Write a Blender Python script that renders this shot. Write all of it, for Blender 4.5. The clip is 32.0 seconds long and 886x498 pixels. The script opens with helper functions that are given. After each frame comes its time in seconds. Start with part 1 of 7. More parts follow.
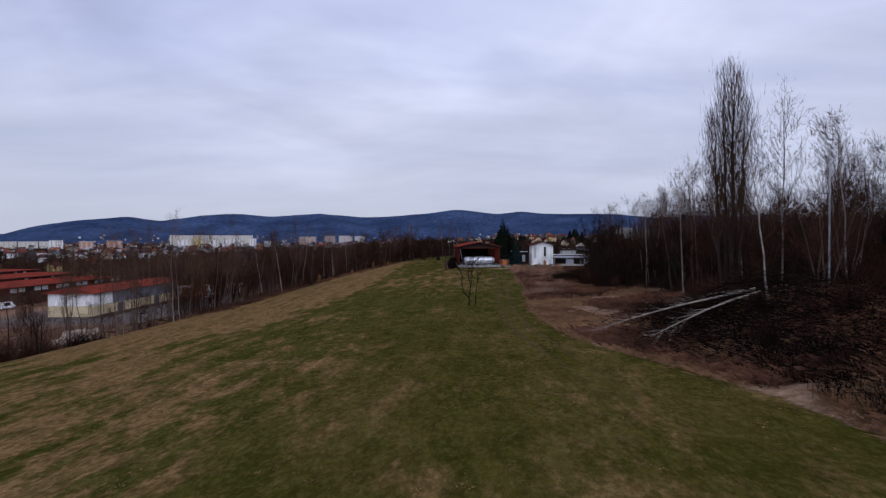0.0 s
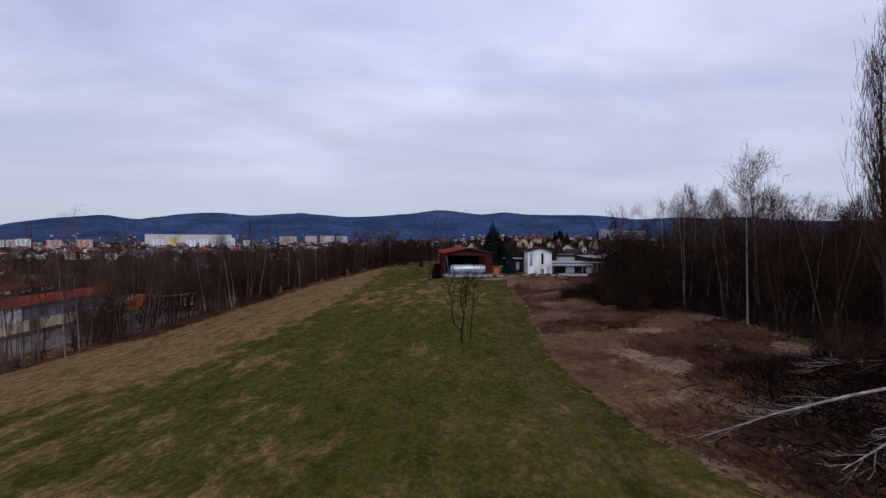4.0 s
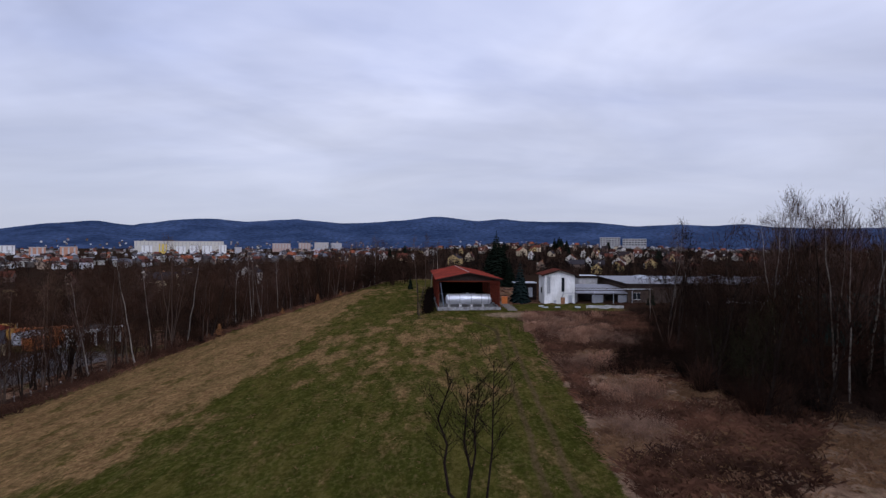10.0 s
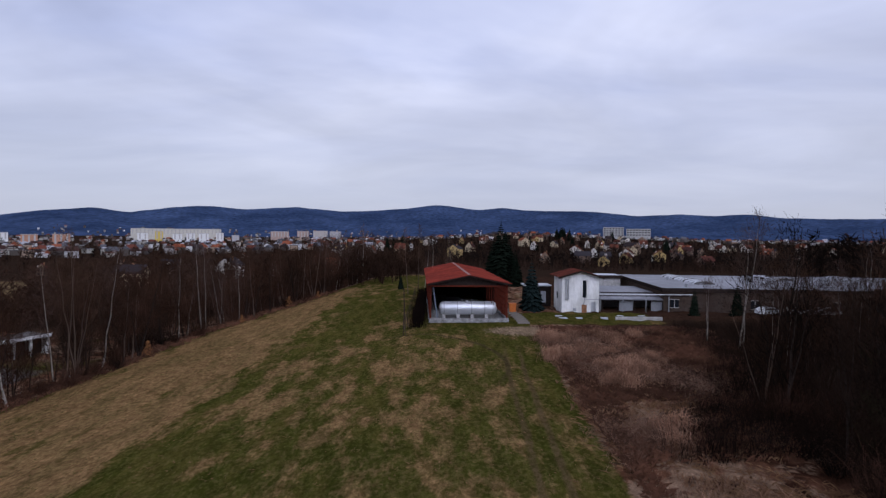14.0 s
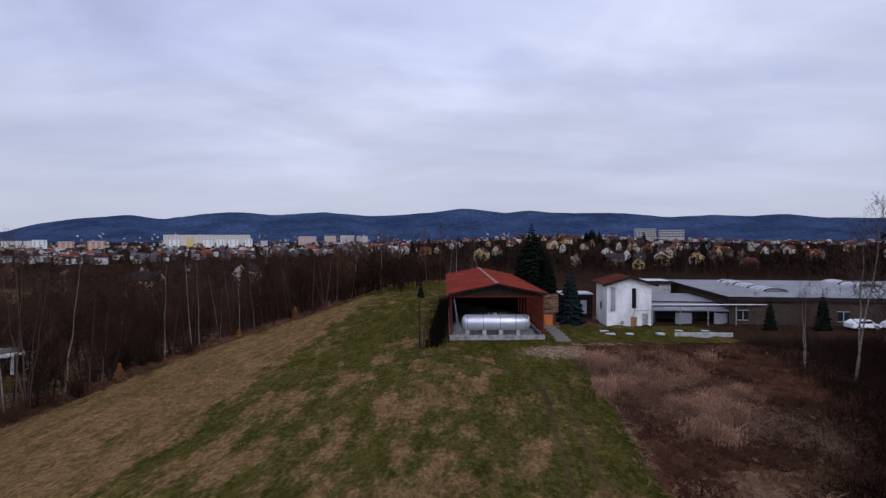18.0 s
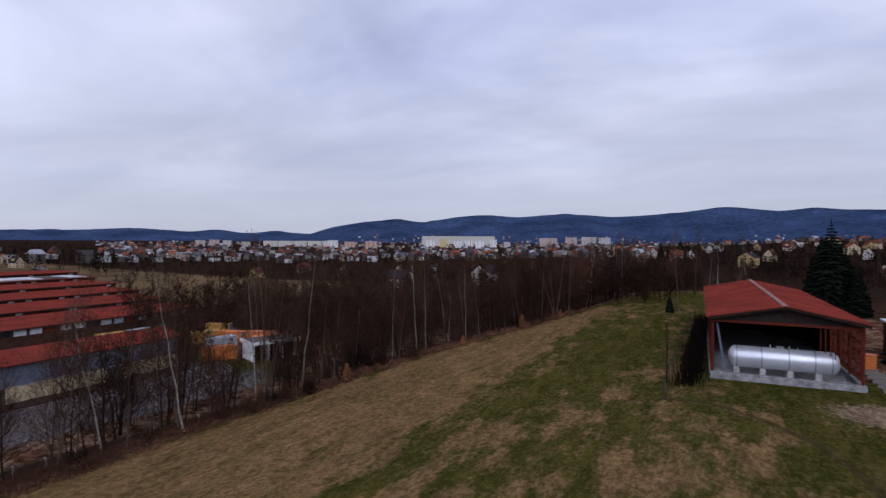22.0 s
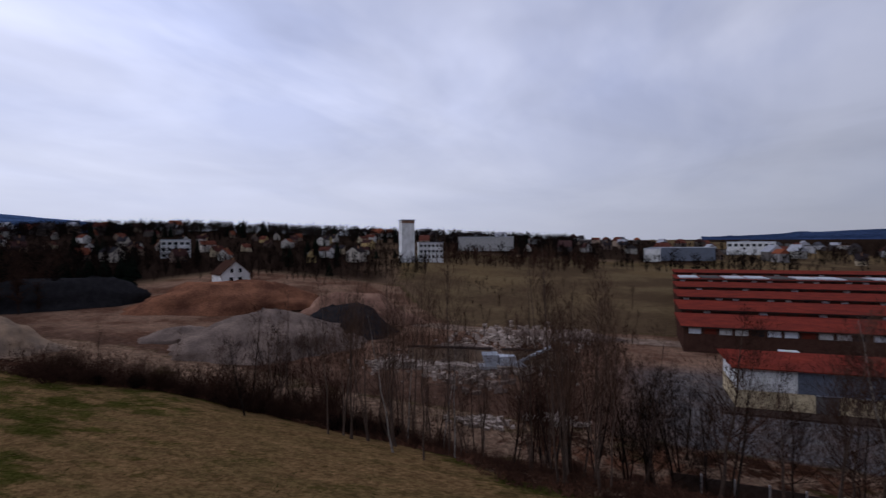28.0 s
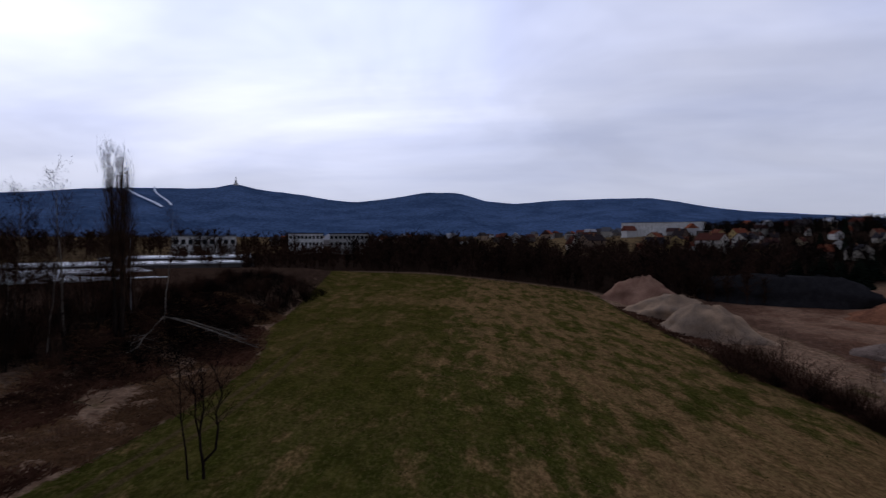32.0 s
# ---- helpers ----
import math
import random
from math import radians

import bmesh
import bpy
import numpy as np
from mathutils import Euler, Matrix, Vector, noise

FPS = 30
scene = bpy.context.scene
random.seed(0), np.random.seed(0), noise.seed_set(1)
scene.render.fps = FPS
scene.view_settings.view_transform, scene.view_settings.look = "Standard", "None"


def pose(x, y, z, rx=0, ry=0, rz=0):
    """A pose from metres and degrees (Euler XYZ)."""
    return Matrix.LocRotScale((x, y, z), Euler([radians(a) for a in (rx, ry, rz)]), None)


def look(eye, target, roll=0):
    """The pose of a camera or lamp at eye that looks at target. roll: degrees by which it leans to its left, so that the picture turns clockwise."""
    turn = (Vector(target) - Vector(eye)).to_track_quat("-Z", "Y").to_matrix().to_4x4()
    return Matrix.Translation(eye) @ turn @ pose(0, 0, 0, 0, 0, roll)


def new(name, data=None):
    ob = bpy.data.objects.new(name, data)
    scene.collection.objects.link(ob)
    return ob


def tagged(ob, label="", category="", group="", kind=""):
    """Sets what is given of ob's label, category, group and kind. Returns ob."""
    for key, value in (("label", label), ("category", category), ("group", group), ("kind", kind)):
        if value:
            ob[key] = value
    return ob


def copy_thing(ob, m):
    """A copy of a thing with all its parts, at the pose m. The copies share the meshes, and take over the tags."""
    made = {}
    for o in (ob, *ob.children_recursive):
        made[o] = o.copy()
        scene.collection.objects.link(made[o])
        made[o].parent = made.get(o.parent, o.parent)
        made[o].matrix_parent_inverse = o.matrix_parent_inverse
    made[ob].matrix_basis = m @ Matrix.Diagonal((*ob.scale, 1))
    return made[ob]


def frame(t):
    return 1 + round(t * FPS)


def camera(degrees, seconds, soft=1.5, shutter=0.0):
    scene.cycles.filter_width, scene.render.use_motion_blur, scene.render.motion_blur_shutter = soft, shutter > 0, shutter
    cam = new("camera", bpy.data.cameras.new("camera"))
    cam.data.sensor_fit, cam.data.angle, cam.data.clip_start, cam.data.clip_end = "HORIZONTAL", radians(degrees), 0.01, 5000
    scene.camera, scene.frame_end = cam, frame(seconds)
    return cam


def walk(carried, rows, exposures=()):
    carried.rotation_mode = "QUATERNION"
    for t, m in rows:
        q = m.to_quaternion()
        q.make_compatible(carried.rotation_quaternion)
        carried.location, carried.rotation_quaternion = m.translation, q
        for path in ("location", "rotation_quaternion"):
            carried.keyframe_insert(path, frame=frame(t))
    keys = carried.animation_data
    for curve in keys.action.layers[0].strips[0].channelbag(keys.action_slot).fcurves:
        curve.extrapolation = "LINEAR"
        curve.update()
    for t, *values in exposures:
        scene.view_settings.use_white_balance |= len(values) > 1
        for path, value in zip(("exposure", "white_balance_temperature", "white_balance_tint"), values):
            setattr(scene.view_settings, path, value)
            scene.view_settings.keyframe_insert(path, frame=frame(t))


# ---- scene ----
cam = camera(80.4, 32.0, soft=1.35, shutter=0.3)
# seconds, x, y, z, yaw (to the left of north), pitch, roll
ROWS = [
    (0, 2.11, -0.40, 12.00, 1.60, -0.83, -0.28),
    (0.5, 1.99, 2.21, 11.98, 1.46, -0.53, -0.25),
    (1, 1.95, 4.86, 12.10, 1.41, -0.70, -0.14),
    (1.5, 1.91, 7.58, 12.29, 1.21, -0.85, -0.07),
    (2, 1.84, 10.33, 12.50, 0.96, -0.81, -0.13),
    (2.5, 1.77, 13.08, 12.72, 0.69, -0.87, -0.15),
    (3, 1.72, 15.79, 12.93, 0.41, -0.84, -0.05),
    (3.5, 1.64, 18.44, 13.17, 0.03, -0.73, -0.11),
    (4, 1.51, 20.98, 13.40, -0.22, -0.81, 0.04),
    (4.5, 1.33, 23.34, 13.58, -0.46, -0.41, 0.23),
    (6.5, 1.16, 32.50, 14.99, -0.64, -0.76, 0.51),
    (7, 1.21, 35.25, 15.27, -0.73, -0.81, 0.39),
    (7.5, 1.33, 38.11, 15.49, -0.82, -0.57, 0.35),
    (8, 1.52, 41.05, 15.70, -0.80, -0.36, 0.28),
    (8.5, 1.78, 44.03, 15.91, -0.70, -0.44, 0.26),
    (9, 2.04, 47.01, 16.11, -0.59, -0.50, 0.17),
    (9.5, 2.20, 50.00, 16.32, -0.56, -0.14, 0.11),
    (10, 2.34, 53.00, 16.61, -0.60, -0.12, 0.16),
    (10.5, 2.58, 55.92, 16.93, -0.38, -0.17, 0.10),
    (11, 2.80, 58.71, 17.23, -0.36, -0.59, 0.14),
    (11.5, 2.92, 61.46, 17.50, -0.56, -0.82, 0.14),
    (12, 3.01, 64.31, 17.71, -0.73, -1.07, 0.17),
    (12.5, 3.15, 67.24, 17.81, -0.79, -1.14, 0.28),
    (13, 3.35, 70.02, 17.83, -0.71, -1.35, 0.30),
    (13.5, 3.52, 72.52, 17.81, -0.67, -1.54, 0.45),
    (14, 3.67, 74.71, 17.77, -0.55, -1.35, 0.46),
    (14.5, 3.79, 76.69, 17.76, -0.42, -1.30, 0.52),
    (16.5, 3.58, 83.50, 17.96, -0.22, -0.89, 0.71),
    (17, 3.90, 84.96, 17.81, 0.09, -0.96, 0.33),
    (17.5, 4.22, 86.40, 17.62, 0.66, -1.03, -0.05),
    (18, 4.38, 87.82, 17.47, 2.38, -0.97, -0.11),
    (18.5, 4.35, 89.24, 17.45, 4.40, -1.00, -0.13),
    (19, 4.20, 90.66, 17.57, 6.61, -1.17, -0.06),
    (19.5, 4.09, 92.03, 17.70, 9.50, -1.14, 0.14),
    (20, 4.10, 93.33, 17.78, 12.89, -1.02, 0.24),
    (20.5, 4.16, 94.59, 17.84, 16.72, -0.98, 0.29),
    (21, 4.11, 95.83, 17.87, 20.29, -0.97, 0.40),
    (21.5, 3.90, 97.06, 17.85, 24.15, -0.93, 0.39),
    (22, 3.58, 98.22, 17.75, 28.30, -0.83, 0.26),
    (22.5, 3.21, 99.31, 17.64, 33.53, -0.89, 0.14),
    (23, 2.75, 100.38, 17.54, 38.36, -0.94, 0.01),
    (23.5, 2.22, 101.40, 17.48, 43.32, -0.80, -0.15),
    (24, 1.68, 102.41, 17.45, 48.04, -0.93, -0.45),
    (24.5, 1.11, 103.39, 17.40, 52.61, -0.86, -0.40),
    (26.5, -1.57, 106.80, 17.20, 83.90, -0.62, -0.30),
    (27, -2.41, 107.61, 17.20, 92.75, -0.59, -0.35),
    (27.5, -3.42, 108.41, 17.20, 101.20, -0.68, -0.40),
    (28, -4.61, 109.19, 17.21, 110.35, -0.80, -0.40),
    (28.5, -5.89, 109.92, 17.25, 119.05, -0.86, -0.40),
    (29, -7.17, 110.58, 17.30, 128.10, -0.86, -0.40),
    (29.5, -8.41, 111.15, 17.36, 136.65, -0.83, -0.40),
    (30, -9.62, 111.61, 17.43, 145.75, -0.86, -0.40),
    (30.5, -10.77, 111.97, 17.51, 154.40, -0.86, -0.40),
    (31, -11.80, 112.22, 17.60, 164.45, -0.86, -0.35),
    (31.5, -12.71, 112.40, 17.70, 174.55, -0.86, -0.30),
    (32, -13.50, 112.50, 17.80, 182.70, -0.86, -0.20),
]
walk(cam, [(t, pose(x, y, z, 0, 0, yaw) @ pose(0, 0, 0, 90 + pitch) @ pose(0, 0, 0, 0, 0, roll)) for t, x, y, z, yaw, pitch, roll in ROWS],
     [(0, 0.0), (20, 0.0), (22, -0.04), (24, -0.13), (27, -0.54), (28.5, -0.80), (30, -0.86), (31, -0.98), (32, -1.12)])

# ---- light ----
SUN_AZ, SUN_EL = 214.0, 36.0  # degrees to the left of north, and above the horizon
world = bpy.data.worlds.new("overcast_sky")
scene.world = world
world.use_nodes = True
wn, wl = world.node_tree.nodes, world.node_tree.links
wn.clear()


def wnode(kind, **props):
    n = wn.new(kind)
    for k, v in props.items():
        n.inputs[k].default_value = v
    return n


w_out = wn.new("ShaderNodeOutputWorld")
w_bg = wn.new("ShaderNodeBackground")
w_sky = wn.new("ShaderNodeTexSky")
w_sky.sky_type, w_sky.sun_disc = "NISHITA", False
w_sky.sun_elevation, w_sky.sun_rotation = radians(SUN_EL), radians(-SUN_AZ)
w_sky.altitude, w_sky.dust_density, w_sky.air_density = 400, 2.0, 1.0
w_tc = wn.new("ShaderNodeTexCoord")
w_sep = wn.new("ShaderNodeSeparateXYZ")
wl.new(w_tc.outputs["Generated"], w_sep.inputs[0])
# the cloud deck: the view vector thrown on a flat ceiling
w_z = wn.new("ShaderNodeMath"); w_z.operation = "ADD"; w_z.inputs[1].default_value = 0.16
wl.new(w_sep.outputs["Z"], w_z.inputs[0])
w_zm = wn.new("ShaderNodeMath"); w_zm.operation = "MAXIMUM"; w_zm.inputs[1].default_value = 0.05
wl.new(w_z.outputs[0], w_zm.inputs[0])
w_div = wn.new("ShaderNodeVectorMath"); w_div.operation = "DIVIDE"
w_cmb = wn.new("ShaderNodeCombineXYZ")
for s in "XYZ":
    wl.new(w_zm.outputs[0], w_cmb.inputs[s])
wl.new(w_tc.outputs["Generated"], w_div.inputs[0])
wl.new(w_cmb.outputs[0], w_div.inputs[1])
w_map = wn.new("ShaderNodeMapping")
w_map.inputs["Scale"].default_value = (0.5, 1.0, 0.0)
w_map.inputs["Rotation"].default_value = (0, 0, radians(20))
wl.new(w_div.outputs[0], w_map.inputs["Vector"])
w_n1 = wnode("ShaderNodeTexNoise", Scale=1.1, Detail=5.0, Roughness=0.5, Distortion=0.35)
wl.new(w_map.outputs[0], w_n1.inputs["Vector"])
w_r1 = wn.new("ShaderNodeValToRGB")
w_r1.color_ramp.elements[0].position, w_r1.color_ramp.elements[0].color = 0.35, (0.495, 0.55, 0.805, 1)
w_r1.color_ramp.elements[1].position, w_r1.color_ramp.elements[1].color = 0.66, (0.79, 0.83, 1.06, 1)
wl.new(w_n1.outputs["Fac"], w_r1.inputs["Fac"])
# the bright patch where the sun stands behind the cloud
w_sun = wn.new("ShaderNodeVectorMath"); w_sun.operation = "DOT_PRODUCT"
sa, se = radians(SUN_AZ), radians(SUN_EL - 12)
w_sun.inputs[1].default_value = (-math.sin(sa) * math.cos(se), math.cos(sa) * math.cos(se), math.sin(se))
wl.new(w_tc.outputs["Generated"], w_sun.inputs[0])
w_sr = wn.new("ShaderNodeMapRange")
w_sr.interpolation_type = "SMOOTHSTEP"
for k, v in (("From Min", 0.55), ("From Max", 1.0), ("To Min", 1.0), ("To Max", 1.6)):
    w_sr.inputs[k].default_value = v
wl.new(w_sun.outputs["Value"], w_sr.inputs["Value"])
w_cl = wn.new("ShaderNodeVectorMath"); w_cl.operation = "SCALE"
# broken lumps in the deck, larger than the streaks
w_n2 = wnode("ShaderNodeTexNoise", Scale=0.85, Detail=4.0, Roughness=0.55, Distortion=0.6)
wl.new(w_div.outputs[0], w_n2.inputs["Vector"])
w_lr = wn.new("ShaderNodeMapRange")
for k, v in (("From Min", 0.36), ("From Max", 0.64), ("To Min", 0.86), ("To Max", 1.10)):
    w_lr.inputs[k].default_value = v
wl.new(w_n2.outputs["Fac"], w_lr.inputs["Value"])
w_lm = wn.new("ShaderNodeVectorMath"); w_lm.operation = "SCALE"
wl.new(w_r1.outputs["Color"], w_lm.inputs[0])
wl.new(w_lr.outputs[0], w_lm.inputs["Scale"])
wl.new(w_lm.outputs[0], w_cl.inputs[0])
# the southern half of the sky is the lighter one
w_so = wn.new("ShaderNodeVectorMath"); w_so.operation = "DOT_PRODUCT"
w_so.inputs[1].default_value = (-math.sin(radians(180)), math.cos(radians(180)), 0)
wl.new(w_tc.outputs["Generated"], w_so.inputs[0])
w_sm = wn.new("ShaderNodeMapRange")
w_sm.interpolation_type = "SMOOTHSTEP"
for k, v in (("From Min", -0.62), ("From Max", 0.95), ("To Min", 1.0), ("To Max", 2.05)):
    w_sm.inputs[k].default_value = v
wl.new(w_so.outputs["Value"], w_sm.inputs["Value"])
w_mu = wn.new("ShaderNodeMath"); w_mu.operation = "MULTIPLY"
wl.new(w_sr.outputs[0], w_mu.inputs[0]); wl.new(w_sm.outputs[0], w_mu.inputs[1])
wl.new(w_mu.outputs[0], w_cl.inputs["Scale"])
# duller towards the horizon
w_hz = wn.new("ShaderNodeMapRange")
for k, v in (("From Min", 0.0), ("From Max", 0.32), ("To Min", 0.0), ("To Max", 1.0)):
    w_hz.inputs[k].default_value = v
wl.new(w_sep.outputs["Z"], w_hz.inputs["Value"])
w_hm = wn.new("ShaderNodeMix"); w_hm.data_type = "RGBA"
w_hc = wn.new("ShaderNodeVectorMath"); w_hc.operation = "SCALE"
w_hc.inputs[0].default_value = (0.535, 0.565, 0.71)
wl.new(w_sm.outputs[0], w_hc.inputs["Scale"])
wl.new(w_hc.outputs[0], w_hm.inputs["A"])
wl.new(w_hz.outputs[0], w_hm.inputs["Factor"])
wl.new(w_cl.outputs[0], w_hm.inputs["B"])
w_mix = wn.new("ShaderNodeMix"); w_mix.data_type = "RGBA"
w_mix.inputs["Factor"].default_value = 0.90
w_sc = wn.new("ShaderNodeVectorMath"); w_sc.operation = "SCALE"; w_sc.inputs["Scale"].default_value = 0.09
wl.new(w_sky.outputs["Color"], w_sc.inputs[0])
wl.new(w_sc.outputs[0], w_mix.inputs["A"])
wl.new(w_hm.outputs["Result"], w_mix.inputs["B"])
wl.new(w_mix.outputs["Result"], w_bg.inputs["Color"])
w_bg.inputs["Strength"].default_value = 1.0
wl.new(w_bg.outputs[0], w_out.inputs[0])

sun = new("sun", bpy.data.lights.new("sun", "SUN"))
sun.data.energy, sun.data.angle, sun.data.color = 0.3, radians(25), (1.0, 0.96, 0.9)
sun.matrix_world = look((0, 0, 0), (math.sin(sa) * math.cos(radians(SUN_EL)), -math.cos(sa) * math.cos(radians(SUN_EL)), -math.sin(radians(SUN_EL))))


# ---- materials ----
def material(name, color, rough=0.8, metal=0.0, vary=0.25, scale=3.0, bump=0.0, bump_scale=None, tint=None, per_object=0.0, stretch=(1, 1, 1), fine=6.0):
    """Two scales of noise over a base colour; tint is the second colour of the large patches."""
    m = bpy.data.materials.new(name)
    m.use_nodes = True
    n, l = m.node_tree.nodes, m.node_tree.links
    b = n["Principled BSDF"]
    b.inputs["Roughness"].default_value, b.inputs["Metallic"].default_value = rough, metal
    b.inputs["Specular IOR Level"].default_value = 0.0 if rough > 0.75 else 0.25
    tc, mp = n.new("ShaderNodeTexCoord"), n.new("ShaderNodeMapping")
    mp.inputs["Scale"].default_value = stretch
    l.new(tc.outputs["Object"], mp.inputs["Vector"])
    big, small = n.new("ShaderNodeTexNoise"), n.new("ShaderNodeTexNoise")
    big.inputs["Scale"].default_value, big.inputs["Detail"].default_value = scale, 3
    small.inputs["Scale"].default_value, small.inputs["Detail"].default_value = scale * fine, 4
    for t in (big, small):
        l.new(mp.outputs[0], t.inputs["Vector"])
    mix = n.new("ShaderNodeMix"); mix.data_type = "RGBA"
    c2 = tint or tuple(c * (1 - vary) for c in color)
    mix.inputs["A"].default_value, mix.inputs["B"].default_value = (*color, 1), (*c2, 1)
    mr = n.new("ShaderNodeMapRange")
    mr.inputs["From Min"].default_value, mr.inputs["From Max"].default_value = 0.35, 0.65
    l.new(big.outputs["Fac"], mr.inputs["Value"])
    l.new(mr.outputs[0], mix.inputs["Factor"])
    hsv = n.new("ShaderNodeHueSaturation")
    sm = n.new("ShaderNodeMapRange")
    for k, v in (("From Min", 0.25), ("From Max", 0.75), ("To Min", 1 - vary), ("To Max", 1 + vary)):
        sm.inputs[k].default_value = v
    l.new(small.outputs["Fac"], sm.inputs["Value"])
    if per_object:
        oi, om, mu = n.new("ShaderNodeObjectInfo"), n.new("ShaderNodeMapRange"), n.new("ShaderNodeMath")
        om.inputs["To Min"].default_value, om.inputs["To Max"].default_value = 1 - per_object, 1 + per_object
        l.new(oi.outputs["Random"], om.inputs["Value"])
        mu.operation = "MULTIPLY"
        l.new(om.outputs[0], mu.inputs[0]); l.new(sm.outputs[0], mu.inputs[1])
        l.new(mu.outputs[0], hsv.inputs["Value"])
    else:
        l.new(sm.outputs[0], hsv.inputs["Value"])
    l.new(mix.outputs["Result"], hsv.inputs["Color"])
    l.new(hsv.outputs[0], b.inputs["Base Color"])
    if bump:
        bp = n.new("ShaderNodeBump")
        bp.inputs["Strength"].default_value, bp.inputs["Distance"].default_value = min(1, bump), 0.05
        l.new(small.outputs["Fac"], bp.inputs["Height"])
        l.new(bp.outputs[0], b.inputs["Normal"])
    return m


def ramp_material(name, colors, rough=0.8, vary=0.2, scale=1.5):
    """One colour of the list for each object, with weathering."""
    m = material(name, (1, 1, 1), rough, vary=vary, scale=scale)
    n, l = m.node_tree.nodes, m.node_tree.links
    oi, cr, mul = n.new("ShaderNodeObjectInfo"), n.new("ShaderNodeValToRGB"), n.new("ShaderNodeMix")
    cr.color_ramp.interpolation = "CONSTANT"
    while len(cr.color_ramp.elements) < len(colors):
        cr.color_ramp.elements.new(0.5)
    for i, c in enumerate(colors):
        cr.color_ramp.elements[i].position, cr.color_ramp.elements[i].color = i / len(colors), (*c, 1)
    l.new(oi.outputs["Random"], cr.inputs["Fac"])
    mul.data_type, mul.blend_type = "RGBA", "MULTIPLY"
    mul.inputs["Factor"].default_value = 1
    b = n["Principled BSDF"]
    src = b.inputs["Base Color"].links[0].from_socket
    l.new(src, mul.inputs["A"]); l.new(cr.outputs["Color"], mul.inputs["B"])
    l.new(mul.outputs["Result"], b.inputs["Base Color"])
    return m


BARK = material("dark_bark", (0.028, 0.020, 0.016), 0.9, vary=0.4, scale=2, bump=0.6, per_object=0.4, stretch=(1, 1, 0.3))
TWIG = material("brown_twigs", (0.046, 0.023, 0.015), 0.9, vary=0.3, scale=0.3, tint=(0.023, 0.012, 0.008), per_object=0.45)
TWIG_PALE = material("tan_twigs", (0.082, 0.047, 0.030), 0.9, vary=0.3, scale=0.3, tint=(0.046, 0.026, 0.017), per_object=0.35)
TWIG_MID = material("grey_brown_twigs", (0.040, 0.022, 0.015), 0.9, vary=0.3, scale=0.3, tint=(0.021, 0.012, 0.0085), per_object=0.3)
# the two darkest twig colours, for thickets and dense woods
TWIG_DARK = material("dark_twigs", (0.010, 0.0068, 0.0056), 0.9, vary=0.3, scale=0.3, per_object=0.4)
TWIG_DARK_BROWN = material("dark_brown_twigs", (0.024, 0.0145, 0.0105), 0.9, vary=0.3, scale=0.3, tint=(0.013, 0.008, 0.006), per_object=0.3)
TWIG_GREEN = material("budding_twigs", (0.03, 0.028, 0.014), 0.9, vary=0.3, scale=0.3, per_object=0.3)
BIRCH = material("birch_bark", (0.25, 0.215, 0.18), 0.8, vary=0.35, scale=2.2, tint=(0.11, 0.095, 0.08), stretch=(1, 1, 2.5), per_object=0.2)
POLE_BARK = material("grey_brown_bark", (0.090, 0.061, 0.045), 0.9, vary=0.35, scale=2, tint=(0.06, 0.042, 0.032), stretch=(1, 1, 0.4), per_object=0.3)
BRICK_DARK = material("dark_brick", (0.055, 0.028, 0.020), 0.9, vary=0.3, scale=0.8)
BIRCH_TWIG = material("birch_twigs", (0.062, 0.038, 0.029), 0.9, vary=0.3, scale=0.3, per_object=0.3)
NEEDLE = material("spruce_needles", (0.008, 0.012, 0.008), 0.85, vary=0.4, scale=1.2, per_object=0.3)
NEEDLE_BLUE = material("blue_spruce_needles", (0.011, 0.018, 0.017), 0.85, vary=0.4, scale=1.2)
BRAMBLE = material("dry_brambles", (0.120, 0.056, 0.034), 0.95, vary=0.4, scale=0.16, tint=(0.036, 0.018, 0.012))
STRAW = material("dry_grass", (0.20, 0.115, 0.060), 0.95, vary=0.35, scale=0.2, tint=(0.105, 0.055, 0.029))
GRASS = material("short_grass", (0.044, 0.044, 0.011), 0.95, vary=0.35, scale=0.25, tint=(0.066, 0.056, 0.018))
LEAF = material("beech_leaves", (0.22, 0.10, 0.04), 0.9, vary=0.3)
WHITE = material("white_render", (0.70, 0.69, 0.67), 0.85, vary=0.13, scale=0.5, tint=(0.50, 0.49, 0.46), bump=0.2, stretch=(1, 1, 0.45))
CONCRETE = material("concrete", (0.38, 0.37, 0.35), 0.9, vary=0.25, scale=1.2, bump=0.4, tint=(0.26, 0.25, 0.24))
RED_SHEET = material("red_sheet_roof", (0.175, 0.032, 0.021), 0.8, vary=0.2, scale=0.25, tint=(0.115, 0.024, 0.018))
RED_TIMBER = material("red_stained_timber", (0.095, 0.019, 0.011), 0.8, vary=0.35, scale=2, tint=(0.07, 0.019, 0.013))
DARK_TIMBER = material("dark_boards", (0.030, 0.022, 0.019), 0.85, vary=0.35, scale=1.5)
STEEL = material("silver_tank_paint", (0.62, 0.63, 0.66), 0.38, metal=0.55, vary=0.05, scale=0.8)
PIPE = material("grey_steel", (0.30, 0.31, 0.33), 0.45, metal=0.6, vary=0.12, scale=2)
BLACK_GLASS = material("dark_window_glass", (0.012, 0.014, 0.017), 0.12, vary=0.1)
ROOF_GREY = material("grey_roofing_felt", (0.185, 0.185, 0.198), 0.7, vary=0.25, scale=0.15, tint=(0.14, 0.14, 0.15))
ROOF_LIGHT = material("pale_roof_lights", (0.40, 0.415, 0.44), 0.45, vary=0.2, scale=0.3)
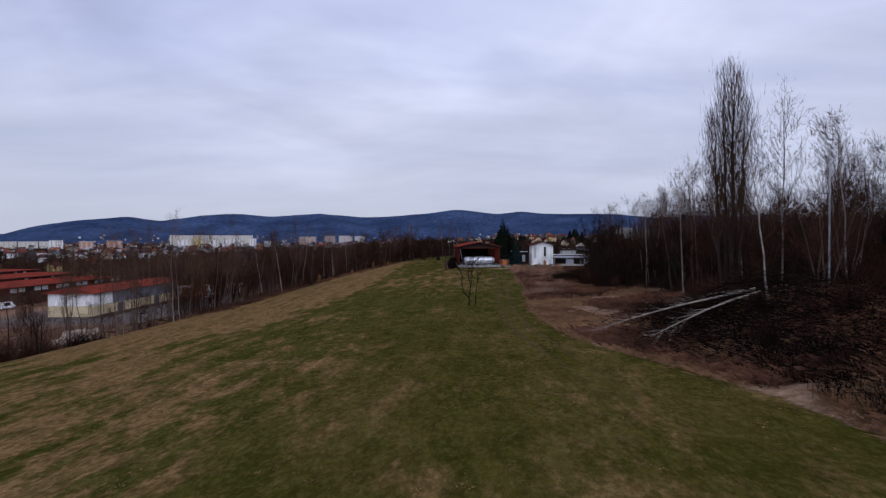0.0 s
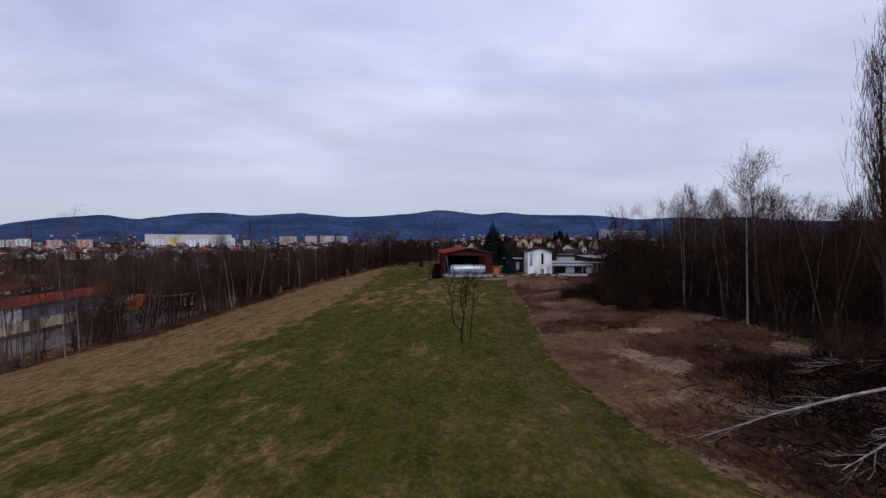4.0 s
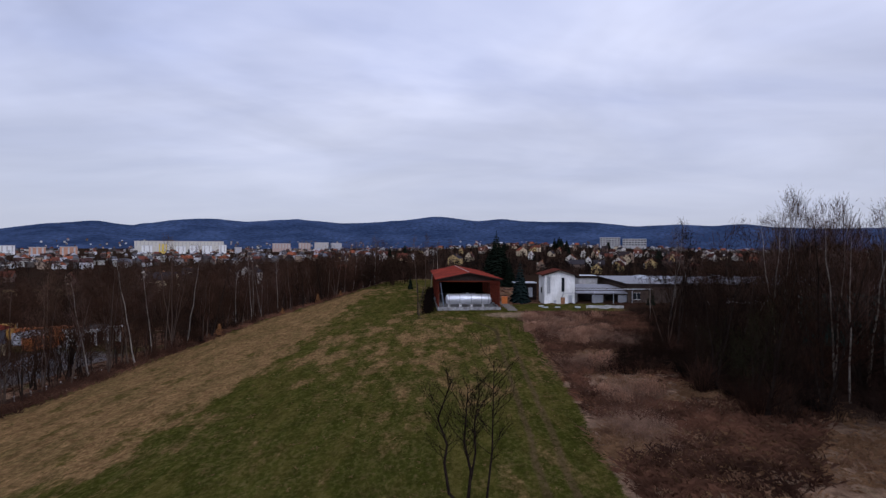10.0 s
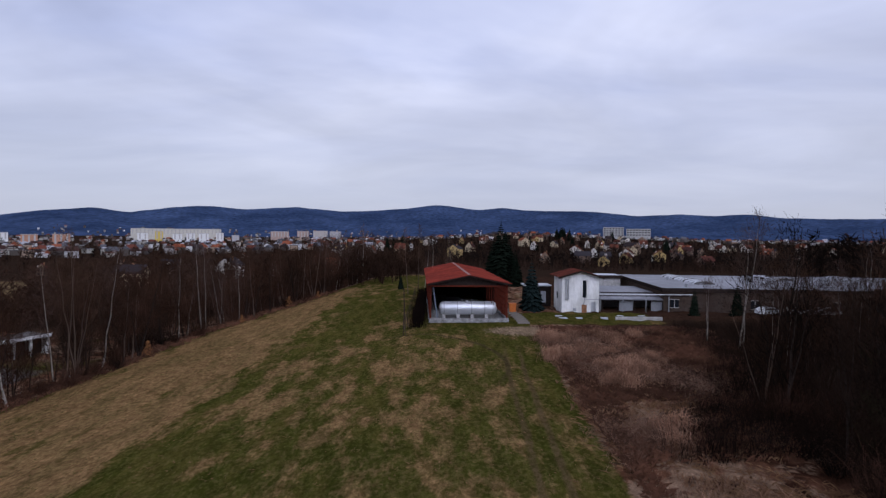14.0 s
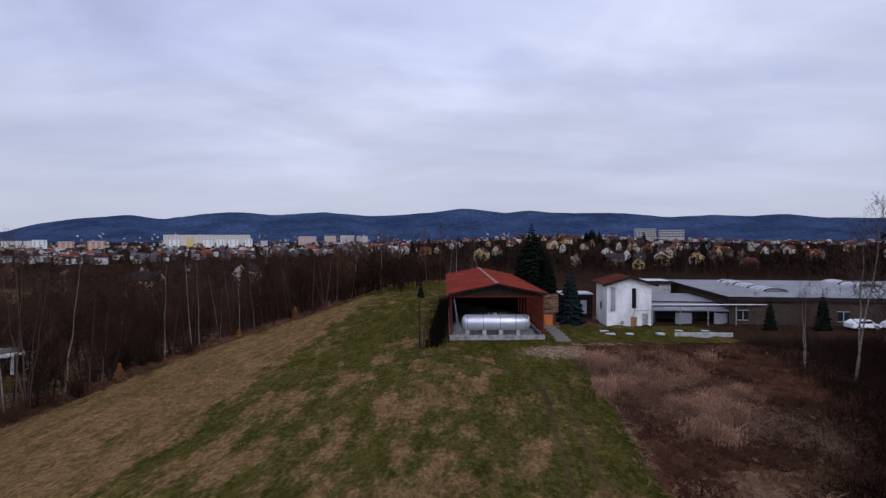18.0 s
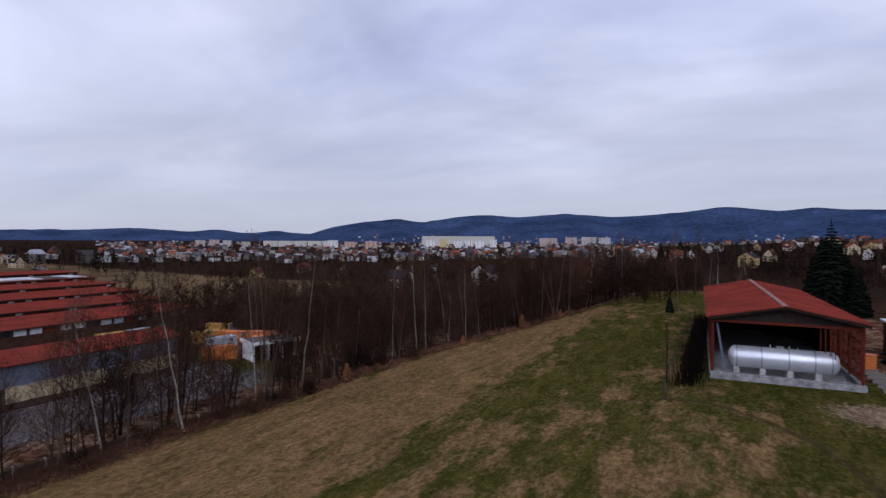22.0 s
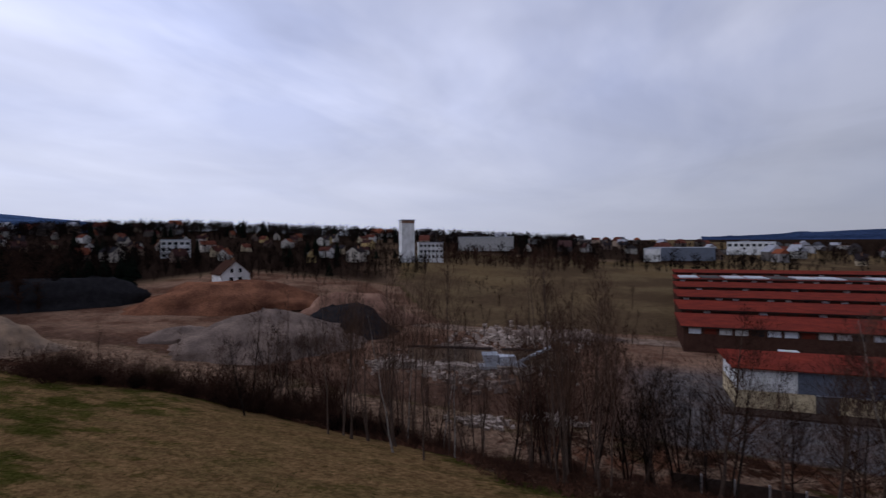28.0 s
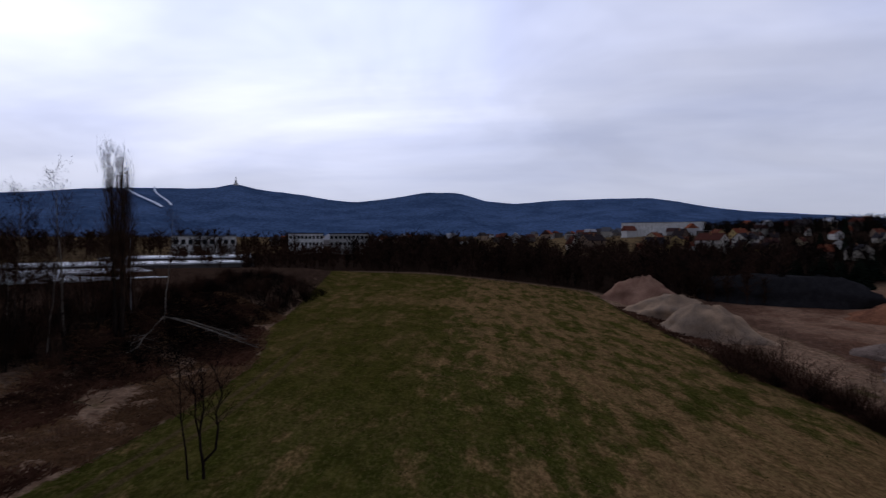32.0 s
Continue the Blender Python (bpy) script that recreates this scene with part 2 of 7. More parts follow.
PANEL = material("grey_wall_panels", (0.085, 0.074, 0.070), 0.8, vary=0.2, scale=0.4, tint=(0.085, 0.08, 0.075))
BEIGE = material("cream_wall", (0.50, 0.40, 0.25), 0.85, vary=0.15, scale=0.4)
WORKS_WALL = material("stained_works_wall", (0.050, 0.034, 0.026), 0.85, vary=0.3, scale=0.35, tint=(0.056, 0.042, 0.034))
PAVE = material("worn_paving", (0.17, 0.15, 0.128), 0.9, vary=0.25, scale=1.1, tint=(0.11, 0.095, 0.08), bump=0.4)
RIDGE = material("weathered_ridge_cap", (0.24, 0.15, 0.13), 0.8, vary=0.2, scale=0.6)
WEED = material("grey_dead_weeds", (0.23, 0.142, 0.098), 0.95, vary=0.35, scale=0.2, tint=(0.11, 0.060, 0.040))
BLUEGREY = material("blue_grey_cladding", (0.10, 0.115, 0.145), 0.6, vary=0.15, scale=0.5)
ORANGE = material("orange_paint", (0.50, 0.14, 0.03), 0.6, vary=0.2)
YELLOW = material("yellow_paint", (0.42, 0.235, 0.05), 0.6, vary=0.2)
GREEN_P = material("green_paint", (0.03, 0.16, 0.10), 0.6, vary=0.2)
PLANK = material("stained_planks", (0.26, 0.13, 0.07), 0.85, vary=0.3, scale=2)
GALV = material("galvanised_metal", (0.45, 0.46, 0.48), 0.4, metal=0.7, vary=0.1)
BLACK_SOIL = material("black_soil", (0.022, 0.021, 0.022), 0.95, vary=0.3, scale=0.6, bump=0.8)
GRAVEL = material("grey_gravel", (0.188, 0.138, 0.109), 0.95, vary=0.35, scale=0.3, tint=(0.115, 0.085, 0.070), bump=0.8, fine=12)
SAND = material("pale_sand", (0.29, 0.198, 0.130), 0.95, vary=0.2, scale=0.3, tint=(0.17, 0.125, 0.092), bump=0.6, fine=12)
CLAY = material("orange_clay", (0.205, 0.090, 0.050), 0.95, vary=0.35, scale=0.2, tint=(0.105, 0.046, 0.028), bump=0.6, fine=12)
PINK = material("reddish_sand", (0.25, 0.145, 0.10), 0.95, vary=0.2, scale=0.3, tint=(0.17, 0.092, 0.064), bump=0.6, fine=12)
HOUSE_WALL = ramp_material("house_render", [(0.44, 0.35, 0.23), (0.56, 0.53, 0.49), (0.42, 0.30, 0.13), (0.20, 0.14, 0.10), (0.47, 0.41, 0.34), (0.13, 0.09, 0.07), (0.50, 0.46, 0.40)])
HOUSE_ROOF = ramp_material("house_tiles", [(0.105, 0.036, 0.024), (0.048, 0.024, 0.021), (0.165, 0.052, 0.030), (0.030, 0.023, 0.023), (0.070, 0.027, 0.021), (0.034, 0.030, 0.033)])
FLAT_WALL = ramp_material("panel_flats", [(0.38, 0.375, 0.37), (0.36, 0.26, 0.22), (0.38, 0.34, 0.28), (0.36, 0.35, 0.36), (0.40, 0.36, 0.33)])
# distance haze is mixed into these forest blues, paler for the southern ridge
HILL = material("haze_blue_forest", (0.034, 0.053, 0.103), 1.0, vary=0.45, scale=0.0032, tint=(0.018, 0.030, 0.062), fine=12)
HILL_SOUTH = material("haze_blue_mountain_forest", (0.058, 0.096, 0.180), 1.0, vary=0.4, scale=0.0045, tint=(0.034, 0.060, 0.118), fine=12)
SNOW = material("snow", (0.62, 0.66, 0.75), 0.9, vary=0.1, scale=0.02)


# ---- mesh tools ----
class Shape:
    """Vertices and faces of one mesh."""

    def __init__(self):
        self.v, self.f = [], []

    def add(self, verts, faces):
        k = len(self.v)
        self.v += [tuple(p) for p in verts]
        self.f += [tuple(i + k for i in f) for f in faces]
        return self

    def box(self, x0, y0, z0, x1, y1, z1, turn=0.0, about=None):
        p = [(x, y, z) for z in (z0, z1) for x, y in ((x0, y0), (x1, y0), (x1, y1), (x0, y1))]
        if turn:
            cx, cy = about or ((x0 + x1) / 2, (y0 + y1) / 2)
            c, s = math.cos(radians(turn)), math.sin(radians(turn))
            p = [(cx + (x - cx) * c - (y - cy) * s, cy + (x - cx) * s + (y - cy) * c, z) for x, y, z in p]
        return self.add(p, [(3, 2, 1, 0), (4, 5, 6, 7), (0, 1, 5, 4), (1, 2, 6, 5), (2, 3, 7, 6), (3, 0, 4, 7)])

    def tube(self, pts, radii, sides=5, cap=False):
        n, k = len(pts), len(self.v)
        pts = [Vector(p) for p in pts]
        for i, p in enumerate(pts):
            d = (pts[min(i + 1, n - 1)] - pts[max(i - 1, 0)]).normalized()
            a = d.orthogonal().normalized() if abs(d.z) > 0.9 else Vector((0, 0, 1)).cross(d).normalized()
            b = d.cross(a)
            for j in range(sides):
                w = 2 * math.pi * j / sides
                self.v.append(tuple(p + radii[i] * (math.cos(w) * a + math.sin(w) * b)))
        for i in range(n - 1):
            for j in range(sides):
                a, b = k + i * sides + j, k + i * sides + (j + 1) % sides
                self.f.append((a, b, b + sides, a + sides))
        if cap:
            self.f.append(tuple(k + j for j in reversed(range(sides))))
            self.f.append(tuple(k + (n - 1) * sides + j for j in range(sides)))
        return self

    def spike(self, p, q, radius):
        """A thin twig that ends in a point."""
        k, d = len(self.v), (q - p)
        a = d.orthogonal().normalized() * radius
        b = d.normalized().cross(a)
        self.v += [tuple(p + a), tuple(p - a * 0.5 + b * 0.87), tuple(p - a * 0.5 - b * 0.87), tuple(q)]
        self.f += [(k, k + 1, k + 3), (k + 1, k + 2, k + 3), (k + 2, k, k + 3)]

    def prism(self, profile, axis_from, axis_to):
        """A polygon in x, z pushed along y."""
        n = len(profile)
        v = [(x, axis_from, z) for x, z in profile] + [(x, axis_to, z) for x, z in profile]
        f = [tuple(range(n)), tuple(reversed(range(n, 2 * n)))] + [(i, i + n, (i + 1) % n + n, (i + 1) % n) for i in range(n)]
        return self.add(v, f)

    def mesh(self, name, mat, smooth=False):
        me = bpy.data.meshes.new(name)
        me.from_pydata(self.v, [], self.f)
        for m in mat if isinstance(mat, (list, tuple)) else [mat]:
            me.materials.append(m)
        if smooth:
            me.polygons.foreach_set("use_smooth", [True] * len(me.polygons))
        me.update()
        return me


def part(name, shape, mat, parent=None, label="", smooth=False):
    """Links a shape, or a mesh that is shared, as one object under its thing."""
    ob = new(name, shape if isinstance(shape, bpy.types.Mesh) else shape.mesh(name, mat, smooth))
    ob.parent = parent
    return tagged(ob, label)


def thing(name, label, category, m=None, group="", kind=""):
    ob = new(name)
    ob.empty_display_size = 0.3
    if m is not None:
        ob.matrix_world = m
    return tagged(ob, label, category, group, kind)


rng = random.Random(11)


# ---- terrain ----
def smooth(a, b, x):
    t = np.clip((np.asarray(x, float) - a) / (b - a), 0, 1)
    return t * t * (3 - 2 * t)


def edge_x(y):
    """The western rim of the meadow."""
    return np.interp(y, [-120, -60, 20, 45, 62, 80, 100, 130, 165, 200, 250], [-46, -50, -54, -54, -48, -45, -42.5, -39.5, -34.5, -22.5, -15])


def grass_x(y):
    """Where the grass ends on the western bank."""
    return edge_x(y) - np.interp(y, [30, 45, 55, 65, 77, 84, 91, 100], [0, 2, 8, 11, 9.5, 9, 5.5, 0])


def rim_x(y):
    """The eastern side of the mown grass."""
    return np.interp(y, [-80, -40, 20, 28, 36, 44, 51, 62, 70, 78, 90, 98, 112, 125, 135, 150, 162], [36, 27, 20, 19.2, 17.2, 14.2, 12.7, 12.0, 12.0, 12.6, 13.8, 14.6, 15.5, 16.2, 17, 18.5, 16])


RING_AZ = [0, 22, 45, 70, 90, 112, 135, 158, 180, 225, 270, 315, 330, 340, 352, 360]
RING_R = [190, 280, 420, 700, 1400, 2500, 5200]
RING_Z = np.array([
    [4, 1, -2, 4, 12, 6, 20], [0, -2, -4, -5, -6, 5, 20], [-6, -7, -8, -9, -6, 4, 20], [-5, -5, -5, -2, 2, 8, 20],
    [-5, -3, 0, 8, 12, 14, 20], [-4, 5, 7, 22, 26, 30, 30], [1, 6, 13, 33, 38, 40, 40], [0, 6, 12, 26, 34, 40, 40],
    [8, 9, 10, 14, 24, 40, 40], [8, 10, 12, 14, 24, 40, 40], [6, 7, 8, 10, 12, 20, 20], [5, 1, -2, 2, 4, 6, 20],
    [5, -1, -5, 0, 6, 6, 20], [4, -1, -5, 3, 16, 6, 20], [4, -1, -5, 6, 25, 6, 20], [4, 1, -2, 4, 12, 6, 20]], float)


def ring_z(x, y):
    dx, dy = np.asarray(x, float), np.asarray(y, float) - 110
    az, r = np.degrees(np.arctan2(-dx, dy)) % 360, np.hypot(dx, dy)
    ia = np.clip(np.searchsorted(RING_AZ, az, side="right") - 1, 0, len(RING_AZ) - 2)
    fa = (az - np.take(RING_AZ, ia)) / (np.take(RING_AZ, ia + 1) - np.take(RING_AZ, ia))
    lr, ring = np.log(np.clip(r, 190, 5199)), np.log(RING_R)
    ir = np.clip(np.searchsorted(ring, lr, side="right") - 1, 0, len(RING_R) - 2)
    fr = (lr - ring[ir]) / (ring[ir + 1] - ring[ir])
    return (RING_Z[ia, ir] * (1 - fa) + RING_Z[ia + 1, ir] * fa) * (1 - fr) + (RING_Z[ia, ir + 1] * (1 - fa) + RING_Z[ia + 1, ir + 1] * fa) * fr


def ground_z(x, y):
    x, y = np.asarray(x, float), np.asarray(y, float)
    u, v = np.clip(x, -60, 45) / 50, (np.clip(y, -75, 200) - 100) / 50
    z = 2.186 + 3.0 * u + 0.414 * v - 1.126 * u * u + 0.486 * v * v
    z = z + (4.25 - z) * smooth(130, 152, y) * smooth(-6, 3, x) * 0.85
    z = z + 4.2 * smooth(19, 33, x) * smooth(66, 46, y) * smooth(-70, -30, y)
    yard = np.interp(y, [-60, -30, 10, 45], [-1.2, -1.6, -3.2, -5.6])
    drop = smooth(0, 14, edge_x(y) - 3 - x)
    z = z * (1 - drop) + yard * drop
    r = np.hypot(x, y - 110)
    far = smooth(150, 215, r)
    return z * (1 - far) + ring_z(x, y) * far


def gz(x, y):
    return float(ground_z(x, y))


def lines(fine, step, mids, outs):
    a, b = fine
    out = list(np.arange(a, b, step))
    lo, hi = a, b
    for reach, s in mids:
        out = list(np.arange(lo - reach, lo, s)) + out + list(np.arange(hi, hi + reach, s))
        lo, hi = lo - reach, hi + reach
    for d in outs:
        out = [lo - d] + out + [hi + d]
    return np.array(sorted(out))


FAR_STEPS = (40, 90, 150, 230, 330, 450, 600, 800, 1050, 1400, 1850, 2400, 3100, 3900, 4700)
gx = lines((-64, 48), 1.0, ((40, 2.5), (120, 8)), FAR_STEPS)
gy = lines((-20, 200), 1.25, ((60, 2.5), (120, 8)), FAR_STEPS)
GX, GY = np.meshgrid(gx, gy)
GZ = ground_z(GX, GY)
rough = smooth(0, 3, GX - rim_x(GY)) * smooth(200, 120, np.hypot(GX, GY - 110))
for j in range(len(gy)):
    for i in range(len(gx)):
        if abs(gx[i]) < 110 and -90 < gy[j] < 240:
            p = Vector((gx[i], gy[j], 0))
            GZ[j, i] += 0.07 * noise.noise(p * 0.35) + rough[j, i] * (0.30 * noise.noise(p * 0.45) + 0.22 * noise.noise(p * 1.3))
nx, ny = len(gx), len(gy)
verts = np.stack([GX, GY, GZ], -1).reshape(-1, 3)
jj, ii = np.meshgrid(np.arange(ny - 1), np.arange(nx - 1), indexing="ij")
k0 = (jj * nx + ii).ravel()
gme = bpy.data.meshes.new("ground")
gme.from_pydata(verts.tolist(), [], np.stack([k0, k0 + 1, k0 + nx + 1, k0 + nx], -1).tolist())
gme.polygons.foreach_set("use_smooth", [True] * len(gme.polygons))
# zones: red dry grass, green leaf litter and brambles, blue gravel yard, alpha far land
rr = np.hypot(GX, GY - 110)
inside = smooth(-3, 1, GX - grass_x(GY)) * (1 - smooth(-1.2, 1.2, GX - rim_x(GY))) * smooth(-95, -75, GY) * (1 - smooth(205, 230, GY))
# dry patches of the meadow: x, y, half width, half length, strength
DRY_NORTH = ((-2, 135, 5, 7, .75), (1.5, 120, 5, 6, .7), (-5, 118, 4, 6, .65), (-5, 127, 3.5, 5, .65), (-14, 124, 3.5, 4, .75), (-14, 137, 3.5, 8, .75),
             (-8, 143, 5, 6, .45), (-6, 153, 5, 7, .5), (9.3, 117, 1.6, 9, .6), (-16, 161, 6, 10, .55), (-13, 178, 5, 9, -.6), (-11, 157, 3, 4, -.4), (-2, 82, 9, 5, -.35), (-2, 100, 3, 6, .3))
DRY_SOUTH = ((-8.5, 42, 5, 5, .5), (-10.8, 31, 5, 5, .5), (6.2, 46, 2.2, 3.5, .55), (8.3, 34, 3, 5, .3), (12, 24, 2, 4, .4), (-7, 49, 4, 4, .45),
             (-24, 32, 7, 7, .8), (-29.5, 46, 5.5, 19, .95), (-37, 50, 4, 12, .6), (-42, 66, 6, 10, .7), (-10, 57, 3, 3, .45), (-14, -12, 40, 13, .85), (-4, 62, 10, 5, -.2))
inner_x = np.interp(GY, [50, 79, 100, 120, 150, 205], [-38, -25, -21.5, -20, -20, -17])
strawz = 0.16 - 0.14 * smooth(46, 60, GY) * smooth(110, 96, GY) * smooth(-22, -14, GX) + 0.16 * smooth(-8, -16, GX) * smooth(52, 40, GY) + 0.20 * smooth(-10, -18, GX) * smooth(88, 74, GY) + 0.85 * smooth(4, -4, GX - inner_x) * smooth(48, 74, GY) + 0.10 * smooth(100, 135, GY) * smooth(13, 6, GX) + 0.10 * smooth(30, -10, GY)
for px, py, hx, hy, s in DRY_NORTH + DRY_SOUTH:
    spot = s * np.exp(-((GX - px) / hx) ** 2 - ((GY - py) / hy) ** 2)
    strawz = np.maximum(strawz, spot) if s > 0 else strawz + spot
strawz = inside * np.clip(strawz, 0, 1)
roughz = smooth(-1.2, 1.2, GX - rim_x(GY)) * smooth(215, 150, rr)
litter = np.clip(smooth(0, 4, grass_x(GY) - GX) * smooth(34, 20, edge_x(GY) - GX) + roughz, 0, 1) * smooth(260, 200, rr)
yardz = smooth(12, 20, edge_x(GY) - GX - np.interp(GY, [60, 76, 104, 114], [0, 8, 8, 0])) * smooth(0, 16, GX - np.interp(GY, [20, 62], [-205, -150])) * smooth(-70, -50, GY) * (1 - smooth(150, 190, GY)) * (1 - smooth(300, 330, rr))
lawn = smooth(153, 158, GY) * smooth(16, 18, GX) * smooth(43, 37, GX) * (1 - smooth(166, 170, GY))
litter = np.maximum(litter, smooth(0, 4, grass_x(GY) - GX) * (1 - yardz) * smooth(260, 200, rr))
litter, yardz = litter * (1 - lawn), yardz * (1 - litter)
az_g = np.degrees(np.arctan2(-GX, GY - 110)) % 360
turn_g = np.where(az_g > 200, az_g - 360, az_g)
# floor of the far woods, kept darker in the ground colour
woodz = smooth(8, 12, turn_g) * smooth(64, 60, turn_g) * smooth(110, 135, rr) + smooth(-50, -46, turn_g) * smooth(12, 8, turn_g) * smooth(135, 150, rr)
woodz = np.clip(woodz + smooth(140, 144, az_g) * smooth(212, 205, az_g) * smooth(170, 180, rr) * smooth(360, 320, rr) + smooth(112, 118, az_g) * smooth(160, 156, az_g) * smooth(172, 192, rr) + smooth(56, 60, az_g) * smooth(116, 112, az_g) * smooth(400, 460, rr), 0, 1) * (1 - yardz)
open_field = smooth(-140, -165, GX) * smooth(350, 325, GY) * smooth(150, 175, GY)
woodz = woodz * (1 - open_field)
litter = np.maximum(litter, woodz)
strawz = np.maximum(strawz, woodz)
farz = np.maximum(smooth(170, 230, rr), smooth(100, 125, -GX)) * (1 - yardz) * (1 - woodz)
col = gme.color_attributes.new("zone", "FLOAT_COLOR", "POINT")
col.data.foreach_set("color", np.stack([strawz, litter, yardz, farz], -1).astype(np.float32).ravel())


def ground_material():
    m = bpy.data.materials.new("meadow_and_land")
    m.use_nodes = True
    n, l = m.node_tree.nodes, m.node_tree.links
    b = n["Principled BSDF"]
    b.inputs["Roughness"].default_value, b.inputs["Specular IOR Level"].default_value = 0.95, 0.0
    tc = n.new("ShaderNodeTexCoord")

    def tex(scale, detail=4, stretch=(1, 1, 1), rough=0.55, turn=0):
        mp, t = n.new("ShaderNodeMapping"), n.new("ShaderNodeTexNoise")
        mp.inputs["Scale"].default_value = stretch
        mp.inputs["Rotation"].default_value = (0, 0, radians(turn))
        t.inputs["Scale"].default_value, t.inputs["Detail"].default_value, t.inputs["Roughness"].default_value = scale, detail, rough
        l.new(tc.outputs["Object"], mp.inputs["Vector"]); l.new(mp.outputs[0], t.inputs["Vector"])
        return t.outputs["Fac"]

    def mth(op, a, c, clamp=False):
        k = n.new("ShaderNodeMath"); k.operation, k.use_clamp = op, clamp
        for i, s in enumerate((a, c)):
            if isinstance(s, (int, float)):
                k.inputs[i].default_value = s
            else:
                l.new(s, k.inputs[i])
        return k.outputs[0]

    def span(v, a, c, lo=0.0, hi=1.0):
        k = n.new("ShaderNodeMapRange"); k.interpolation_type = "SMOOTHSTEP"
        for key, val in (("From Min", a), ("From Max", c), ("To Min", lo), ("To Max", hi)):
            k.inputs[key].default_value = val
        l.new(v, k.inputs["Value"])
        return k.outputs[0]

    def mix(f, a, c):
        k = n.new("ShaderNodeMix"); k.data_type = "RGBA"
        l.new(f, k.inputs["Factor"])
        for s, key in ((a, "A"), (c, "B")):
            if isinstance(s, tuple):
                k.inputs[key].default_value = (*s, 1)
            else:
                l.new(s, k.inputs[key])
        return k.outputs["Result"]

    at = n.new("ShaderNodeVertexColor"); at.layer_name = "zone"
    sp = n.new("ShaderNodeSeparateColor")
    l.new(at.outputs["Color"], sp.inputs[0])
    straw, litter, yard, land = sp.outputs[0], sp.outputs[1], sp.outputs[2], at.outputs["Alpha"]
    patch = tex(0.17, 6, (1.0, 0.55, 1), 0.62, 8)
    streak = tex(0.6, 5, (1.0, 0.20, 1), 0.6, 3)
    fine, blades = tex(3.0, 5, (1, 0.6, 1), 0.7), tex(14.0, 3, (1, 0.6, 1), 0.8)
    clod = tex(0.46, 6, (1.0, 0.42, 1), 0.64, 8)
    green = mix(span(streak, 0.40, 0.60), (0.031, 0.0325, 0.0062), (0.054, 0.0460, 0.0112))
    green = mix(span(patch, 0.42, 0.58, 0, 0.6), green, (0.034, 0.0355, 0.0072))
    green = mix(span(fine, 0.45, 0.70, 0, 0.5), green, (0.080, 0.064, 0.023))
    dry = mix(span(fine, 0.3, 0.7), (0.122, 0.069, 0.029), (0.192, 0.113, 0.051))
    dry = mix(span(streak, 0.56, 0.40, 0, 0.4), dry, (0.070, 0.055, 0.019))
    amount = mth("ADD", span(clod, 0.34, 0.66, 0, 0.62), mth("ADD", span(patch, 0.34, 0.66, 0, 0.30), span(fine, 0.3, 0.7, 0.04, 0.16)))
    amount = mth("ADD", amount, mth("MULTIPLY", straw, 0.74))
    c = mix(span(amount, 0.68, 1.20, 0, 0.92), green, dry)
    speck = tex(2.2, 6, (1, 0.7, 1), 0.75, 20)
    c = mix(span(mth("ADD", speck, mth("MULTIPLY", mth("SUBTRACT", patch, 0.5), 0.5)), 0.52, 0.68, 0, 0.34), c, (0.120, 0.080, 0.034))
    # the southern half is more olive and smoother
    pos = n.new("ShaderNodeSeparateXYZ"); l.new(tc.outputs["Object"], pos.inputs[0])
    south = mth("MULTIPLY", span(pos.outputs["Y"], 88, 40, 0, 0.48), span(pos.outputs["X"], -14, -3, 0.1, 1))
    olive = mix(span(patch, 0.38, 0.64), (0.038, 0.033, 0.0062), (0.074, 0.053, 0.016))
    c = mix(south, c, olive)
    # wheel ruts along the eastern side
    near_y = mth("MAXIMUM", mth("SUBTRACT", 70.0, pos.outputs["Y"]), 0.0)
    bend = mth("ADD", mth("MULTIPLY", mth("MULTIPLY", near_y, near_y), 0.0018), mth("MULTIPLY", mth("MAXIMUM", mth("SUBTRACT", pos.outputs["Y"], 70.0), 0.0), 0.06))
    off = mth("SUBTRACT", mth("SUBTRACT", pos.outputs["X"], 8.7), bend)
    off = mth("ADD", off, mth("MULTIPLY", mth("SUBTRACT", patch, 0.5), 1.0))
    rut = span(mth("ABSOLUTE", mth("SUBTRACT", mth("ABSOLUTE", off, 0), 0.85), 0), 0.10, 0.42, 1, 0)
    ends = mth("MULTIPLY", span(pos.outputs["Y"], 20, 60), span(pos.outputs["Y"], 146, 132))
    c = mix(mth("MULTIPLY", mth("MULTIPLY", rut, ends), span(fine, 0.3, 0.6, 0.4, 0.9)), c, (0.066, 0.045, 0.021))
    # a single track that swings round to the barn
    vx, vy = mth("ADD", pos.outputs["X"], 4.0), mth("SUBTRACT", pos.outputs["Y"], 134.0)
    ring = mth("SQRT", mth("ADD", mth("MULTIPLY", vx, vx), mth("MULTIPLY", vy, vy)), 0)
    arc = span(mth("ABSOLUTE", mth("ADD", mth("SUBTRACT", ring, 15.6), mth("MULTIPLY", mth("SUBTRACT", streak, 0.5), 1.0)), 0), 0.10, 0.5, 1, 0)
    arc = mth("MULTIPLY", arc, mth("MULTIPLY", span(pos.outputs["X"], -5, 0), span(pos.outputs["Y"], 124, 131)))
    c = mix(mth("MULTIPLY", arc, span(fine, 0.3, 0.6, 0.45, 0.9)), c, (0.040, 0.030, 0.014))
    # bare trodden earth before the path
    ex, ey = mth("DIVIDE", mth("SUBTRACT", pos.outputs["X"], 16.0), 5.0), mth("DIVIDE", mth("SUBTRACT", pos.outputs["Y"], 150.4), 3.2)
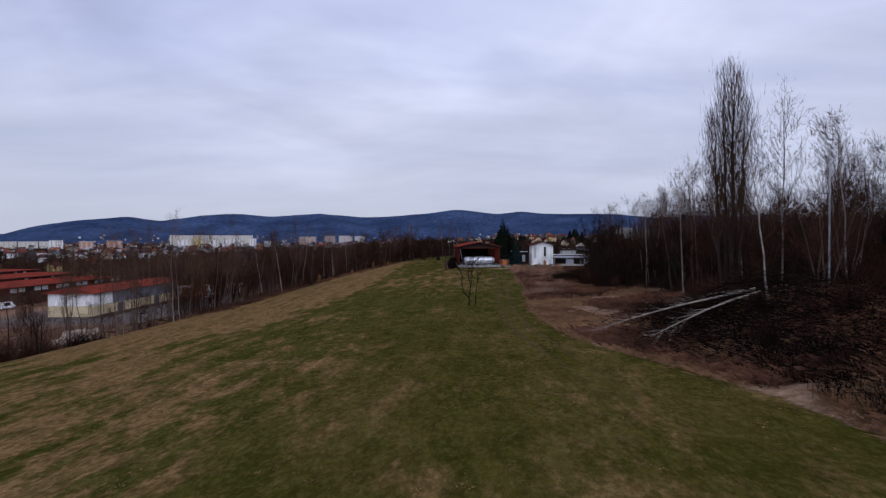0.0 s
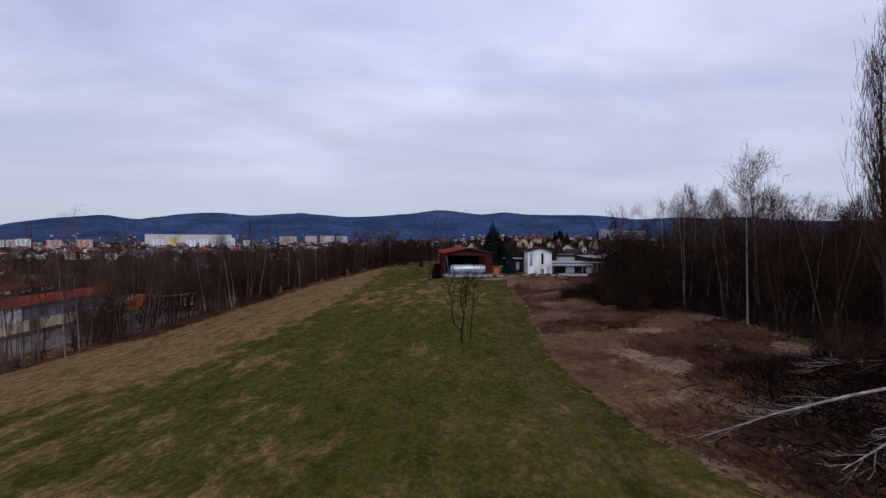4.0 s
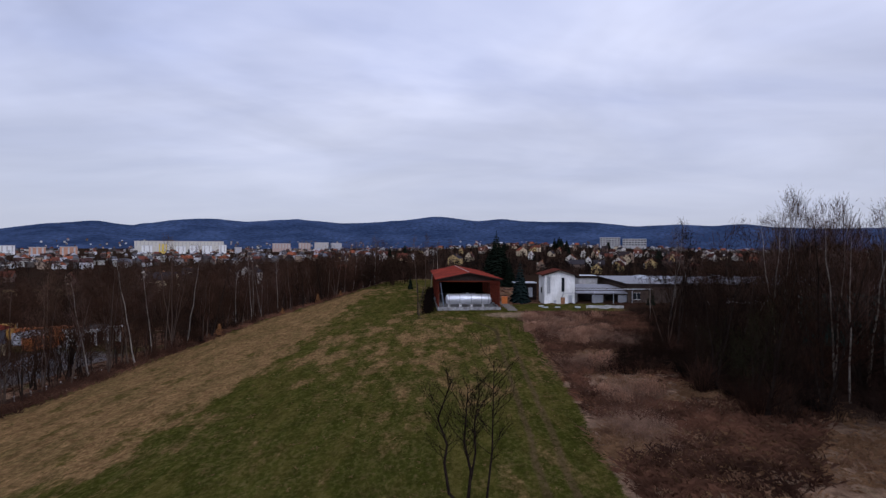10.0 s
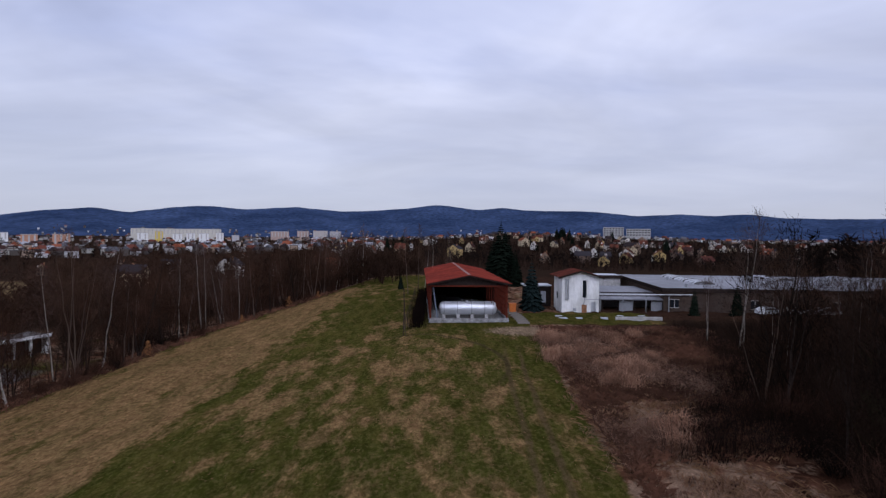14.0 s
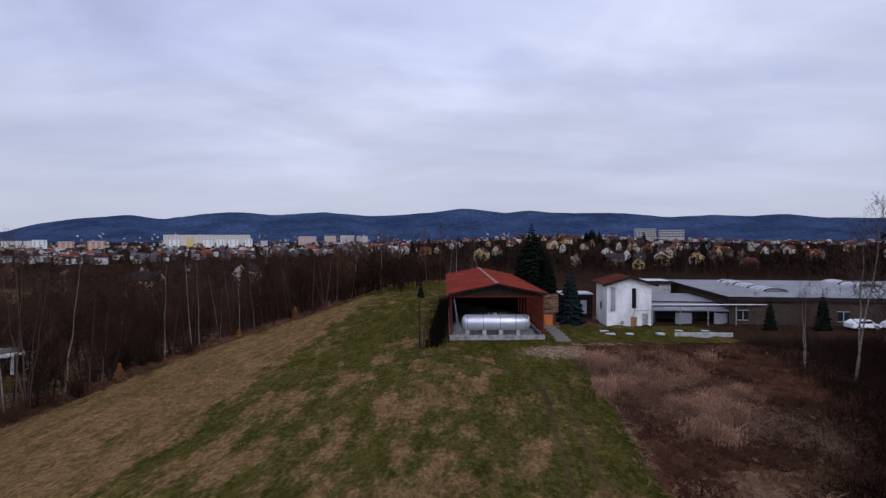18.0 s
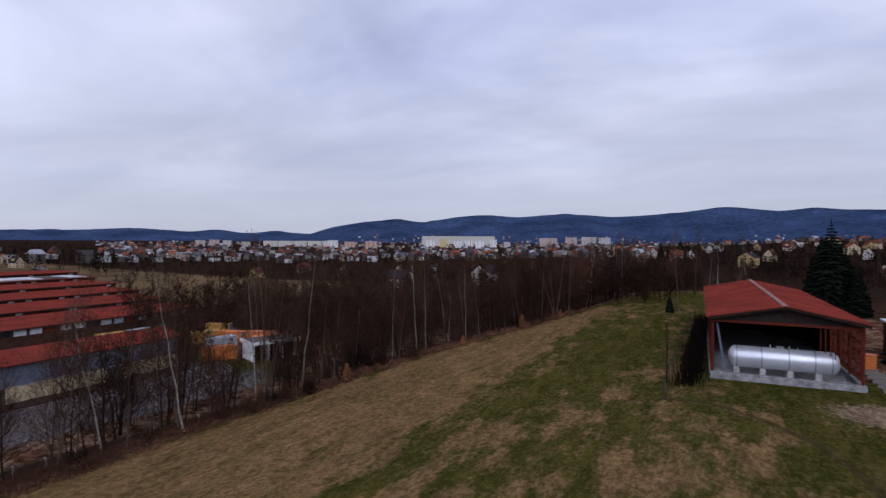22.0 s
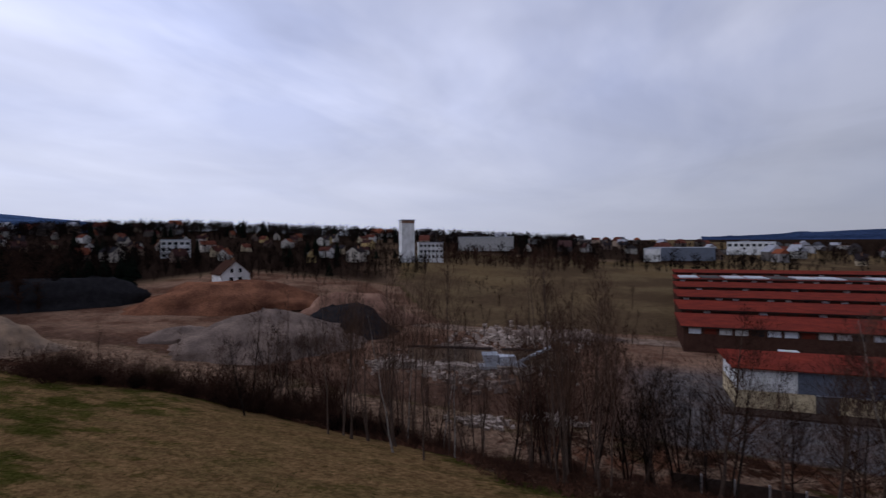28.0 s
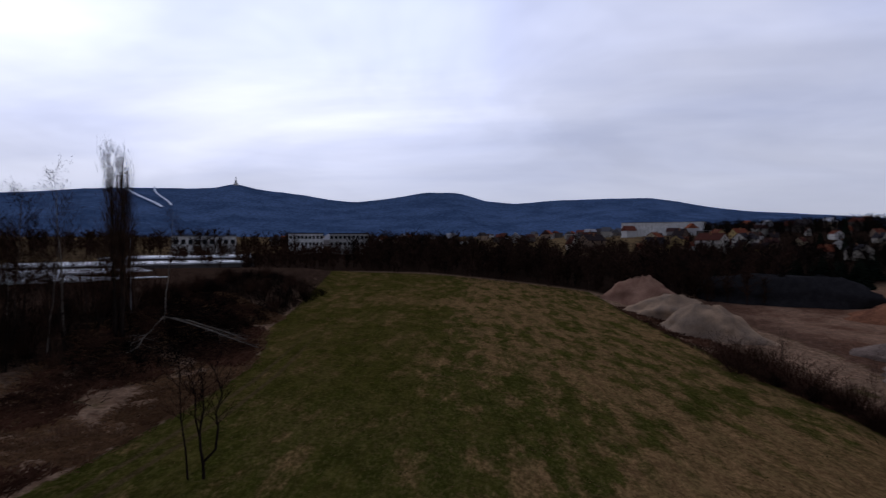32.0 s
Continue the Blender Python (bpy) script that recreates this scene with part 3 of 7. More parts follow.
    bare = mth("ADD", mth("SQRT", mth("ADD", mth("MULTIPLY", ex, ex), mth("MULTIPLY", ey, ey)), 0), mth("MULTIPLY", mth("SUBTRACT", speck, 0.5), 2.2))
    earth = mix(span(fine, 0.3, 0.7), (0.135, 0.088, 0.052), (0.23, 0.165, 0.11))
    # leaf litter, brambles and tall dead grass
    l1, l2 = tex(0.22, 5, (1, 1, 1), 0.65), tex(1.1, 5, (1, 1, 1), 0.7)
    l3 = tex(0.42, 6, (1, 1, 1), 0.7)
    brown = mix(span(l1, 0.42, 0.58), (0.030, 0.0135, 0.0085), (0.112, 0.050, 0.028))
    tan = mix(span(l2, 0.32, 0.68), (0.125, 0.074, 0.046), (0.250, 0.165, 0.108))
    brown = mix(span(mth("ADD", l3, mth("ADD", span(pos.outputs["Y"], 102, 86, 0.03, 0.33), span(pos.outputs["X"], 34, 22, -0.10, 0))), 0.50, 0.62, 0, 0.9), brown, tan)
    brown = mix(span(mth("ADD", l2, span(pos.outputs["Y"], 96, 116, -0.13, 0.0)), 0.52, 0.68, 0, 0.8), brown, (0.026, 0.014, 0.010))
    brown = mix(span(patch, 0.56, 0.66, 0, 0.75), brown, (0.046, 0.040, 0.012))
    gx_, gy_ = mth("DIVIDE", mth("SUBTRACT", pos.outputs["X"], 23.0), 7.5), mth("DIVIDE", mth("SUBTRACT", pos.outputs["Y"], 131.0), 17.0)
    pale = mth("ADD", mth("SQRT", mth("ADD", mth("MULTIPLY", gx_, gx_), mth("MULTIPLY", gy_, gy_)), 0), mth("MULTIPLY", mth("SUBTRACT", l3, 0.5), 2.6))
    brown = mix(span(pale, 1.0, 0.4, 0, 0.55), brown, mix(span(l2, 0.35, 0.65), (0.160, 0.092, 0.062), (0.060, 0.030, 0.020)))
    # ground colour darkened below the eastern wood and on the road bank
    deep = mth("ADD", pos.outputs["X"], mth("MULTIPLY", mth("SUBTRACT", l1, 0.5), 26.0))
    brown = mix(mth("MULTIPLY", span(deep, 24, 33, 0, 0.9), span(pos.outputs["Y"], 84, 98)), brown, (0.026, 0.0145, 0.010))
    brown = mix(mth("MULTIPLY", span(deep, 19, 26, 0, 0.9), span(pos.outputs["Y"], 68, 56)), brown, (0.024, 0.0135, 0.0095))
    # and darkened again wherever the far woods stand
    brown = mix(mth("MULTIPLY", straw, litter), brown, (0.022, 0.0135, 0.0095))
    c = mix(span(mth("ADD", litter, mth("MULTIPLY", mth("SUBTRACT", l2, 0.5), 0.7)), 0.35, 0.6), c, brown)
    c = mix(span(bare, 1.15, 0.75, 0, 0.9), c, earth)
    # trodden gravel of the yard
    y1 = tex(0.07, 5)
    gravel = mix(span(y1, 0.4, 0.6), (0.200, 0.118, 0.076), (0.104, 0.052, 0.032))
    apron = mth("MULTIPLY", span(pos.outputs["Y"], 100, 116), span(pos.outputs["X"], -112, -98))
    gravel = mix(mth("MULTIPLY", apron, span(l1, 0.3, 0.6, 0.7, 1.0)), gravel, (0.098, 0.088, 0.083))
    gravel = mix(mth("MULTIPLY", span(mth("ADD", pos.outputs["X"], mth("MULTIPLY", mth("SUBTRACT", l1, 0.5), 22.0)), -96, -80, 0, 0.85), span(pos.outputs["Y"], 114, 104)), gravel, (0.072, 0.038, 0.025))
    gravel = mix(span(l2, 0.5, 0.75, 0, 0.45), gravel, (0.20, 0.145, 0.112))
    c = mix(span(mth("ADD", yard, mth("MULTIPLY", mth("SUBTRACT", l1, 0.5), 0.6)), 0.4, 0.6), c, gravel)
    f1, f2 = tex(0.006, 4), tex(0.035, 4)
    field = mix(span(f1, 0.45, 0.55), (0.128, 0.085, 0.042), (0.080, 0.052, 0.029))
    field = mix(span(f2, 0.4, 0.7, 0, 0.7), field, (0.150, 0.106, 0.054))
    c = mix(land, c, field)
    hs = n.new("ShaderNodeHueSaturation")
    l.new(c, hs.inputs["Color"])
    tuft = tex(0.9, 6, (1, 0.55, 1), 0.72, 5)
    val = mth("MULTIPLY", span(blades, 0.25, 0.75, 0.74, 1.22), span(tuft, 0.30, 0.70, 0.72, 1.22))
    l.new(mth("MULTIPLY", val, span(fine, 0.3, 0.7, 0.74, 1.12)), hs.inputs["Value"])
    l.new(hs.outputs[0], b.inputs["Base Color"])
    bp = n.new("ShaderNodeBump")
    bp.inputs["Strength"].default_value, bp.inputs["Distance"].default_value = 0.6, 0.07
    l.new(mth("ADD", mth("MULTIPLY", fine, 0.7), blades), bp.inputs["Height"])
    l.new(bp.outputs[0], b.inputs["Normal"])
    return m


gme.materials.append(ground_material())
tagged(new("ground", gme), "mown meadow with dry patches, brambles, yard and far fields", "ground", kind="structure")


# ---- far hills ----
def hills(name, label, mat, az0, az1, far, base, peaks, foot=700, z0=0.0, step=0.25):
    """A range round the place: peaks are (azimuth, width, height) in degrees of view."""
    s, az = Shape(), np.arange(az0, az1 + step / 2, step)
    rise = np.array([base(a) + sum(h * math.exp(-((a - p) / w) ** 2) for p, w, h in peaks) + 0.06 * noise.noise(Vector((a * 0.9, far, 0))) + 0.025 * noise.noise(Vector((a * 4.1, far, 7))) for a in az])
    rise = np.convolve(np.pad(rise, 3, mode="edge"), np.array([1, 2, 3, 4, 3, 2, 1]) / 16, mode="valid") + np.array([0.02 * noise.noise(Vector((a * 3.7, far, 3))) for a in az])
    rows = 14
    for a, e in zip(az, rise):
        for k in range(rows):
            t = k / (rows - 1)
            d = far - foot * (1 - t)
            top = 17 + math.tan(radians(e)) * far
            z = z0 + (top - z0) * (t ** 1.25) + (20 * noise.noise(Vector((a * 0.22, t * 2.5, far))) + 9 * noise.noise(Vector((a * 0.8, t * 7, far)))) * (t < 1) * min(1, 4 * t)
            s.v.append((-math.sin(radians(a)) * d, 100 + math.cos(radians(a)) * d, z))
    for i in range(len(az) - 1):
        for k in range(rows - 1):
            q = i * rows + k
            s.f.append((q, q + rows, q + rows + 1, q + 1))
    return tagged(part(name, s, mat, smooth=True), label, "hills", kind="structure")


# the blue of each range carries its haze in the material colour
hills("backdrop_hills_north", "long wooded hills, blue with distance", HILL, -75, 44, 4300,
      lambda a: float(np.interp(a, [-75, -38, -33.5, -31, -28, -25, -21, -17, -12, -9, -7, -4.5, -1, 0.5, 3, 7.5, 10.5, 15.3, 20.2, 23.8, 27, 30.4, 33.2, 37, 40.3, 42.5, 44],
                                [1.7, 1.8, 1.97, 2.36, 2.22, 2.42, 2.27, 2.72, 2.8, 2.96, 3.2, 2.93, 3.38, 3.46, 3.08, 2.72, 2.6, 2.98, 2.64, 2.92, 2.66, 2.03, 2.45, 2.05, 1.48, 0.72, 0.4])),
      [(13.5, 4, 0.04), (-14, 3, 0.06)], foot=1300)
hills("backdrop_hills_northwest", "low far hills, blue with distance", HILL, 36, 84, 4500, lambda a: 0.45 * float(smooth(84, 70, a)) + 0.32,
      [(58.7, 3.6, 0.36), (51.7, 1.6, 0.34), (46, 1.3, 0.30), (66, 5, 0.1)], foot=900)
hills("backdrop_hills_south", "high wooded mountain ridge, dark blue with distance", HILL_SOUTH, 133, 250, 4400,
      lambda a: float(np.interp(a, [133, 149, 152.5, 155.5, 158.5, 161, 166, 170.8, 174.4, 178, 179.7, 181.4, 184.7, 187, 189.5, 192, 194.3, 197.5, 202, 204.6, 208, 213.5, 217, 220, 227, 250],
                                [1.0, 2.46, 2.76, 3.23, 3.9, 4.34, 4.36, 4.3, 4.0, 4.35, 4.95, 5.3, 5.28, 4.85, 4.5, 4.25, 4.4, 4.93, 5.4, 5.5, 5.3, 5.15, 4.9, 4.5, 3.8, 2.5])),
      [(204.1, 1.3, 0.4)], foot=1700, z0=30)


# ---- trees ----
def grow(s, r, p, d, length, radius, depth, bend=0.25, up=0.15, kids=4, spread=0.8, sides=5, tips=None, shrink=0.55, segs=4):
    """One branch with its own branches; thin ends are kept in tips."""
    pts, radii, q, e = [p], [radius], Vector(p), Vector(d)
    for i in range(segs):
        e = (e + Vector((r.uniform(-bend, bend), r.uniform(-bend, bend), r.uniform(-bend, bend) * 0.6 + up * 0.5))).normalized()
        q = q + e * (length / segs)
        pts.append(q)
        radii.append(max(0.008, radius * (1 - 0.75 * (i + 1) / segs)))
    (s if depth > 0 or tips is None else tips).tube(pts, radii, sides)
    if depth <= 0:
        return
    for i in range(kids):
        t = 0.25 + 0.75 * (i + r.random()) / kids
        k = min(segs - 1, int(t * segs))
        base = pts[k].lerp(pts[k + 1], t * segs - k) if k + 1 < len(pts) else pts[-1]
        way = (pts[k + 1] - pts[k]).normalized()
        side = Vector((r.uniform(-1, 1), r.uniform(-1, 1), r.uniform(-0.3, 0.8))).normalized()
        nd = (way + side * spread + Vector((0, 0, up))).normalized()
        grow(s if depth > 1 else (tips or s), r, base, nd, length * shrink * r.uniform(0.7, 1.15), radii[k] * 0.6, depth - 1, bend, up, kids, spread, max(3, sides - 1), tips, shrink, max(2, segs - 1))


def bare_tree(seed, height, girth, first=0.3, limbs=16, reach=0.3, up=0.35, kids=5, spread=0.7, twig=0.012, droop=0.0, lean=0.06, fuzz=260, forks=1):
    """Shapes of the trunk and of the bare crown of a tree that stands at the origin."""
    r = random.Random(seed)
    trunk, crown = Shape(), Shape()
    for fork in range(forks):
        n = 7
        off = Vector((r.uniform(-0.25, 0.25), r.uniform(-0.25, 0.25), 0)) * (forks > 1)
        bx, by = r.uniform(-lean, lean) * (1 + forks * 0.8), r.uniform(-lean, lean) * (1 + forks * 0.8)
        hh = height * (1 if fork == 0 else r.uniform(0.6, 0.95))
        pts = [Vector((bx * hh * t + r.uniform(-0.1, 0.1) * (t > 0), by * hh * t + r.uniform(-0.1, 0.1) * (t > 0), hh * t - 0.25 * (t == 0))) + off for t in [i / n for i in range(n + 1)]]
        g = girth * (1 if fork == 0 else 0.7)
        trunk.tube(pts, [g * (1.35 if i == 0 else (1 - 0.9 * i / n)) for i in range(n + 1)], 7)
        lm = limbs // forks
        for i in range(lm):
            t = first + (0.97 - first) * (i + r.random()) / lm
            k = min(n - 1, int(t * n))
            base = pts[k].lerp(pts[k + 1], t * n - k)
            a = r.uniform(0, 2 * math.pi)
            d = Vector((math.cos(a), math.sin(a), up + 0.5 * t)).normalized()
            length = height * reach * (1.15 - 0.8 * (t - first) / (1 - first)) * r.uniform(0.7, 1.2)
            ends = Shape()
            grow(crown, r, base, d, length, g * 0.38 * (1.1 - t), 1, 0.22, up * 0.5 - droop, kids - 1, spread, 4, ends, 0.6, 3)
            crown.add(ends.v, ends.f)
            # fine twigs round the limb
            for _ in range(fuzz // limbs):
                w = r.random()
                q = base + d * length * (0.25 + 0.85 * w) + Vector((r.gauss(0, 1), r.gauss(0, 1), r.gauss(0.3, 0.9))) * length * 0.22
                e = (d + Vector((r.uniform(-0.9, 0.9), r.uniform(-0.9, 0.9), r.uniform(-0.2, 0.9) - droop * 4))).normalized()
                m = length * r.uniform(0.16, 0.34)
                crown.spike(q, q + e * m + Vector((0, 0, -droop * m)), twig)
    return trunk, crown


def tree_kind(name, label, category, bark, twigs, shapes):
    trunk, crown = shapes
    ob = thing(name, label, category)
    part("trunk", trunk, bark, ob, smooth=True)
    part("crown", crown, twigs, ob)
    return ob


def spruce(name, label, height, radius, mat, seed, tiers=22):
    r = random.Random(seed)
    ob = thing(name, label, "spruce")
    part("trunk", Shape().tube([(0, 0, -0.2), (0, 0, height * 0.5), (0, 0, height * 0.97)], [height * 0.018, height * 0.011, 0.02], 6), BARK, ob, smooth=True)
    s = Shape()
    for i in range(tiers):
        t = i / (tiers - 1)
        z, rad = height * (0.06 + 0.92 * t), radius * (1 - t) ** 0.8 + 0.12
        n = max(6, int(17 * (1 - t) + 6))
        for j in range(n):
            a = 2 * math.pi * (j + r.random()) / n
            lr = rad * r.uniform(0.7, 1.15)
            o, c, e = Vector((0, 0, z)), Vector((math.cos(a), math.sin(a), 0)), Vector((-math.sin(a), math.cos(a), 0))
            w = lr * r.uniform(0.16, 0.26) + 0.08
            sag = lr * r.uniform(0.18, 0.42)
            q = [o + c * 0.05, o + c * lr * 0.55 + e * w + Vector((0, 0, -sag * 0.35)), o + c * lr + Vector((0, 0, -sag)), o + c * lr * 0.55 - e * w + Vector((0, 0, -sag * 0.35)), o + c * lr * 0.5 + Vector((0, 0, w * 0.5 - sag * 0.2)), o + c * lr * 0.5 + Vector((0, 0, -w * 0.9 - sag * 0.5))]
            s.add(q, [(0, 1, 4), (1, 2, 4), (2, 3, 4), (3, 0, 4), (0, 5, 1), (1, 5, 2), (2, 5, 3), (3, 5, 0)])
    s.tube([(0, 0, height * 0.95), (0, 0, height * 1.02)], [0.07, 0.015], 4)
    part("crown", s, mat, ob)
    return ob


def clump(seed, height, width, stems=15, twig=0.014, kids=5, arch=0.2):
    """A bush of many stems from one stool."""
    r = random.Random(seed)
    s, t = Shape(), Shape()
    for _ in range(stems):  # each stem carries its own twigs
        a, m = r.uniform(0, 2 * math.pi), r.uniform(0.2, 1.0)
        d = Vector((math.cos(a) * m * width / height, math.sin(a) * m * width / height, 1)).normalized()
        p = Vector((math.cos(a) * 0.3 * m, math.sin(a) * 0.3 * m, -0.15))
        length = height * r.uniform(0.6, 1.05)
        grow(s, r, p, d, length, 0.035 * height / 3, 1, 0.22, arch, kids, 0.75, 4, t, 0.45, 3)
        for _ in range(36):
            q = p + d * length * r.uniform(0.15, 0.95) + Vector((r.gauss(0, 1), r.gauss(0, 1), r.gauss(0, 0.6))) * length * 0.16
            s.spike(q, q + Vector((r.uniform(-1, 1), r.uniform(-1, 1), r.uniform(0, 1.4))) * length * 0.2, twig)
    s.add(t.v, t.f)
    return s


def plant(proto, x, y, height=1.0, turn=None, tilt=0.0, sink=0.12, wide=1.0):
    m = pose(x, y, gz(x, y) - sink, rng.uniform(-tilt, tilt), rng.uniform(-tilt, tilt), rng.uniform(0, 360) if turn is None else turn)
    ob = copy_thing(proto, m)
    ob.scale = (height * wide, height * wide, height)
    return ob


def retire(protos):
    """Stows the pattern trees away: each is set at its first own place."""
    for p in protos:
        for c in list(p.children_recursive):
            bpy.data.objects.remove(c)
        bpy.data.objects.remove(p)


BIRCHES = [tree_kind("birch_tree", "slender bare birch with white bark", "birch", BIRCH, BIRCH_TWIG, bare_tree(20 + i, 14, 0.085, 0.34, 22, 0.22, 0.75, 5, 0.55, 0.013, 0.05, 0.05, 700)) for i in range(3)]
ASHES = [tree_kind("ash_tree", "bare brown broadleaf tree in early spring", "tree", BARK if i % 2 else POLE_BARK, TWIG, bare_tree(40 + i, 13, 0.13, 0.18, 24, 0.31, 0.55, 6, 0.75, 0.017, 0.0, 0.07, 980, 1 + i % 3)) for i in range(4)]
DARKS = [tree_kind("alder_tree", "dark bare alder in the thicket", "tree", BARK, (TWIG_DARK, TWIG_DARK_BROWN, TWIG_DARK_BROWN)[i], bare_tree(60 + i, 11, 0.12, 0.10, 24, 0.32, 0.6, 6, 0.8, 0.018, 0.0, 0.08, 980, 2)) for i in range(3)]
TALLS = [tree_kind("aspen_tree", "tall thin bare tree with a high twiggy crown", "tree", POLE_BARK, TWIG_PALE, bare_tree(50 + i, 16, 0.085, 0.40, 20, 0.17, 0.9, 5, 0.55, 0.013, 0.0, 0.05, 760, 1 + i % 3)) for i in range(4)]
OLIVE = [tree_kind("willow_tree", "budding willow with a dense olive crown", "willow", BARK, TWIG_GREEN, bare_tree(70 + i, 9, 0.14, 0.12, 26, 0.34, 0.5, 6, 0.8, 0.015, 0.0, 0.08, 1000, 3)) for i in range(2)]


def shrub_kind(i, h, w, mat, label):
    ob = thing("bare_shrub", label, "shrub")
    part("crown", clump(80 + i, h, w), mat, ob)
    return ob


SHRUBS = [shrub_kind(0, 3.2, 2.2, TWIG, "bare many-stemmed brown shrub"), shrub_kind(1, 2.6, 2.6, TWIG_DARK, "dark bare shrub at the wood's edge"), shrub_kind(2, 4.0, 2.6, TWIG, "tall bare brown shrub")]
SPRUCES = [spruce("spruce_tree", "dark green spruce with drooping boughs", 16, 3.1, NEEDLE, 3, 30), spruce("spruce_tree", "dark green spruce with drooping boughs", 12, 2.6, NEEDLE, 5, 18)]

# western strip of wood, thin beside the yard and dense to the north
wood = "trees on the western bank"
for i in range(480):
    y = rng.uniform(10, 245)
    if rng.random() > 0.40 + 0.50 * float(smooth(146, 190, y)) + (-0.12 if 77 < y < 104 else 0.04 if y < 108 else -0.14 if 108 < y < 142 else -0.18 if y < 77 else 0.0):
        continue
    deep = 12 + 24 * float(smooth(145, 185, y))
    if y < 78:
        deep = 8
    x = float(grass_x(y) if y < 88 else edge_x(y)) - 2.5 - deep * rng.random() ** 1.4
    if y < 24 or y < 60 and rng.random() < 0.7 or y < 78 and rng.random() < 0.5:
        continue
    kind = rng.random() * (0.5 if 77 < y < 104 else 1.0)
    low = 0.90 + 0.14 * float(smooth(105, 150, y))
    if y < 150 and kind > 0.20:
        ob = plant(rng.choice(TALLS if kind < (0.50 if y < 104 else 0.82 if y < 142 else 0.32) else ASHES + DARKS[:1]), x, y, rng.uniform(0.72, 1.12) * (0.7 if y < 60 else 1.14 if 76 < y < 146 else 1), tilt=6)
    elif kind < 0.18:
        ob = plant(rng.choice(BIRCHES), x, y, rng.uniform(0.7, 1.1) * low * 1.1, tilt=6)
    else:
        ob = plant(rng.choice(ASHES if kind < 0.85 else DARKS), x, y, rng.uniform(0.7, 1.15) * low, tilt=4)
    tagged(ob, group=wood)
for x, y, h in ((-57, 108, 0.9), (-55, 110.5, 0.85), (-58, 113, 0.9), (-55.5, 132, 1.05), (-53, 67, 0.8), (-61.5, 135.7, 1.15), (-62.5, 137.5, 1.0), (-60.0, 134.8, 1.05), (-58.4, 130.2, 0.8), (-60.0, 144.8, 0.95), (-61.8, 142.6, 1.0), (-51, 165, 1.0), (-53.5, 171, 1.15), (-55, 178, 1.1), (-57, 186, 1.2), (-50, 174, 0.95)):
    tagged(plant(rng.choice(DARKS), x, y, h), group=wood)
for x, y in ((-50.5, 79.5), (-51.5, 80.6), (-50, 82.5), (-50.6, 84.0), (-51.8, 86.0), (-49.6, 87.4), (-47.4, 101), (-48.2, 102.4), (-47.2, 104.0), (-48.5, 106)):
    tagged(plant(rng.choice(TALLS), x, y, rng.uniform(0.95, 1.12), tilt=2), group=wood)
for i in range(9):
    y = rng.uniform(98, 114)
    x = float(edge_x(y)) - 3 - 12 * rng.random() ** 1.2
    tagged(plant(rng.choice(TALLS + ASHES[1:2] + ASHES[3:]), x, y, rng.uniform(0.75, 1.08), tilt=4), group=wood)
for kind, x, y, h in ((1, -52, 116, 0.85), (3, -54, 121, 0.8), (1, -49, 124, 0.7), (0, -52, 128, 0.8), (3, -50.5, 134, 0.95), (1, -54, 137, 0.85), (0, -49, 140, 0.75), (3, -53, 144, 0.9), (1, -50, 148, 0.85), (0, -56, 126, 0.7)):
    tagged(plant(ASHES[kind], x, y, h, tilt=3), group=wood)
for x, y, h in ((-66, 110, 0.8), (-64, 114, 0.8), (-52, 108.6, 0.85), (-53, 112.4, 0.9), (-54.5, 110.2, 0.95), (-51.5, 114.5, 0.8)):
    tagged(plant(rng.choice(DARKS), x, y, h), group=wood)
for i in range(60):
    y = rng.uniform(24, 240)
    x = float(grass_x(y)) - 1.0 - 8 * rng.random() ** 1.3
    tagged(plant(rng.choice(SHRUBS), x, y, rng.uniform(0.5, 1.15) * (1.1 if y < 80 else 0.8), tilt=6), group="shrubs along the western bank")
for k in range(13):
    y = 26 + 4.2 * k + rng.uniform(-1.2, 1.2)
    tagged(plant(SHRUBS[2], float(grass_x(y)) - 1.0 - 2.5 * rng.random(), y, rng.uniform(0.8, 1.3), tilt=5, wide=1.35), group="shrubs along the western bank")
for i in range(30):
    y = rng.uniform(22, 84)
    x = float(grass_x(y)) - 0.8 - 4 * rng.random()
    tagged(plant(rng.choice(SHRUBS), x, y, rng.uniform(0.55, 1.1), tilt=6), group="shrubs along the western bank")

for i in range(11):
    y = rng.uniform(140, 170)
    tagged(plant(rng.choice(DARKS), float(edge_x(y)) - 5 - 13 * rng.random(), y, rng.uniform(0.7, 1.1), tilt=4), group=wood)
for i in range(22):
    y = rng.uniform(56, 102)
    tagged(plant(rng.choice(ASHES + TALLS[:1]), float(grass_x(y)) - 1.5 - 9 * rng.random(), y, rng.uniform(0.42, 0.72), tilt=5), group=wood)
# rounded bushes at the depot's edge
for x, y, h in ((-53.6, 32.5, 1.15), (-55.5, 37, 0.9), (-57.5, 42.5, 1.15), (-58.5, 46.5, 0.9), (-63, 52, 1.35), (-64.5, 54.5, 1.2), (-62, 60, 1.0), (-67, 69, 1.25), (-60, 77, 0.8)):
    tagged(plant(SHRUBS[2], x, y, h, wide=1.75, tilt=3), group="shrubs along the western bank")
# big forked tree before the yard
fork = tree_kind("forked_tree", "large dark bare tree with a low forked trunk before the yard", "tree", BARK, TWIG_DARK_BROWN, bare_tree(91, 13.5, 0.26, 0.20, 26, 0.40, 0.42, 6, 0.8, 0.02, 0.0, 0.06, 900, 3))
fork.matrix_world = pose(-60.7, 143.4, gz(-60.7, 143.4) - 0.3, 0, 0, 70)

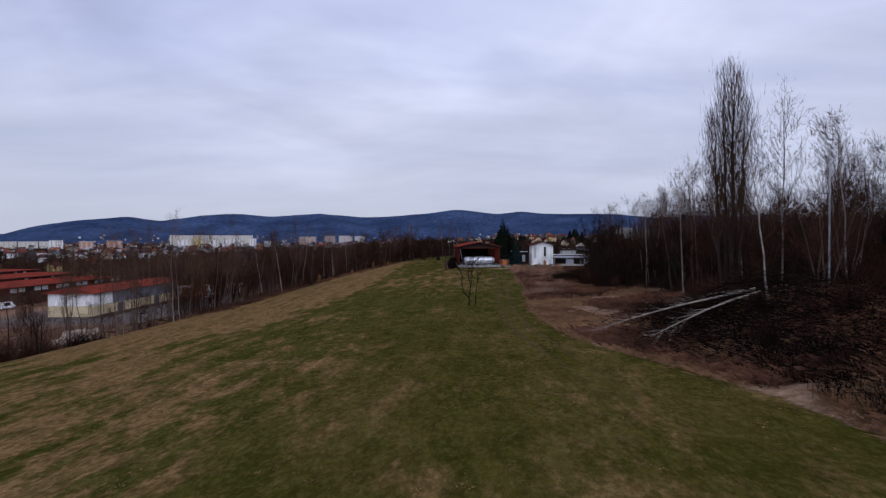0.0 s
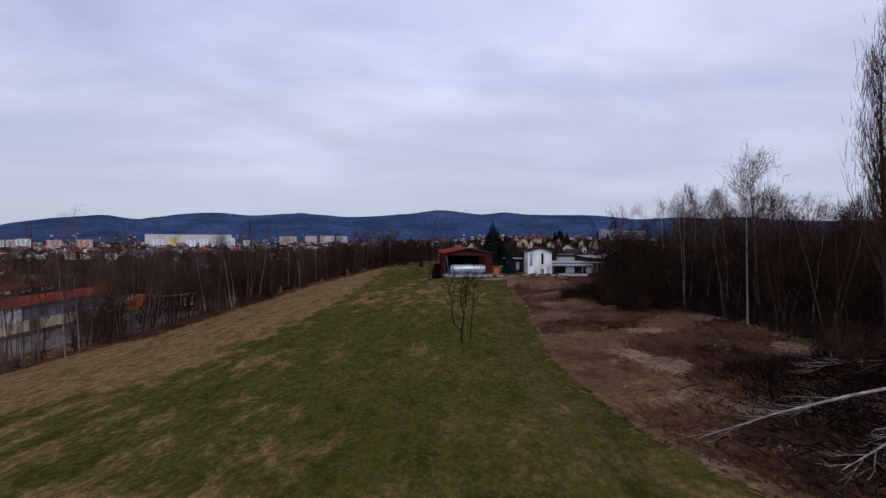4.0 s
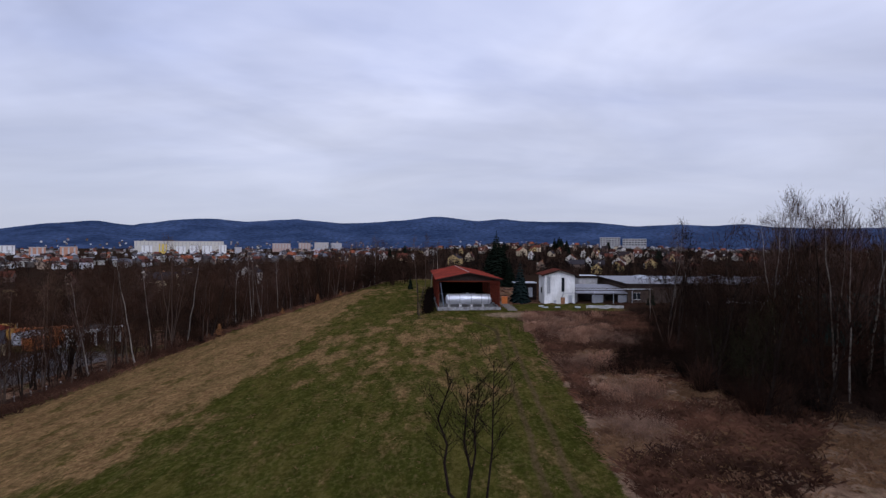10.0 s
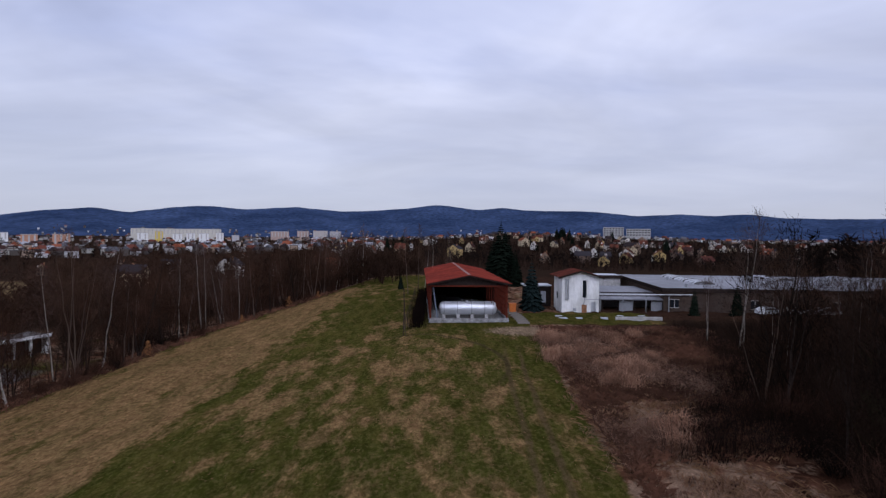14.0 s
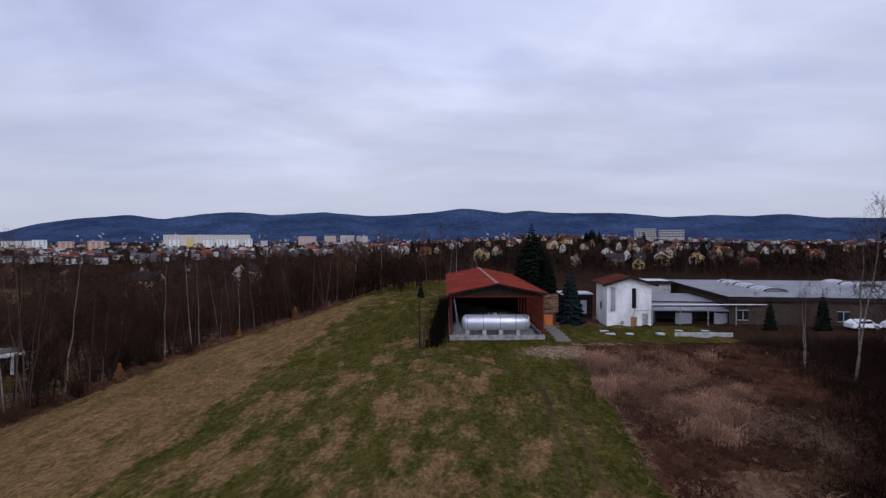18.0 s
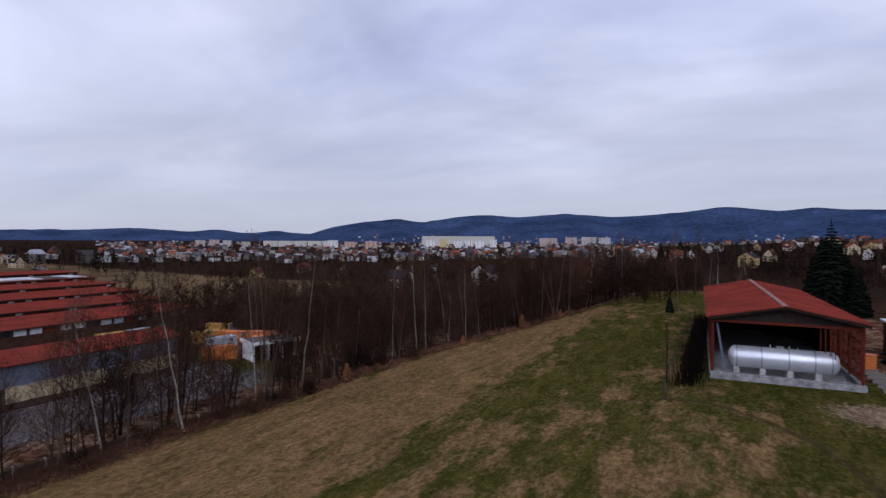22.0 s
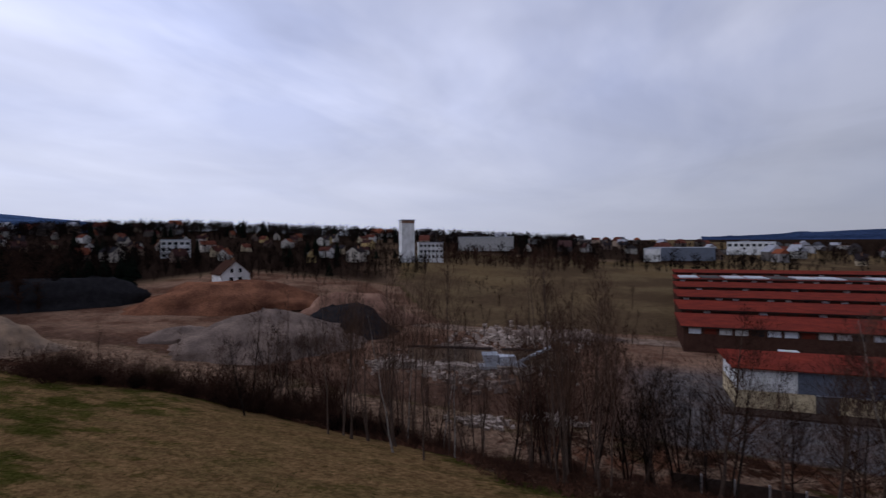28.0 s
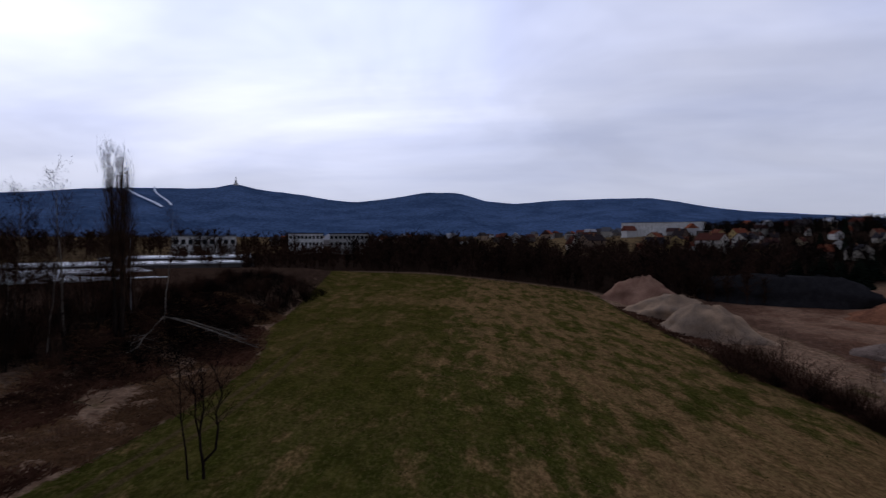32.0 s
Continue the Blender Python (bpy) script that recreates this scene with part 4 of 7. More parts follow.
# eastern wood beyond the clearing
east = "trees of the eastern wood"
for i in range(125):
    y = rng.uniform(92, 152)
    x = 27 + 1.25 * max(0, y - 105) + 44 * rng.random() ** 1.5
    if y > 128 and x < 50:
        continue
    k = rng.random()
    ob = plant(rng.choice(BIRCHES) if k < 0.14 else rng.choice(DARKS) if k < 0.82 else rng.choice(ASHES), x, y, rng.uniform(0.75, 1.2), tilt=4)
    tagged(ob, group=east)
for x, y, h in ((29, 97, 0.95), (33, 99, 0.9), (30, 104, 0.7), (36, 106, 1.0), (42, 112, 0.9)):
    tagged(plant(rng.choice(OLIVE), x, y, h), group="budding willows at the wood's edge")
for i in range(125):
    y, x = rng.uniform(62, 98), 38 + 34 * rng.random() ** 1.2
    k = rng.random()
    tagged(plant(rng.choice(BIRCHES) if k < 0.13 else rng.choice(DARKS) if k < 0.62 else rng.choice(ASHES), x, y, rng.uniform(0.75, 1.2), tilt=4), group=east)
for x, y, h in ((38.5, 100, 1.2), (40.5, 103, 1.1), (42, 101, 1.2), (44, 98, 1.25), (46.5, 104, 1.2), (38.4, 141.5, 0.62), (38.8, 142.2, 0.55), (44.5, 136, 0.7), (47.5, 131, 0.8), (52, 133, 0.9), (55, 138, 0.85), (36.5, 96, 1.0), (49, 97, 1.2), (46, 119, 1.45), (47.5, 122, 1.35), (50, 120, 1.4), (44, 118, 1.2), (39.5, 136.4, 1.2), (41, 138.2, 1.05)):
    tagged(plant(rng.choice(BIRCHES), x, y, h, tilt=3), group=east)
for i in range(16):
    y = rng.uniform(114, 148)
    x = 4.4 + (y - 84) * (0.74 + 0.35 * rng.random() ** 1.5)
    tagged(plant(rng.choice(DARKS + ASHES), x, y, rng.uniform(0.55, 0.85), tilt=4), group=east)
for kind, x, y, h in ((DARKS[0], 33.2, 120.4, 1.35), (ASHES[1], 34.2, 121.6, 1.0), (BIRCHES[0], 39.0, 127.4, 0.85), (BIRCHES[2], 38.3, 128.2, 0.75), (OLIVE[0], 34.0, 109.5, 0.8), (OLIVE[1], 37.5, 111.5, 0.85)):
    tagged(plant(kind, x, y, h, tilt=3), group=east)
for kind, x, y, h in ((0, 30.5, 114.5, 1.15), (1, 33, 111.5, 1.1), (2, 35, 116, 1.05), (0, 31.5, 108.5, 0.95), (1, 28.5, 106, 0.75), (2, 37, 119, 1.0), (0, 40, 116, 1.15), (1, 34, 104, 1.0), (2, 42, 121, 0.9)):
    tagged(plant(DARKS[kind], x, y, h, tilt=3), group=east)
for i in range(60):
    y = rng.uniform(98, 122)
    x = 25.5 + 0.35 * max(0, y - 108) + 14 * rng.random()
    tagged(plant(SHRUBS[1] if rng.random() < 0.6 else rng.choice(SHRUBS), x, y, rng.uniform(0.45, 0.95), tilt=6, wide=1.2), group="shrubs of the eastern wood")
for x, y, h in ((36.5, 80.5, 1.35), (39.0, 83.0, 1.5), (41.5, 86.5, 1.5), (37.5, 87.0, 1.2)):
    tagged(plant(rng.choice(ASHES + BIRCHES), x, y, h, tilt=3), group=east)
for x, y, h in ((47, 117, 1.2), (50, 122, 1.3), (53, 118, 1.35), (49, 126, 1.15), (55, 123, 1.3)):
    tagged(plant(rng.choice(ASHES), x, y, h, tilt=3), group=east)
# birches and thin trees past the barn's far corner
for x, y, h in ((-3.2, 196, 0.95), (-1.2, 203, 1.0), (0.4, 208, 0.85), (2.6, 214, 1.0), (5.5, 219, 0.95), (8.4, 224, 0.9)):
    tagged(plant(rng.choice(BIRCHES + TALLS), x, y, h, tilt=3), group="birches behind the barn")
# bank by the road, behind the felled wood
for i in range(46):
    y, x = rng.uniform(30, 62), 31 + 22 * rng.random() ** 1.2
    k = rng.random()
    tagged(plant(rng.choice(DARKS) if k < 0.4 else rng.choice(ASHES), x, y, rng.uniform(0.5, 0.85), tilt=3), group="trees on the road bank")
for x, y, h in ((40.7, 52.7, 1.3), (43, 55, 1.35), (45, 51, 1.25), (42.5, 49.5, 1.2), (46.5, 56.5, 1.3), (39.8, 55.8, 1.15)):
    tagged(plant(rng.choice(DARKS + ASHES[:2]), x, y, h, tilt=3), group="trees on the road bank")
for i in range(90):
    y, x = rng.uniform(-10, 62), 22 + 20 * rng.random()
    tagged(plant(rng.choice(SHRUBS[1:2] + SHRUBS), x, y, rng.uniform(0.6, 1.1), tilt=8), group="shrubs on the road bank")
for x, y, h in ((27.8, 43.4, 1.10), (34.5, 44, 1.0), (33, 57, 0.95), (34.3, 52.6, 1.40), (41.5, 52.5, 1.0)):
    tagged(plant(BIRCHES[int(x) % 3], x, y, h, tilt=3), group="trees on the road bank")
for i in range(34):
    y, x = rng.uniform(92, 116), 25 + 1.2 * max(0, y - 105) + 14 * rng.random()
    tagged(plant(rng.choice(SHRUBS), x, y, rng.uniform(0.5, 1.0), tilt=6), group="shrubs of the eastern wood")

# tall poplar with upright limbs
def poplar():
    r = random.Random(5)
    trunk, crown = Shape(), Shape()
    for k, (ox, oy, h) in enumerate(((-0.3, 0, 22.4), (0.3, 0.2, 23.2), (0.0, -0.4, 21), (-0.6, 0.3, 18.5), (0.65, -0.2, 19.5))):
        pts = [Vector((ox * (1 + 1.0 * t) + r.uniform(-0.1, 0.1), oy * (1 + t), h * t - 0.3 * (t == 0))) for t in [i / 8 for i in range(9)]]
        trunk.tube(pts, [0.21 * (1 - 0.93 * i / 8) for i in range(9)], 7)
        for i in range(30):
            t = 0.25 + 0.72 * (i + r.random()) / 30
            q = pts[min(7, int(t * 8))].lerp(pts[min(8, int(t * 8) + 1)], t * 8 - int(t * 8))
            a = r.uniform(0, 2 * math.pi)
            d = Vector((math.cos(a) * 0.42, math.sin(a) * 0.42, 1)).normalized()
            ends = Shape()
            length = 5.4 * (1.25 - t)
            grow(crown, r, q, d, length, 0.06 * (1.2 - t), 1, 0.10, 0.30, 6, 0.32, 4, ends, 0.5, 4)
            crown.add(ends.v, ends.f)
            for _ in range(26):
                w = q + d * length * r.uniform(0.2, 1.0) + Vector((r.gauss(0, 0.35), r.gauss(0, 0.35), r.gauss(0, 0.5)))
                crown.spike(w, w + Vector((r.uniform(-0.35, 0.35), r.uniform(-0.35, 0.35), 1.0)) * r.uniform(0.6, 1.3), 0.014)
    return trunk, crown


pop = tree_kind("poplar_tree", "tall bare Lombardy poplar with upright limbs", "poplar", BARK, TWIG_PALE, poplar())
pop.matrix_world = pose(28.5, 51.3, gz(28.5, 51.3) - 0.4)

# lone tree in the meadow: a forked stem and a thin one beside it
def meadow_tree():
    r = random.Random(9)
    trunk, crown = Shape(), Shape()
    stems = [([(0, 0, -0.2), (0.03, 0, 1.2), (-0.9, 0.1, 2.2), (-1.15, 0.2, 3.8), (-1.0, 0.2, 4.8), (-1.5, 0.3, 6.2), (-1.1, 0.2, 7.4), (-0.7, 0.3, 8.4)], 0.14),
             ([(0, 0, 1.0), (0.15, 0.1, 2.2), (0.25, 0, 3.4), (-0.1, 0.1, 5.0), (0.0, 0, 6.6), (0.1, 0, 8.0)], 0.14),
             ([(0.25, 0, 3.0), (0.5, 0.1, 4.4), (0.45, 0.2, 6.0), (0.7, 0.2, 7.6)], 0.09),
             ([(1.0, 0.2, -0.2), (1.15, 0.2, 2.2), (1.4, 0.3, 4.4), (1.45, 0.3, 6.8), (1.5, 0.3, 9.4)], 0.10)]
    for pts, g in stems:
        pts = [Vector(p) for p in pts]
        n = len(pts)
        trunk.tube(pts, [0.8 * g * (1 - 0.8 * i / (n - 1)) for i in range(n)], 7)
        for i in range(26):
            t = (0.42 + 0.56 * (i + r.random()) / 26) * (n - 1)
            k = min(n - 2, int(t))
            q = pts[k].lerp(pts[k + 1], t - k)
            a = r.uniform(0, 2 * math.pi)
            ends = Shape()
            grow(crown, r, q, Vector((math.cos(a), math.sin(a), 0.9)).normalized(), r.uniform(0.8, 1.9), 0.02, 1, 0.25, 0.2, 5, 0.7, 4, ends, 0.5, 3)
            crown.add(ends.v, ends.f)
    return trunk, crown


lone = tree_kind("meadow_tree", "lone bare tree with forked dark stems in the grass", "tree", BARK, TWIG_DARK, meadow_tree())
lone.matrix_world = pose(3.8, 79.2, gz(3.8, 79.2) - 0.05)
lone.scale = (0.95, 0.95, 0.92)

# spruces
for x, y, h in ((21.0, 219, 1.10), (23.2, 222, 0.9), (19.3, 223, 0.78), (24.5, 216, 0.62)):
    tagged(plant(SPRUCES[0], x, y, h, wide=1.45), "tall dark spruce behind the barn")
for x, y, h in ((232, 1080, 1.5), (240, 1072, 1.7), (248, 1090, 1.6), (256, 1080, 1.4), (244, 1100, 1.6), (338, 1080, 1.4), (262, 671, 1.0), (268, 678, 1.15), (274, 672, 0.95), (-54, 673, 1.15), (-46, 668, 1.0), (-38, 705, 1.3), (190, 800, 1.0), (110, 900, 1.2)):
    tagged(plant(SPRUCES[0], x, y, h, wide=1.5), "dark spruce among the hillside houses")
blue = spruce("spruce_tree", "blue-green spruce beside the white hut", 9.5, 2.5, NEEDLE_BLUE, 8, 16)
blue.matrix_world = pose(21.0, 171, gz(21, 171) - 0.1)
for x, y, h in ((48, 164.5, 0.42), (56, 165.5, 0.5), (-5.5, 205, 0.35)):
    plant(SPRUCES[1], x, y, h)
for i in range(20):
    a, d = radians(rng.uniform(-36, 2)), rng.uniform(450, 1000)
    plant(rng.choice(SPRUCES), -math.sin(a) * d, 110 + math.cos(a) * d, rng.uniform(0.45, 0.95), wide=1.2)
for i in range(26):
    a, d = radians(rng.choice((rng.uniform(112, 127), rng.uniform(133, 150)))), rng.uniform(240, 480)
    plant(rng.choice(SPRUCES), -math.sin(a) * d, 110 + math.cos(a) * d, rng.uniform(0.45, 0.9), wide=1.2)
for i in range(95):
    a, d = radians(rng.uniform(98, 154)), rng.uniform(545, 700)
    plant(SPRUCES[i % 2], -math.sin(a) * d, 110 + math.cos(a) * d, rng.uniform(0.55, 1.15), wide=0.95)
for i in range(44):
    a, d = radians(rng.uniform(141, 155)), rng.uniform(205, 238)
    plant(SPRUCES[1], -7 - math.sin(a) * d, 110 + math.cos(a) * d, rng.uniform(0.6, 0.85), wide=1.5)
retire(BIRCHES + ASHES + TALLS + DARKS + OLIVE + SHRUBS + SPRUCES)


# undergrowth that fills the woods between the trunks
def undergrowth(name, label, mat, count, place, tall, seed, thick=0.016):
    r, s = random.Random(seed), Shape()
    for _ in range(count):
        x, y = place(r)
        z, h = gz(x, y) - 0.1, r.uniform(*tall)
        for _ in range(5):
            p = Vector((x + r.gauss(0, 0.25), y + r.gauss(0, 0.25), z))
            q = p + Vector((r.gauss(0, 0.28) * h, r.gauss(0, 0.28) * h, h * r.uniform(0.6, 1.0)))
            s.spike(p, q, thick * r.uniform(0.7, 1.3))
            m = p.lerp(q, r.uniform(0.35, 0.8))
            s.spike(m, m + Vector((r.gauss(0, 0.3) * h, r.gauss(0, 0.3) * h, h * r.uniform(0.05, 0.4))), thick * 0.7)
    return tagged(part(name, s, mat), label, "undergrowth", kind="stuff")


def west_spot(r):
    y = 245 - 88 * r.random() ** 1.1
    deep = 14 + 20 * float(smooth(125, 175, y))
    return float(edge_x(y)) - 1.5 - deep * r.random(), y


def bank_low_spot(r):
    y = r.uniform(22, 142)
    return float(grass_x(y)) - 1.0 - 9 * r.random() ** 1.3, y


def scrub_spot(r):
    y = r.uniform(24, 80)
    return float(grass_x(y)) - 0.6 - 3.5 * r.random(), y


def east_spot(r):
    y = r.uniform(64, 120)
    x0 = 37 if y < 92 else 28 + 1.2 * max(0, y - 106)
    return x0 + 30 * r.random() ** 1.4, y


def works_spot(r):
    y = r.uniform(108, 152)
    return 4.4 + (y - 84) * (0.66 + 0.45 * r.random()) + r.gauss(0, 1.5), y


def lawn_end_spot(r):
    y = r.uniform(124, 156)
    return 33 + 0.22 * (y - 124) + 17 * r.random(), y


def weed_spot(r):
    x, y = r.choice(((20.6, 136), (22.5, 141), (24.3, 127.5), (21.0, 130), (26.5, 134), (19.5, 143), (28, 124), (18.5, 112), (19.5, 100), (17.5, 92)))
    return x + r.gauss(0, 1.5), y + r.gauss(0, 2.0)


def bank_spot(r):
    return 21 + 20 * r.random() ** 1.1, r.uniform(-15, 60)


undergrowth("undergrowth", "brown undergrowth in the western strip of wood", TWIG_MID, 900, west_spot, (0.8, 3.0), 41)
undergrowth("undergrowth", "low brown scrub along the yard bank", TWIG, 2600, bank_low_spot, (0.4, 2.1), 44)
undergrowth("undergrowth", "dark scrub along the depot bank", TWIG_MID, 700, scrub_spot, (0.6, 2.4), 45)
undergrowth("undergrowth", "dark undergrowth of the eastern wood", TWIG_DARK_BROWN, 3600, east_spot, (0.8, 3.6), 42, 0.02)
undergrowth("undergrowth", "dark scrub before the works", TWIG_DARK_BROWN, 4200, works_spot, (0.6, 2.9), 46, 0.018)
undergrowth("undergrowth", "dark brown scrub at the lawn's end", TWIG_DARK_BROWN, 2400, lawn_end_spot, (0.5, 2.0), 48, 0.018)
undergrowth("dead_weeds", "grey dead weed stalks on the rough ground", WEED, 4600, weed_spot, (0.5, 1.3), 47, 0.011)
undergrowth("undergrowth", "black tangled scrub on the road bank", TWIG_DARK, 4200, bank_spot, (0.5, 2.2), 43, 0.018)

# beeches that keep their dead leaves
for k in range(4):
    y = (150, 173, 187, 198)[k]
    x = float(edge_x(y)) - 1.2
    ob = thing("beech_sapling", "beech sapling with rusty dead leaves", "sapling", pose(x, y, gz(x, y) - 0.1), "beech saplings")
    r = random.Random(k)
    h = r.uniform(1.4, 2.6)
    part("stem", Shape().tube([(0, 0, 0), (0.1, 0, h * 0.5), (0.05, 0.1, h)], [0.05, 0.035, 0.01], 5), BARK, ob)
    s = Shape()
    for _ in range(420):
        t = r.uniform(0.15, 1.0)
        p = Vector((r.gauss(0, 0.55), r.gauss(0, 0.55), 0)) * (1.15 - t) * h * 0.33 + Vector((0, 0, t * h))
        a = Vector((r.uniform(-1, 1), r.uniform(-1, 1), r.uniform(-0.5, 0.5))).normalized() * 0.09
        b = Vector((r.uniform(-1, 1), r.uniform(-1, 1), r.uniform(-1, 0.2))).normalized() * 0.07
        s.add([p - a, p + b, p + a, p - b], [(0, 1, 2, 3)])
    part("leaves", s, LEAF, ob, "rusty dead leaves")

# far woods: whole hillsides of small bare crowns
def far_wood(name, label, mat, spots, tall=(6, 12), seed=1, limbs=16, thick=0.02):
    """Many small bare trees: a stem, limbs that spread from it, and two side twigs to each limb."""
    r = np.random.default_rng(seed)
    n = len(spots)
    px, py = np.array(spots).T
    foot = np.stack([px, py, ground_z(px, py) - 0.5], -1)[:, None]
    h = (tall[0] + (tall[1] - tall[0]) * r.random(n) ** 1.3)[:, None]
    wide = h * r.uniform(0.22, 0.42, (n, 1))
    low = r.uniform(0.03, 0.24, (n, 1))

    def spikes(p, q, w):
        d = q - p
        e = np.cross(d, r.normal(size=d.shape))
        e *= (w / np.maximum(1e-6, np.linalg.norm(e, axis=-1)))[..., None]
        g = np.cross(d, e)
        g *= (w / np.maximum(1e-6, np.linalg.norm(g, axis=-1)))[..., None]
        return np.stack([p + e, p - 0.5 * e + 0.87 * g, p - 0.5 * e - 0.87 * g, q], -2).reshape(-1, 3)

    a, t = r.uniform(0, 2 * np.pi, (n, limbs)), low + (0.9 - low) * r.random((n, limbs))
    m = wide * np.sqrt(r.random((n, limbs))) * (1.1 - 0.75 * np.abs(t - 0.45))
    p = foot + np.stack([0 * m, 0 * m, h * t], -1)
    q = p + np.stack([m * np.cos(a), m * np.sin(a), np.minimum(m * r.uniform(0.3, 1.5, m.shape), h * (1.06 - t))], -1)
    out = [spikes(p, q, thick * h * r.uniform(0.5, 1.1, m.shape))]
    for _ in range(2):
        f = r.uniform(0.3, 0.95, (n, limbs, 1))
        c = p + (q - p) * f
        out.append(spikes(c, c + r.normal(size=c.shape) * np.array([0.085, 0.085, 0.06]) * h[..., None] + np.array([0, 0, 0.05]) * h[..., None], 0.8 * thick * h * r.uniform(0.5, 1.1, m.shape)))
    top = foot + np.concatenate([r.normal(size=(n, 1, 2)) * 0.03 * h[..., None], h[:, :, None]], -1)
    out.append(spikes(foot, top, 0.016 * h))
    s = Shape()
    v = np.concatenate(out)
    k = np.arange(len(v) // 4)[:, None] * 4
    s.v = v.tolist()
    s.f = (k[:, :, None] + np.array([[0, 1, 3], [1, 2, 3], [2, 0, 3]])).reshape(-1, 3).tolist()
    return tagged(part(name, s, mat), label, "woods", kind="stuff")


def sector(count, az, dist, seed):
    """Spots in a sector round the place; the field beyond the factory road stays open."""
    r = random.Random(seed)
    out = []
    for _ in range(count):
        a, d = radians(r.uniform(*az)), math.exp(r.uniform(math.log(dist[0]), math.log(dist[1])))
        x, y = -math.sin(a) * d, 110 + math.cos(a) * d
        if -470 < x < -140 and 150 < y < 335 + 30 * math.sin(x * 0.05) and a < radians(75) and r.random() > 0.06:
            continue
        out.append((x, y))
    return out


far_wood("valley_wood", "dense bare brown wood in the valley", TWIG_MID, sector(1800, (8, 62), (130, 420), 1), (4, 12), 1, 34, 0.017)
far_wood("valley_wood", "darker bare trees in the valley wood", TWIG, sector(620, (8, 62), (130, 420), 11), (4, 11), 11, 34, 0.017)
far_wood("valley_wood", "bare brown woods far down the valley", TWIG_MID, sector(2300, (-45, 75), (420, 1700), 2), (5, 14), 2, 12, 0.032)
far_wood("valley_wood", "dark woods far down the valley", TWIG_DARK, sector(1300, (-45, 75), (420, 1700), 12), (5, 12), 12, 12, 0.034)
far_wood("valley_wood", "bare wood behind the end of the meadow", TWIG_MID, sector(150, (1, 16), (112, 210), 38), (6, 11), 38, 40, 0.014)
far_wood("garden_trees", "dark bare garden trees between the hillside houses", TWIG_DARK, sector(2500, (-46, 5), (300, 1250), 3), (4, 10), 3, 20, 0.026)
far_wood("garden_trees", "brown bare trees below the hillside houses", TWIG_MID, sector(700, (-46, 6), (170, 700), 23), (3, 7), 23, 20)
far_wood("southern_wood", "dark bare wood behind the meadow", TWIG_MID, sector(700, (146, 187), (176, 300), 4), (4, 14), 4, 46, 0.014)
far_wood("southern_wood", "taller bare trees in the southern wood", TWIG_DARK, sector(220, (140, 190), (180, 330), 24), (5, 15), 24, 46, 0.013)
far_wood("field_trees", "bare trees before the pale halls", TWIG, sector(150, (94, 112), (290, 370), 25), (5, 12), 25, 22)
far_wood("field_scrub", "thin brown scrub on the rough field", TWIG, sector(260, (90, 116), (96, 240), 26), (2, 5), 26, 18, 0.010)
far_wood("southern_hedge", "low bare trees before the school blocks", TWIG, sector(300, (187, 207), (178, 300), 14), (4, 9), 14, 26)
far_wood("field_trees", "bare trees and hedges beyond the fields", TWIG_DARK, sector(800, (58, 112), (340, 760), 5), (5, 13), 5, 18, 0.024)
far_wood("settlement_trees", "dark bare trees between the southwestern houses", TWIG_DARK, sector(620, (112, 158), (235, 560), 15), (3, 9), 15, 26, 0.016)
far_wood("settlement_trees", "brown bare trees between the southwestern houses", TWIG_DARK_BROWN, sector(500, (112, 158), (250, 560), 16), (3, 8), 16, 26, 0.016)
far_wood("settlement_trees", "low bare trees before the southwestern houses", TWIG_DARK_BROWN, sector(330, (112, 162), (222, 300), 36), (3, 7), 36, 30, 0.014)
far_wood("ridge_wood", "dark wood along the southwestern skyline", TWIG_DARK, sector(3000, (96, 155), (540, 860), 6), (8, 15), 6, 18, 0.016)
far_wood("eastern_far_wood", "dark bare wood beyond the works", TWIG_DARK, sector(620, (230, 318), (170, 420), 7), (8, 16), 7, 24, 0.022)
far_wood("eastern_far_wood", "bare trees behind the low works halls", TWIG, sector(400, (196, 232), (300, 520), 17), (7, 16), 17, 22, 0.022)


# ---- the barn with the gas tank ----
PLINTH = material("mottled_concrete", (0.27, 0.265, 0.26), 0.9, vary=0.35, scale=1.6, tint=(0.15, 0.145, 0.14), bump=0.4)


